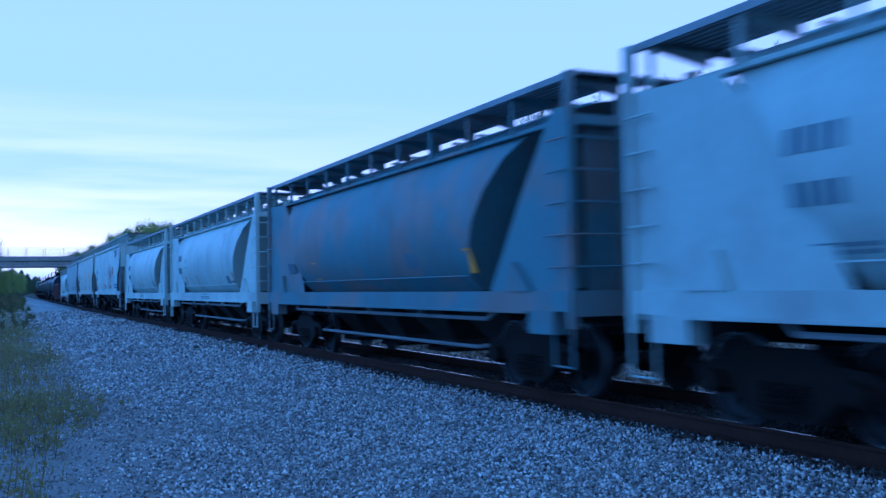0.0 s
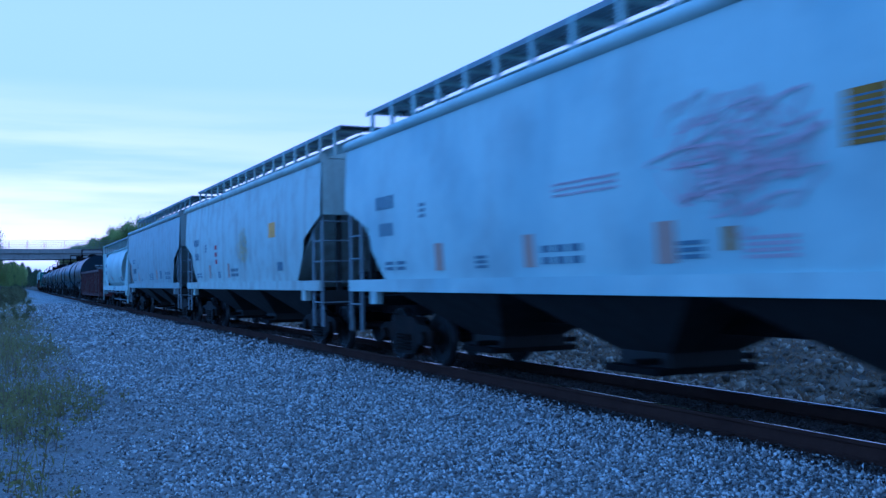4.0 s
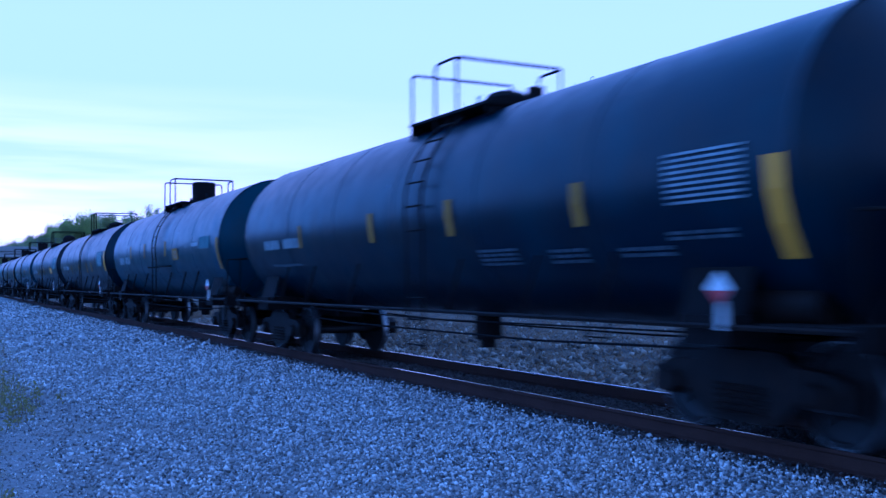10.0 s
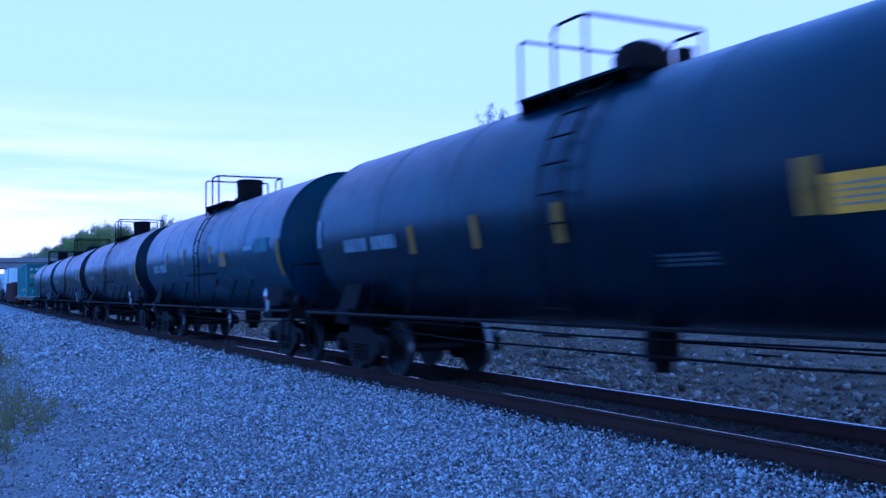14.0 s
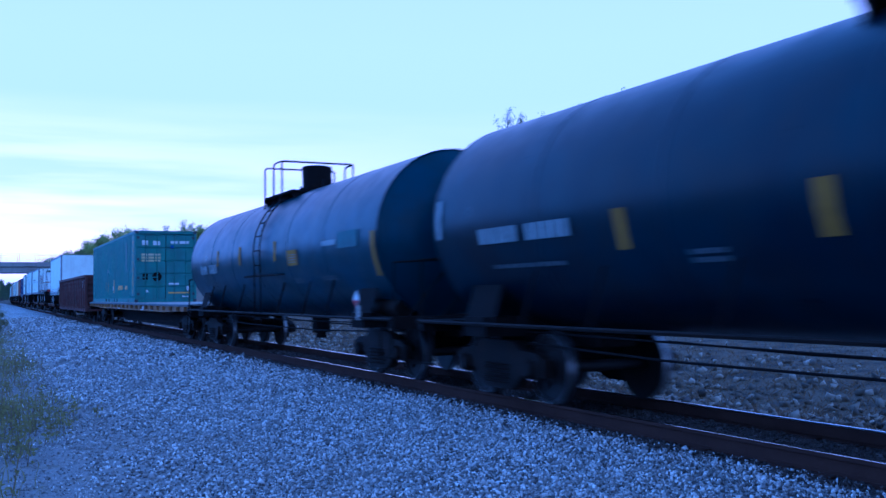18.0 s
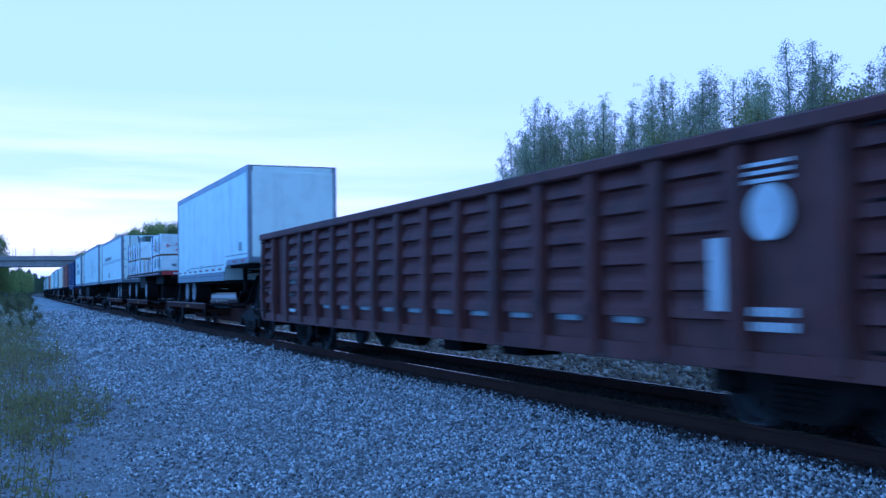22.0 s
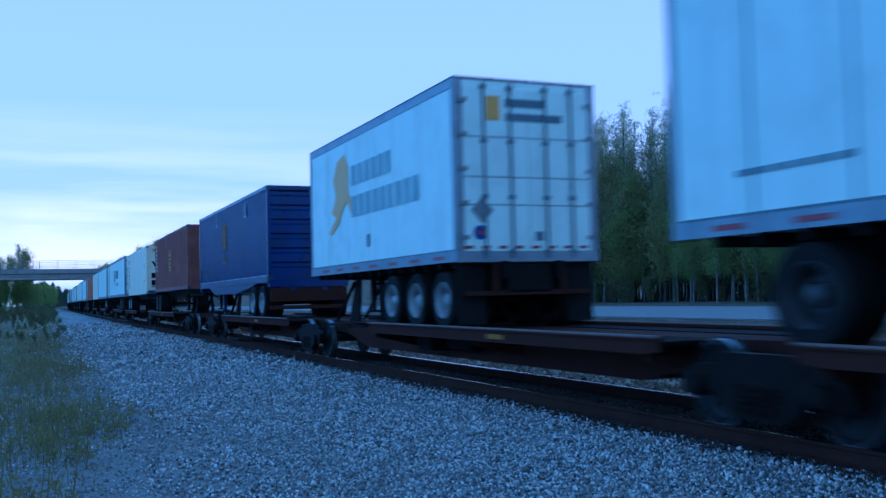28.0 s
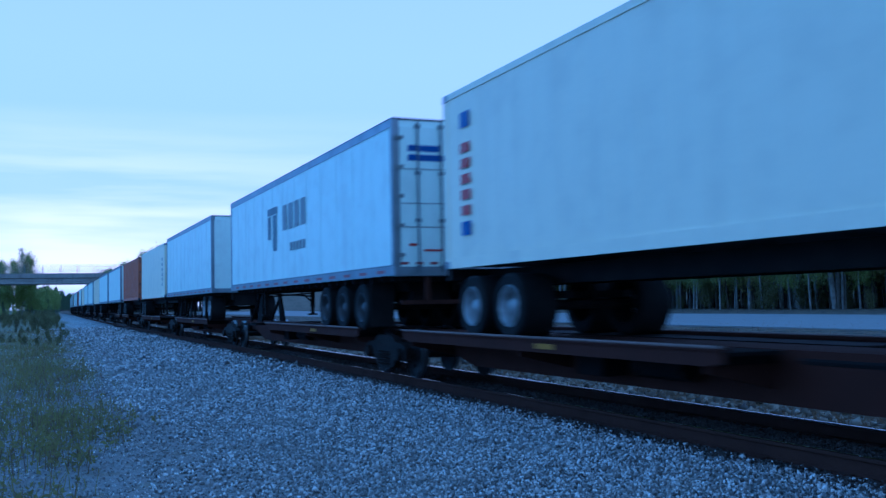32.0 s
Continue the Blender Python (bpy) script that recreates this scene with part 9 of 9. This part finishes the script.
    # the woods' depth and the far woods, as one mass each
    def far_place():
        y = rng.uniform(330, 560)
        side = rng.random()
        if side < 0.18:     # beside the line beyond the bridge
            y = rng.uniform(470, 860)
            return line_x(y) - 7 - rng.gamma(1.5, 5.0), y
        if side < 0.38:     # across the line's far end
            y = rng.uniform(880, 1000)
            return rng.uniform(-10, 130), y
        return (rng.uniform(-300, line_x(y) - 12) if side < 0.7 else rng.uniform(line_x(y) + 12, 420)), y

    for name, label, count, region, hs, leaf, wood, mix in (
            ("woodland", "dense dark wood of thin trunks and budding crowns", 330, lambda: (rng.uniform(66, 112), rng.uniform(14, 126)), (13, 19), BUD_LEAF, BARK, ("aspen", "aspen", "birch")),
            ("undergrowth", "olive-green young trees within the wood", 460, lambda: (rng.uniform(60.5, 71), rng.uniform(16, 122)), (8, 17), OLIVE_LEAF, DARK_BARK, ("birch", "birch", "birch")),
            ("bank_woodland", "mixed budding trees behind the embankment", 520, lambda: (17 + 243 * rng.random() ** 1.7, rng.uniform(276, 312)), (14.5, 18.5), OLIVE_LEAF, BARK, ("birch", "birch", "aspen")),
            ("far_woodland", "distant wooded skyline beyond the bridge", 620, far_place, (12, 17), NEEDLES, DARK_BARK, ("spruce", "birch", "aspen"))):
        LV, LF, WV, WF, a, b = [], [], [], [], 0, 0
        for _ in range(count):
            kind = mix[rng.integers(len(mix))]
            x, y = region()
            h = rng.uniform(*hs) * (1 - 0.45 * np.clip((y - 100) / 26, 0, 1) if name in ("woodland", "undergrowth") else 0.8 if name == "far_woodland" else 1)
            if name == "bank_woodland":
                h *= 0.62 + 0.38 * np.clip((x - 17) / 24, 0, 1)
            segs, tips = tree_shape(rng, kind, h)
            off = np.array([x, y, float(ground_z(np.array(x), np.array(y)))])
            per, spread, size = LEAF[kind]
            far = name in ("far_woodland", "bank_woodland")
            tips = tips[:: 3 if name == "far_woodland" else 2]
            V, F = leaf_cloud(rng, tips, max(3, int(per * 0.6)), spread * 1.3, size * (1.7 if name == "bank_woodland" else 2.4 if far else 1.8))
            LV.append(V + off), LF.append(F + a)
            a += len(V)
            V, F = branch_tubes(rng, segs[:9], 4)
            WV.append(V + off), WF.append(F + b)
            b += len(V)
        t = thing(name, label, "wood")
        tagged(t, kind="stuff")
        tagged(part("crowns", raw_mesh(name + "_leaf", np.concatenate(LV), np.concatenate(LF), leaf), None, t), kind="stuff")
        tagged(part("trunks", raw_mesh(name + "_trunk", np.concatenate(WV), np.concatenate(WF), wood), None, t), kind="stuff")


def build_weeds():
    rng = np.random.default_rng(8)

    def blades(n, place, h0, h1, width, bend, mat, name, label):
        V, F = [], []
        x, y = place(n)
        z = ground_z(x, y)
        h = rng.uniform(h0, h1, n)
        a = rng.uniform(0, 2 * np.pi, n)
        w = width * rng.uniform(0.6, 1.3, n)
        lean = bend * h * rng.uniform(0.2, 1.0, n)
        la = rng.uniform(0, 2 * np.pi, n)
        base = np.stack([x, y, z - 0.01], -1)
        mid = base + np.stack([0.35 * lean * np.cos(la), 0.35 * lean * np.sin(la), 0.6 * h], -1)
        tip = base + np.stack([lean * np.cos(la), lean * np.sin(la), h], -1)
        s = np.stack([np.cos(a) * w, np.sin(a) * w, 0 * w], -1)
        P = np.stack([base - s, base + s, mid + s * 0.8, mid - s * 0.8, tip + s * 0.15, tip - s * 0.15], 1).reshape(-1, 3)
        i = 6 * np.arange(n)[:, None]
        Q = np.concatenate([i + np.array([[0, 1, 2, 3]]), i + np.array([[3, 2, 4, 5]])], 0)
        tagged(new(name, raw_mesh(name, P, Q, mat)), label, "grass", kind="stuff")
        return tip, mid

    def far_side(n):
        x = 9.4 + rng.gamma(1.7, 3.2, n)
        return x, rng.uniform(2, 60, n)

    blades(60000, far_side, 0.02, 0.15, 0.008, 3.2, DRY_GRASS, "dry_grass", "matted dry grass lying flat beyond the track")

    # roadside weeds: thin stems carrying small leaves
    n = 640
    cy = 6.5 + rng.gamma(1.7, 8.0, 85)
    cx = 0.35 - rng.gamma(1.4, 0.95, 85) * (0.6 + cy / 26) + 0.024 * cy + 0.3 * np.sin(cy * 0.55)
    pick = rng.integers(0, 85, n)
    x, y = cx[pick] + rng.normal(0, 0.22, n), np.maximum(6.0, cy[pick] + rng.normal(0, 0.5, n))
    h = rng.uniform(0.10, 0.34, n) * np.where(rng.random(n) < 0.25, 1.6, 1.0)
    z = ground_z(x, y)
    base = np.stack([x, y, z - 0.02], -1)
    la = rng.uniform(0, 2 * np.pi, n)
    tip = base + np.stack([0.15 * h * np.cos(la), 0.15 * h * np.sin(la), h], -1)
    V, F = branch_tubes(rng, [(b, t, 0.007, 0.003) for b, t in zip(base, tip)], 3)
    dry = tagged(new("weed_stems", raw_mesh("weed_stems", V, F, DRY_STEM)), "thin dry stems of roadside weeds in the gravel", "weeds", kind="stuff")
    C = np.concatenate([base + (tip - base) * f for f in (0.25, 0.45, 0.62, 0.78, 0.9, 1.0)])
    keep = rng.random(len(C)) < 0.8
    V, F = leaf_cloud(rng, C[keep], 4, 0.038, 0.026)
    tagged(new("weed_leaves", raw_mesh("weed_leaves", V, F, WEED_LEAF)), "small yellow-green leaves of roadside weeds", "weeds", kind="stuff")

    def sandy(n):
        y = 6 + rng.gamma(2.0, 11.0, n)
        return 0.5 - rng.gamma(1.6, 1.1, n) * (0.7 + y / 25) + 0.018 * y, y

    def verge(n):
        k = n // 60 + 1
        py = 15 + 72 * rng.random(k) ** 1.4
        px = 0.45 + 0.017 * py + 0.45 * np.sin(py * 0.9) + 0.3 * np.sin(py * 2.3) - rng.gamma(1.3, 1.3, k) * (0.5 + py / 40)
        pick = rng.integers(0, k, n)
        wide = 0.16 + py[pick] * 0.010
        return px[pick] + rng.normal(0, 1, n) * wide, py[pick] + rng.normal(0, 2.2, n) * wide

    blades(6000, verge, 0.03, 0.20, 0.006, 1.6, DRY_GRASS, "verge_straw", "brown straw lying along the verge")
    blades(7000, verge, 0.04, 0.24, 0.006, 0.9, WEED_LEAF, "verge_greenery", "olive tufts of grass along the verge")
    blades(3600, sandy, 0.05, 0.30, 0.006, 0.7, WEED_LEAF, "verge_grass", "thin green grass on the sandy verge")


build_road()
build_bridge()
build_embankment()
line_pole(-6.3, 150, 8.5, "dark wooden pole standing beside the line")
yellow_sign(-8.5, 160)
guard_rail(-26.0, -7.6, 158.0)
semi_tractor()
highway_trailer(0.0, "white van trailer of a road train crossing the bridge")
highway_trailer(14.2, "white rear van trailer of a road train on the bridge")
build_trees()
build_weeds()


# ---------------------------------------------------------------- what moves
def motions():
    seconds = [0.0] + [1.0 * k for k in range(1, 32)] + [32.0]
    for ob, u in ROLLING:
        walk(ob, [(t, line_pose(u - travelled(t))) for t in seconds])
    # the road train crosses the bridge along its near lane
    for ob, behind in CROSSING:
        rows = []
        for t in seconds:
            x = -2.2 + 25.2 * (t - 24.0) - behind
            rows.append((t, pose(x, BRIDGE_Y + 3.2, carriageway_z(x))))
        walk(ob, rows)
    # wheelsets roll without slipping; the pair of a truck's axles is keyed once and shared by all trucks
    first = {}
    for ob, k in WHEELSETS:
        if k not in first:
            y = ob.location.y
            walk(ob, [(f / 30, pose(0, y, WHEEL_R, math.degrees(travelled(f / 30) / WHEEL_R))) for f in range(0, 961)])
            first[k] = ob
        else:
            ob.rotation_mode = "QUATERNION"
            keys = ob.animation_data_create()
            keys.action = first[k].animation_data.action
            keys.action_slot = first[k].animation_data.action_slot


motions()
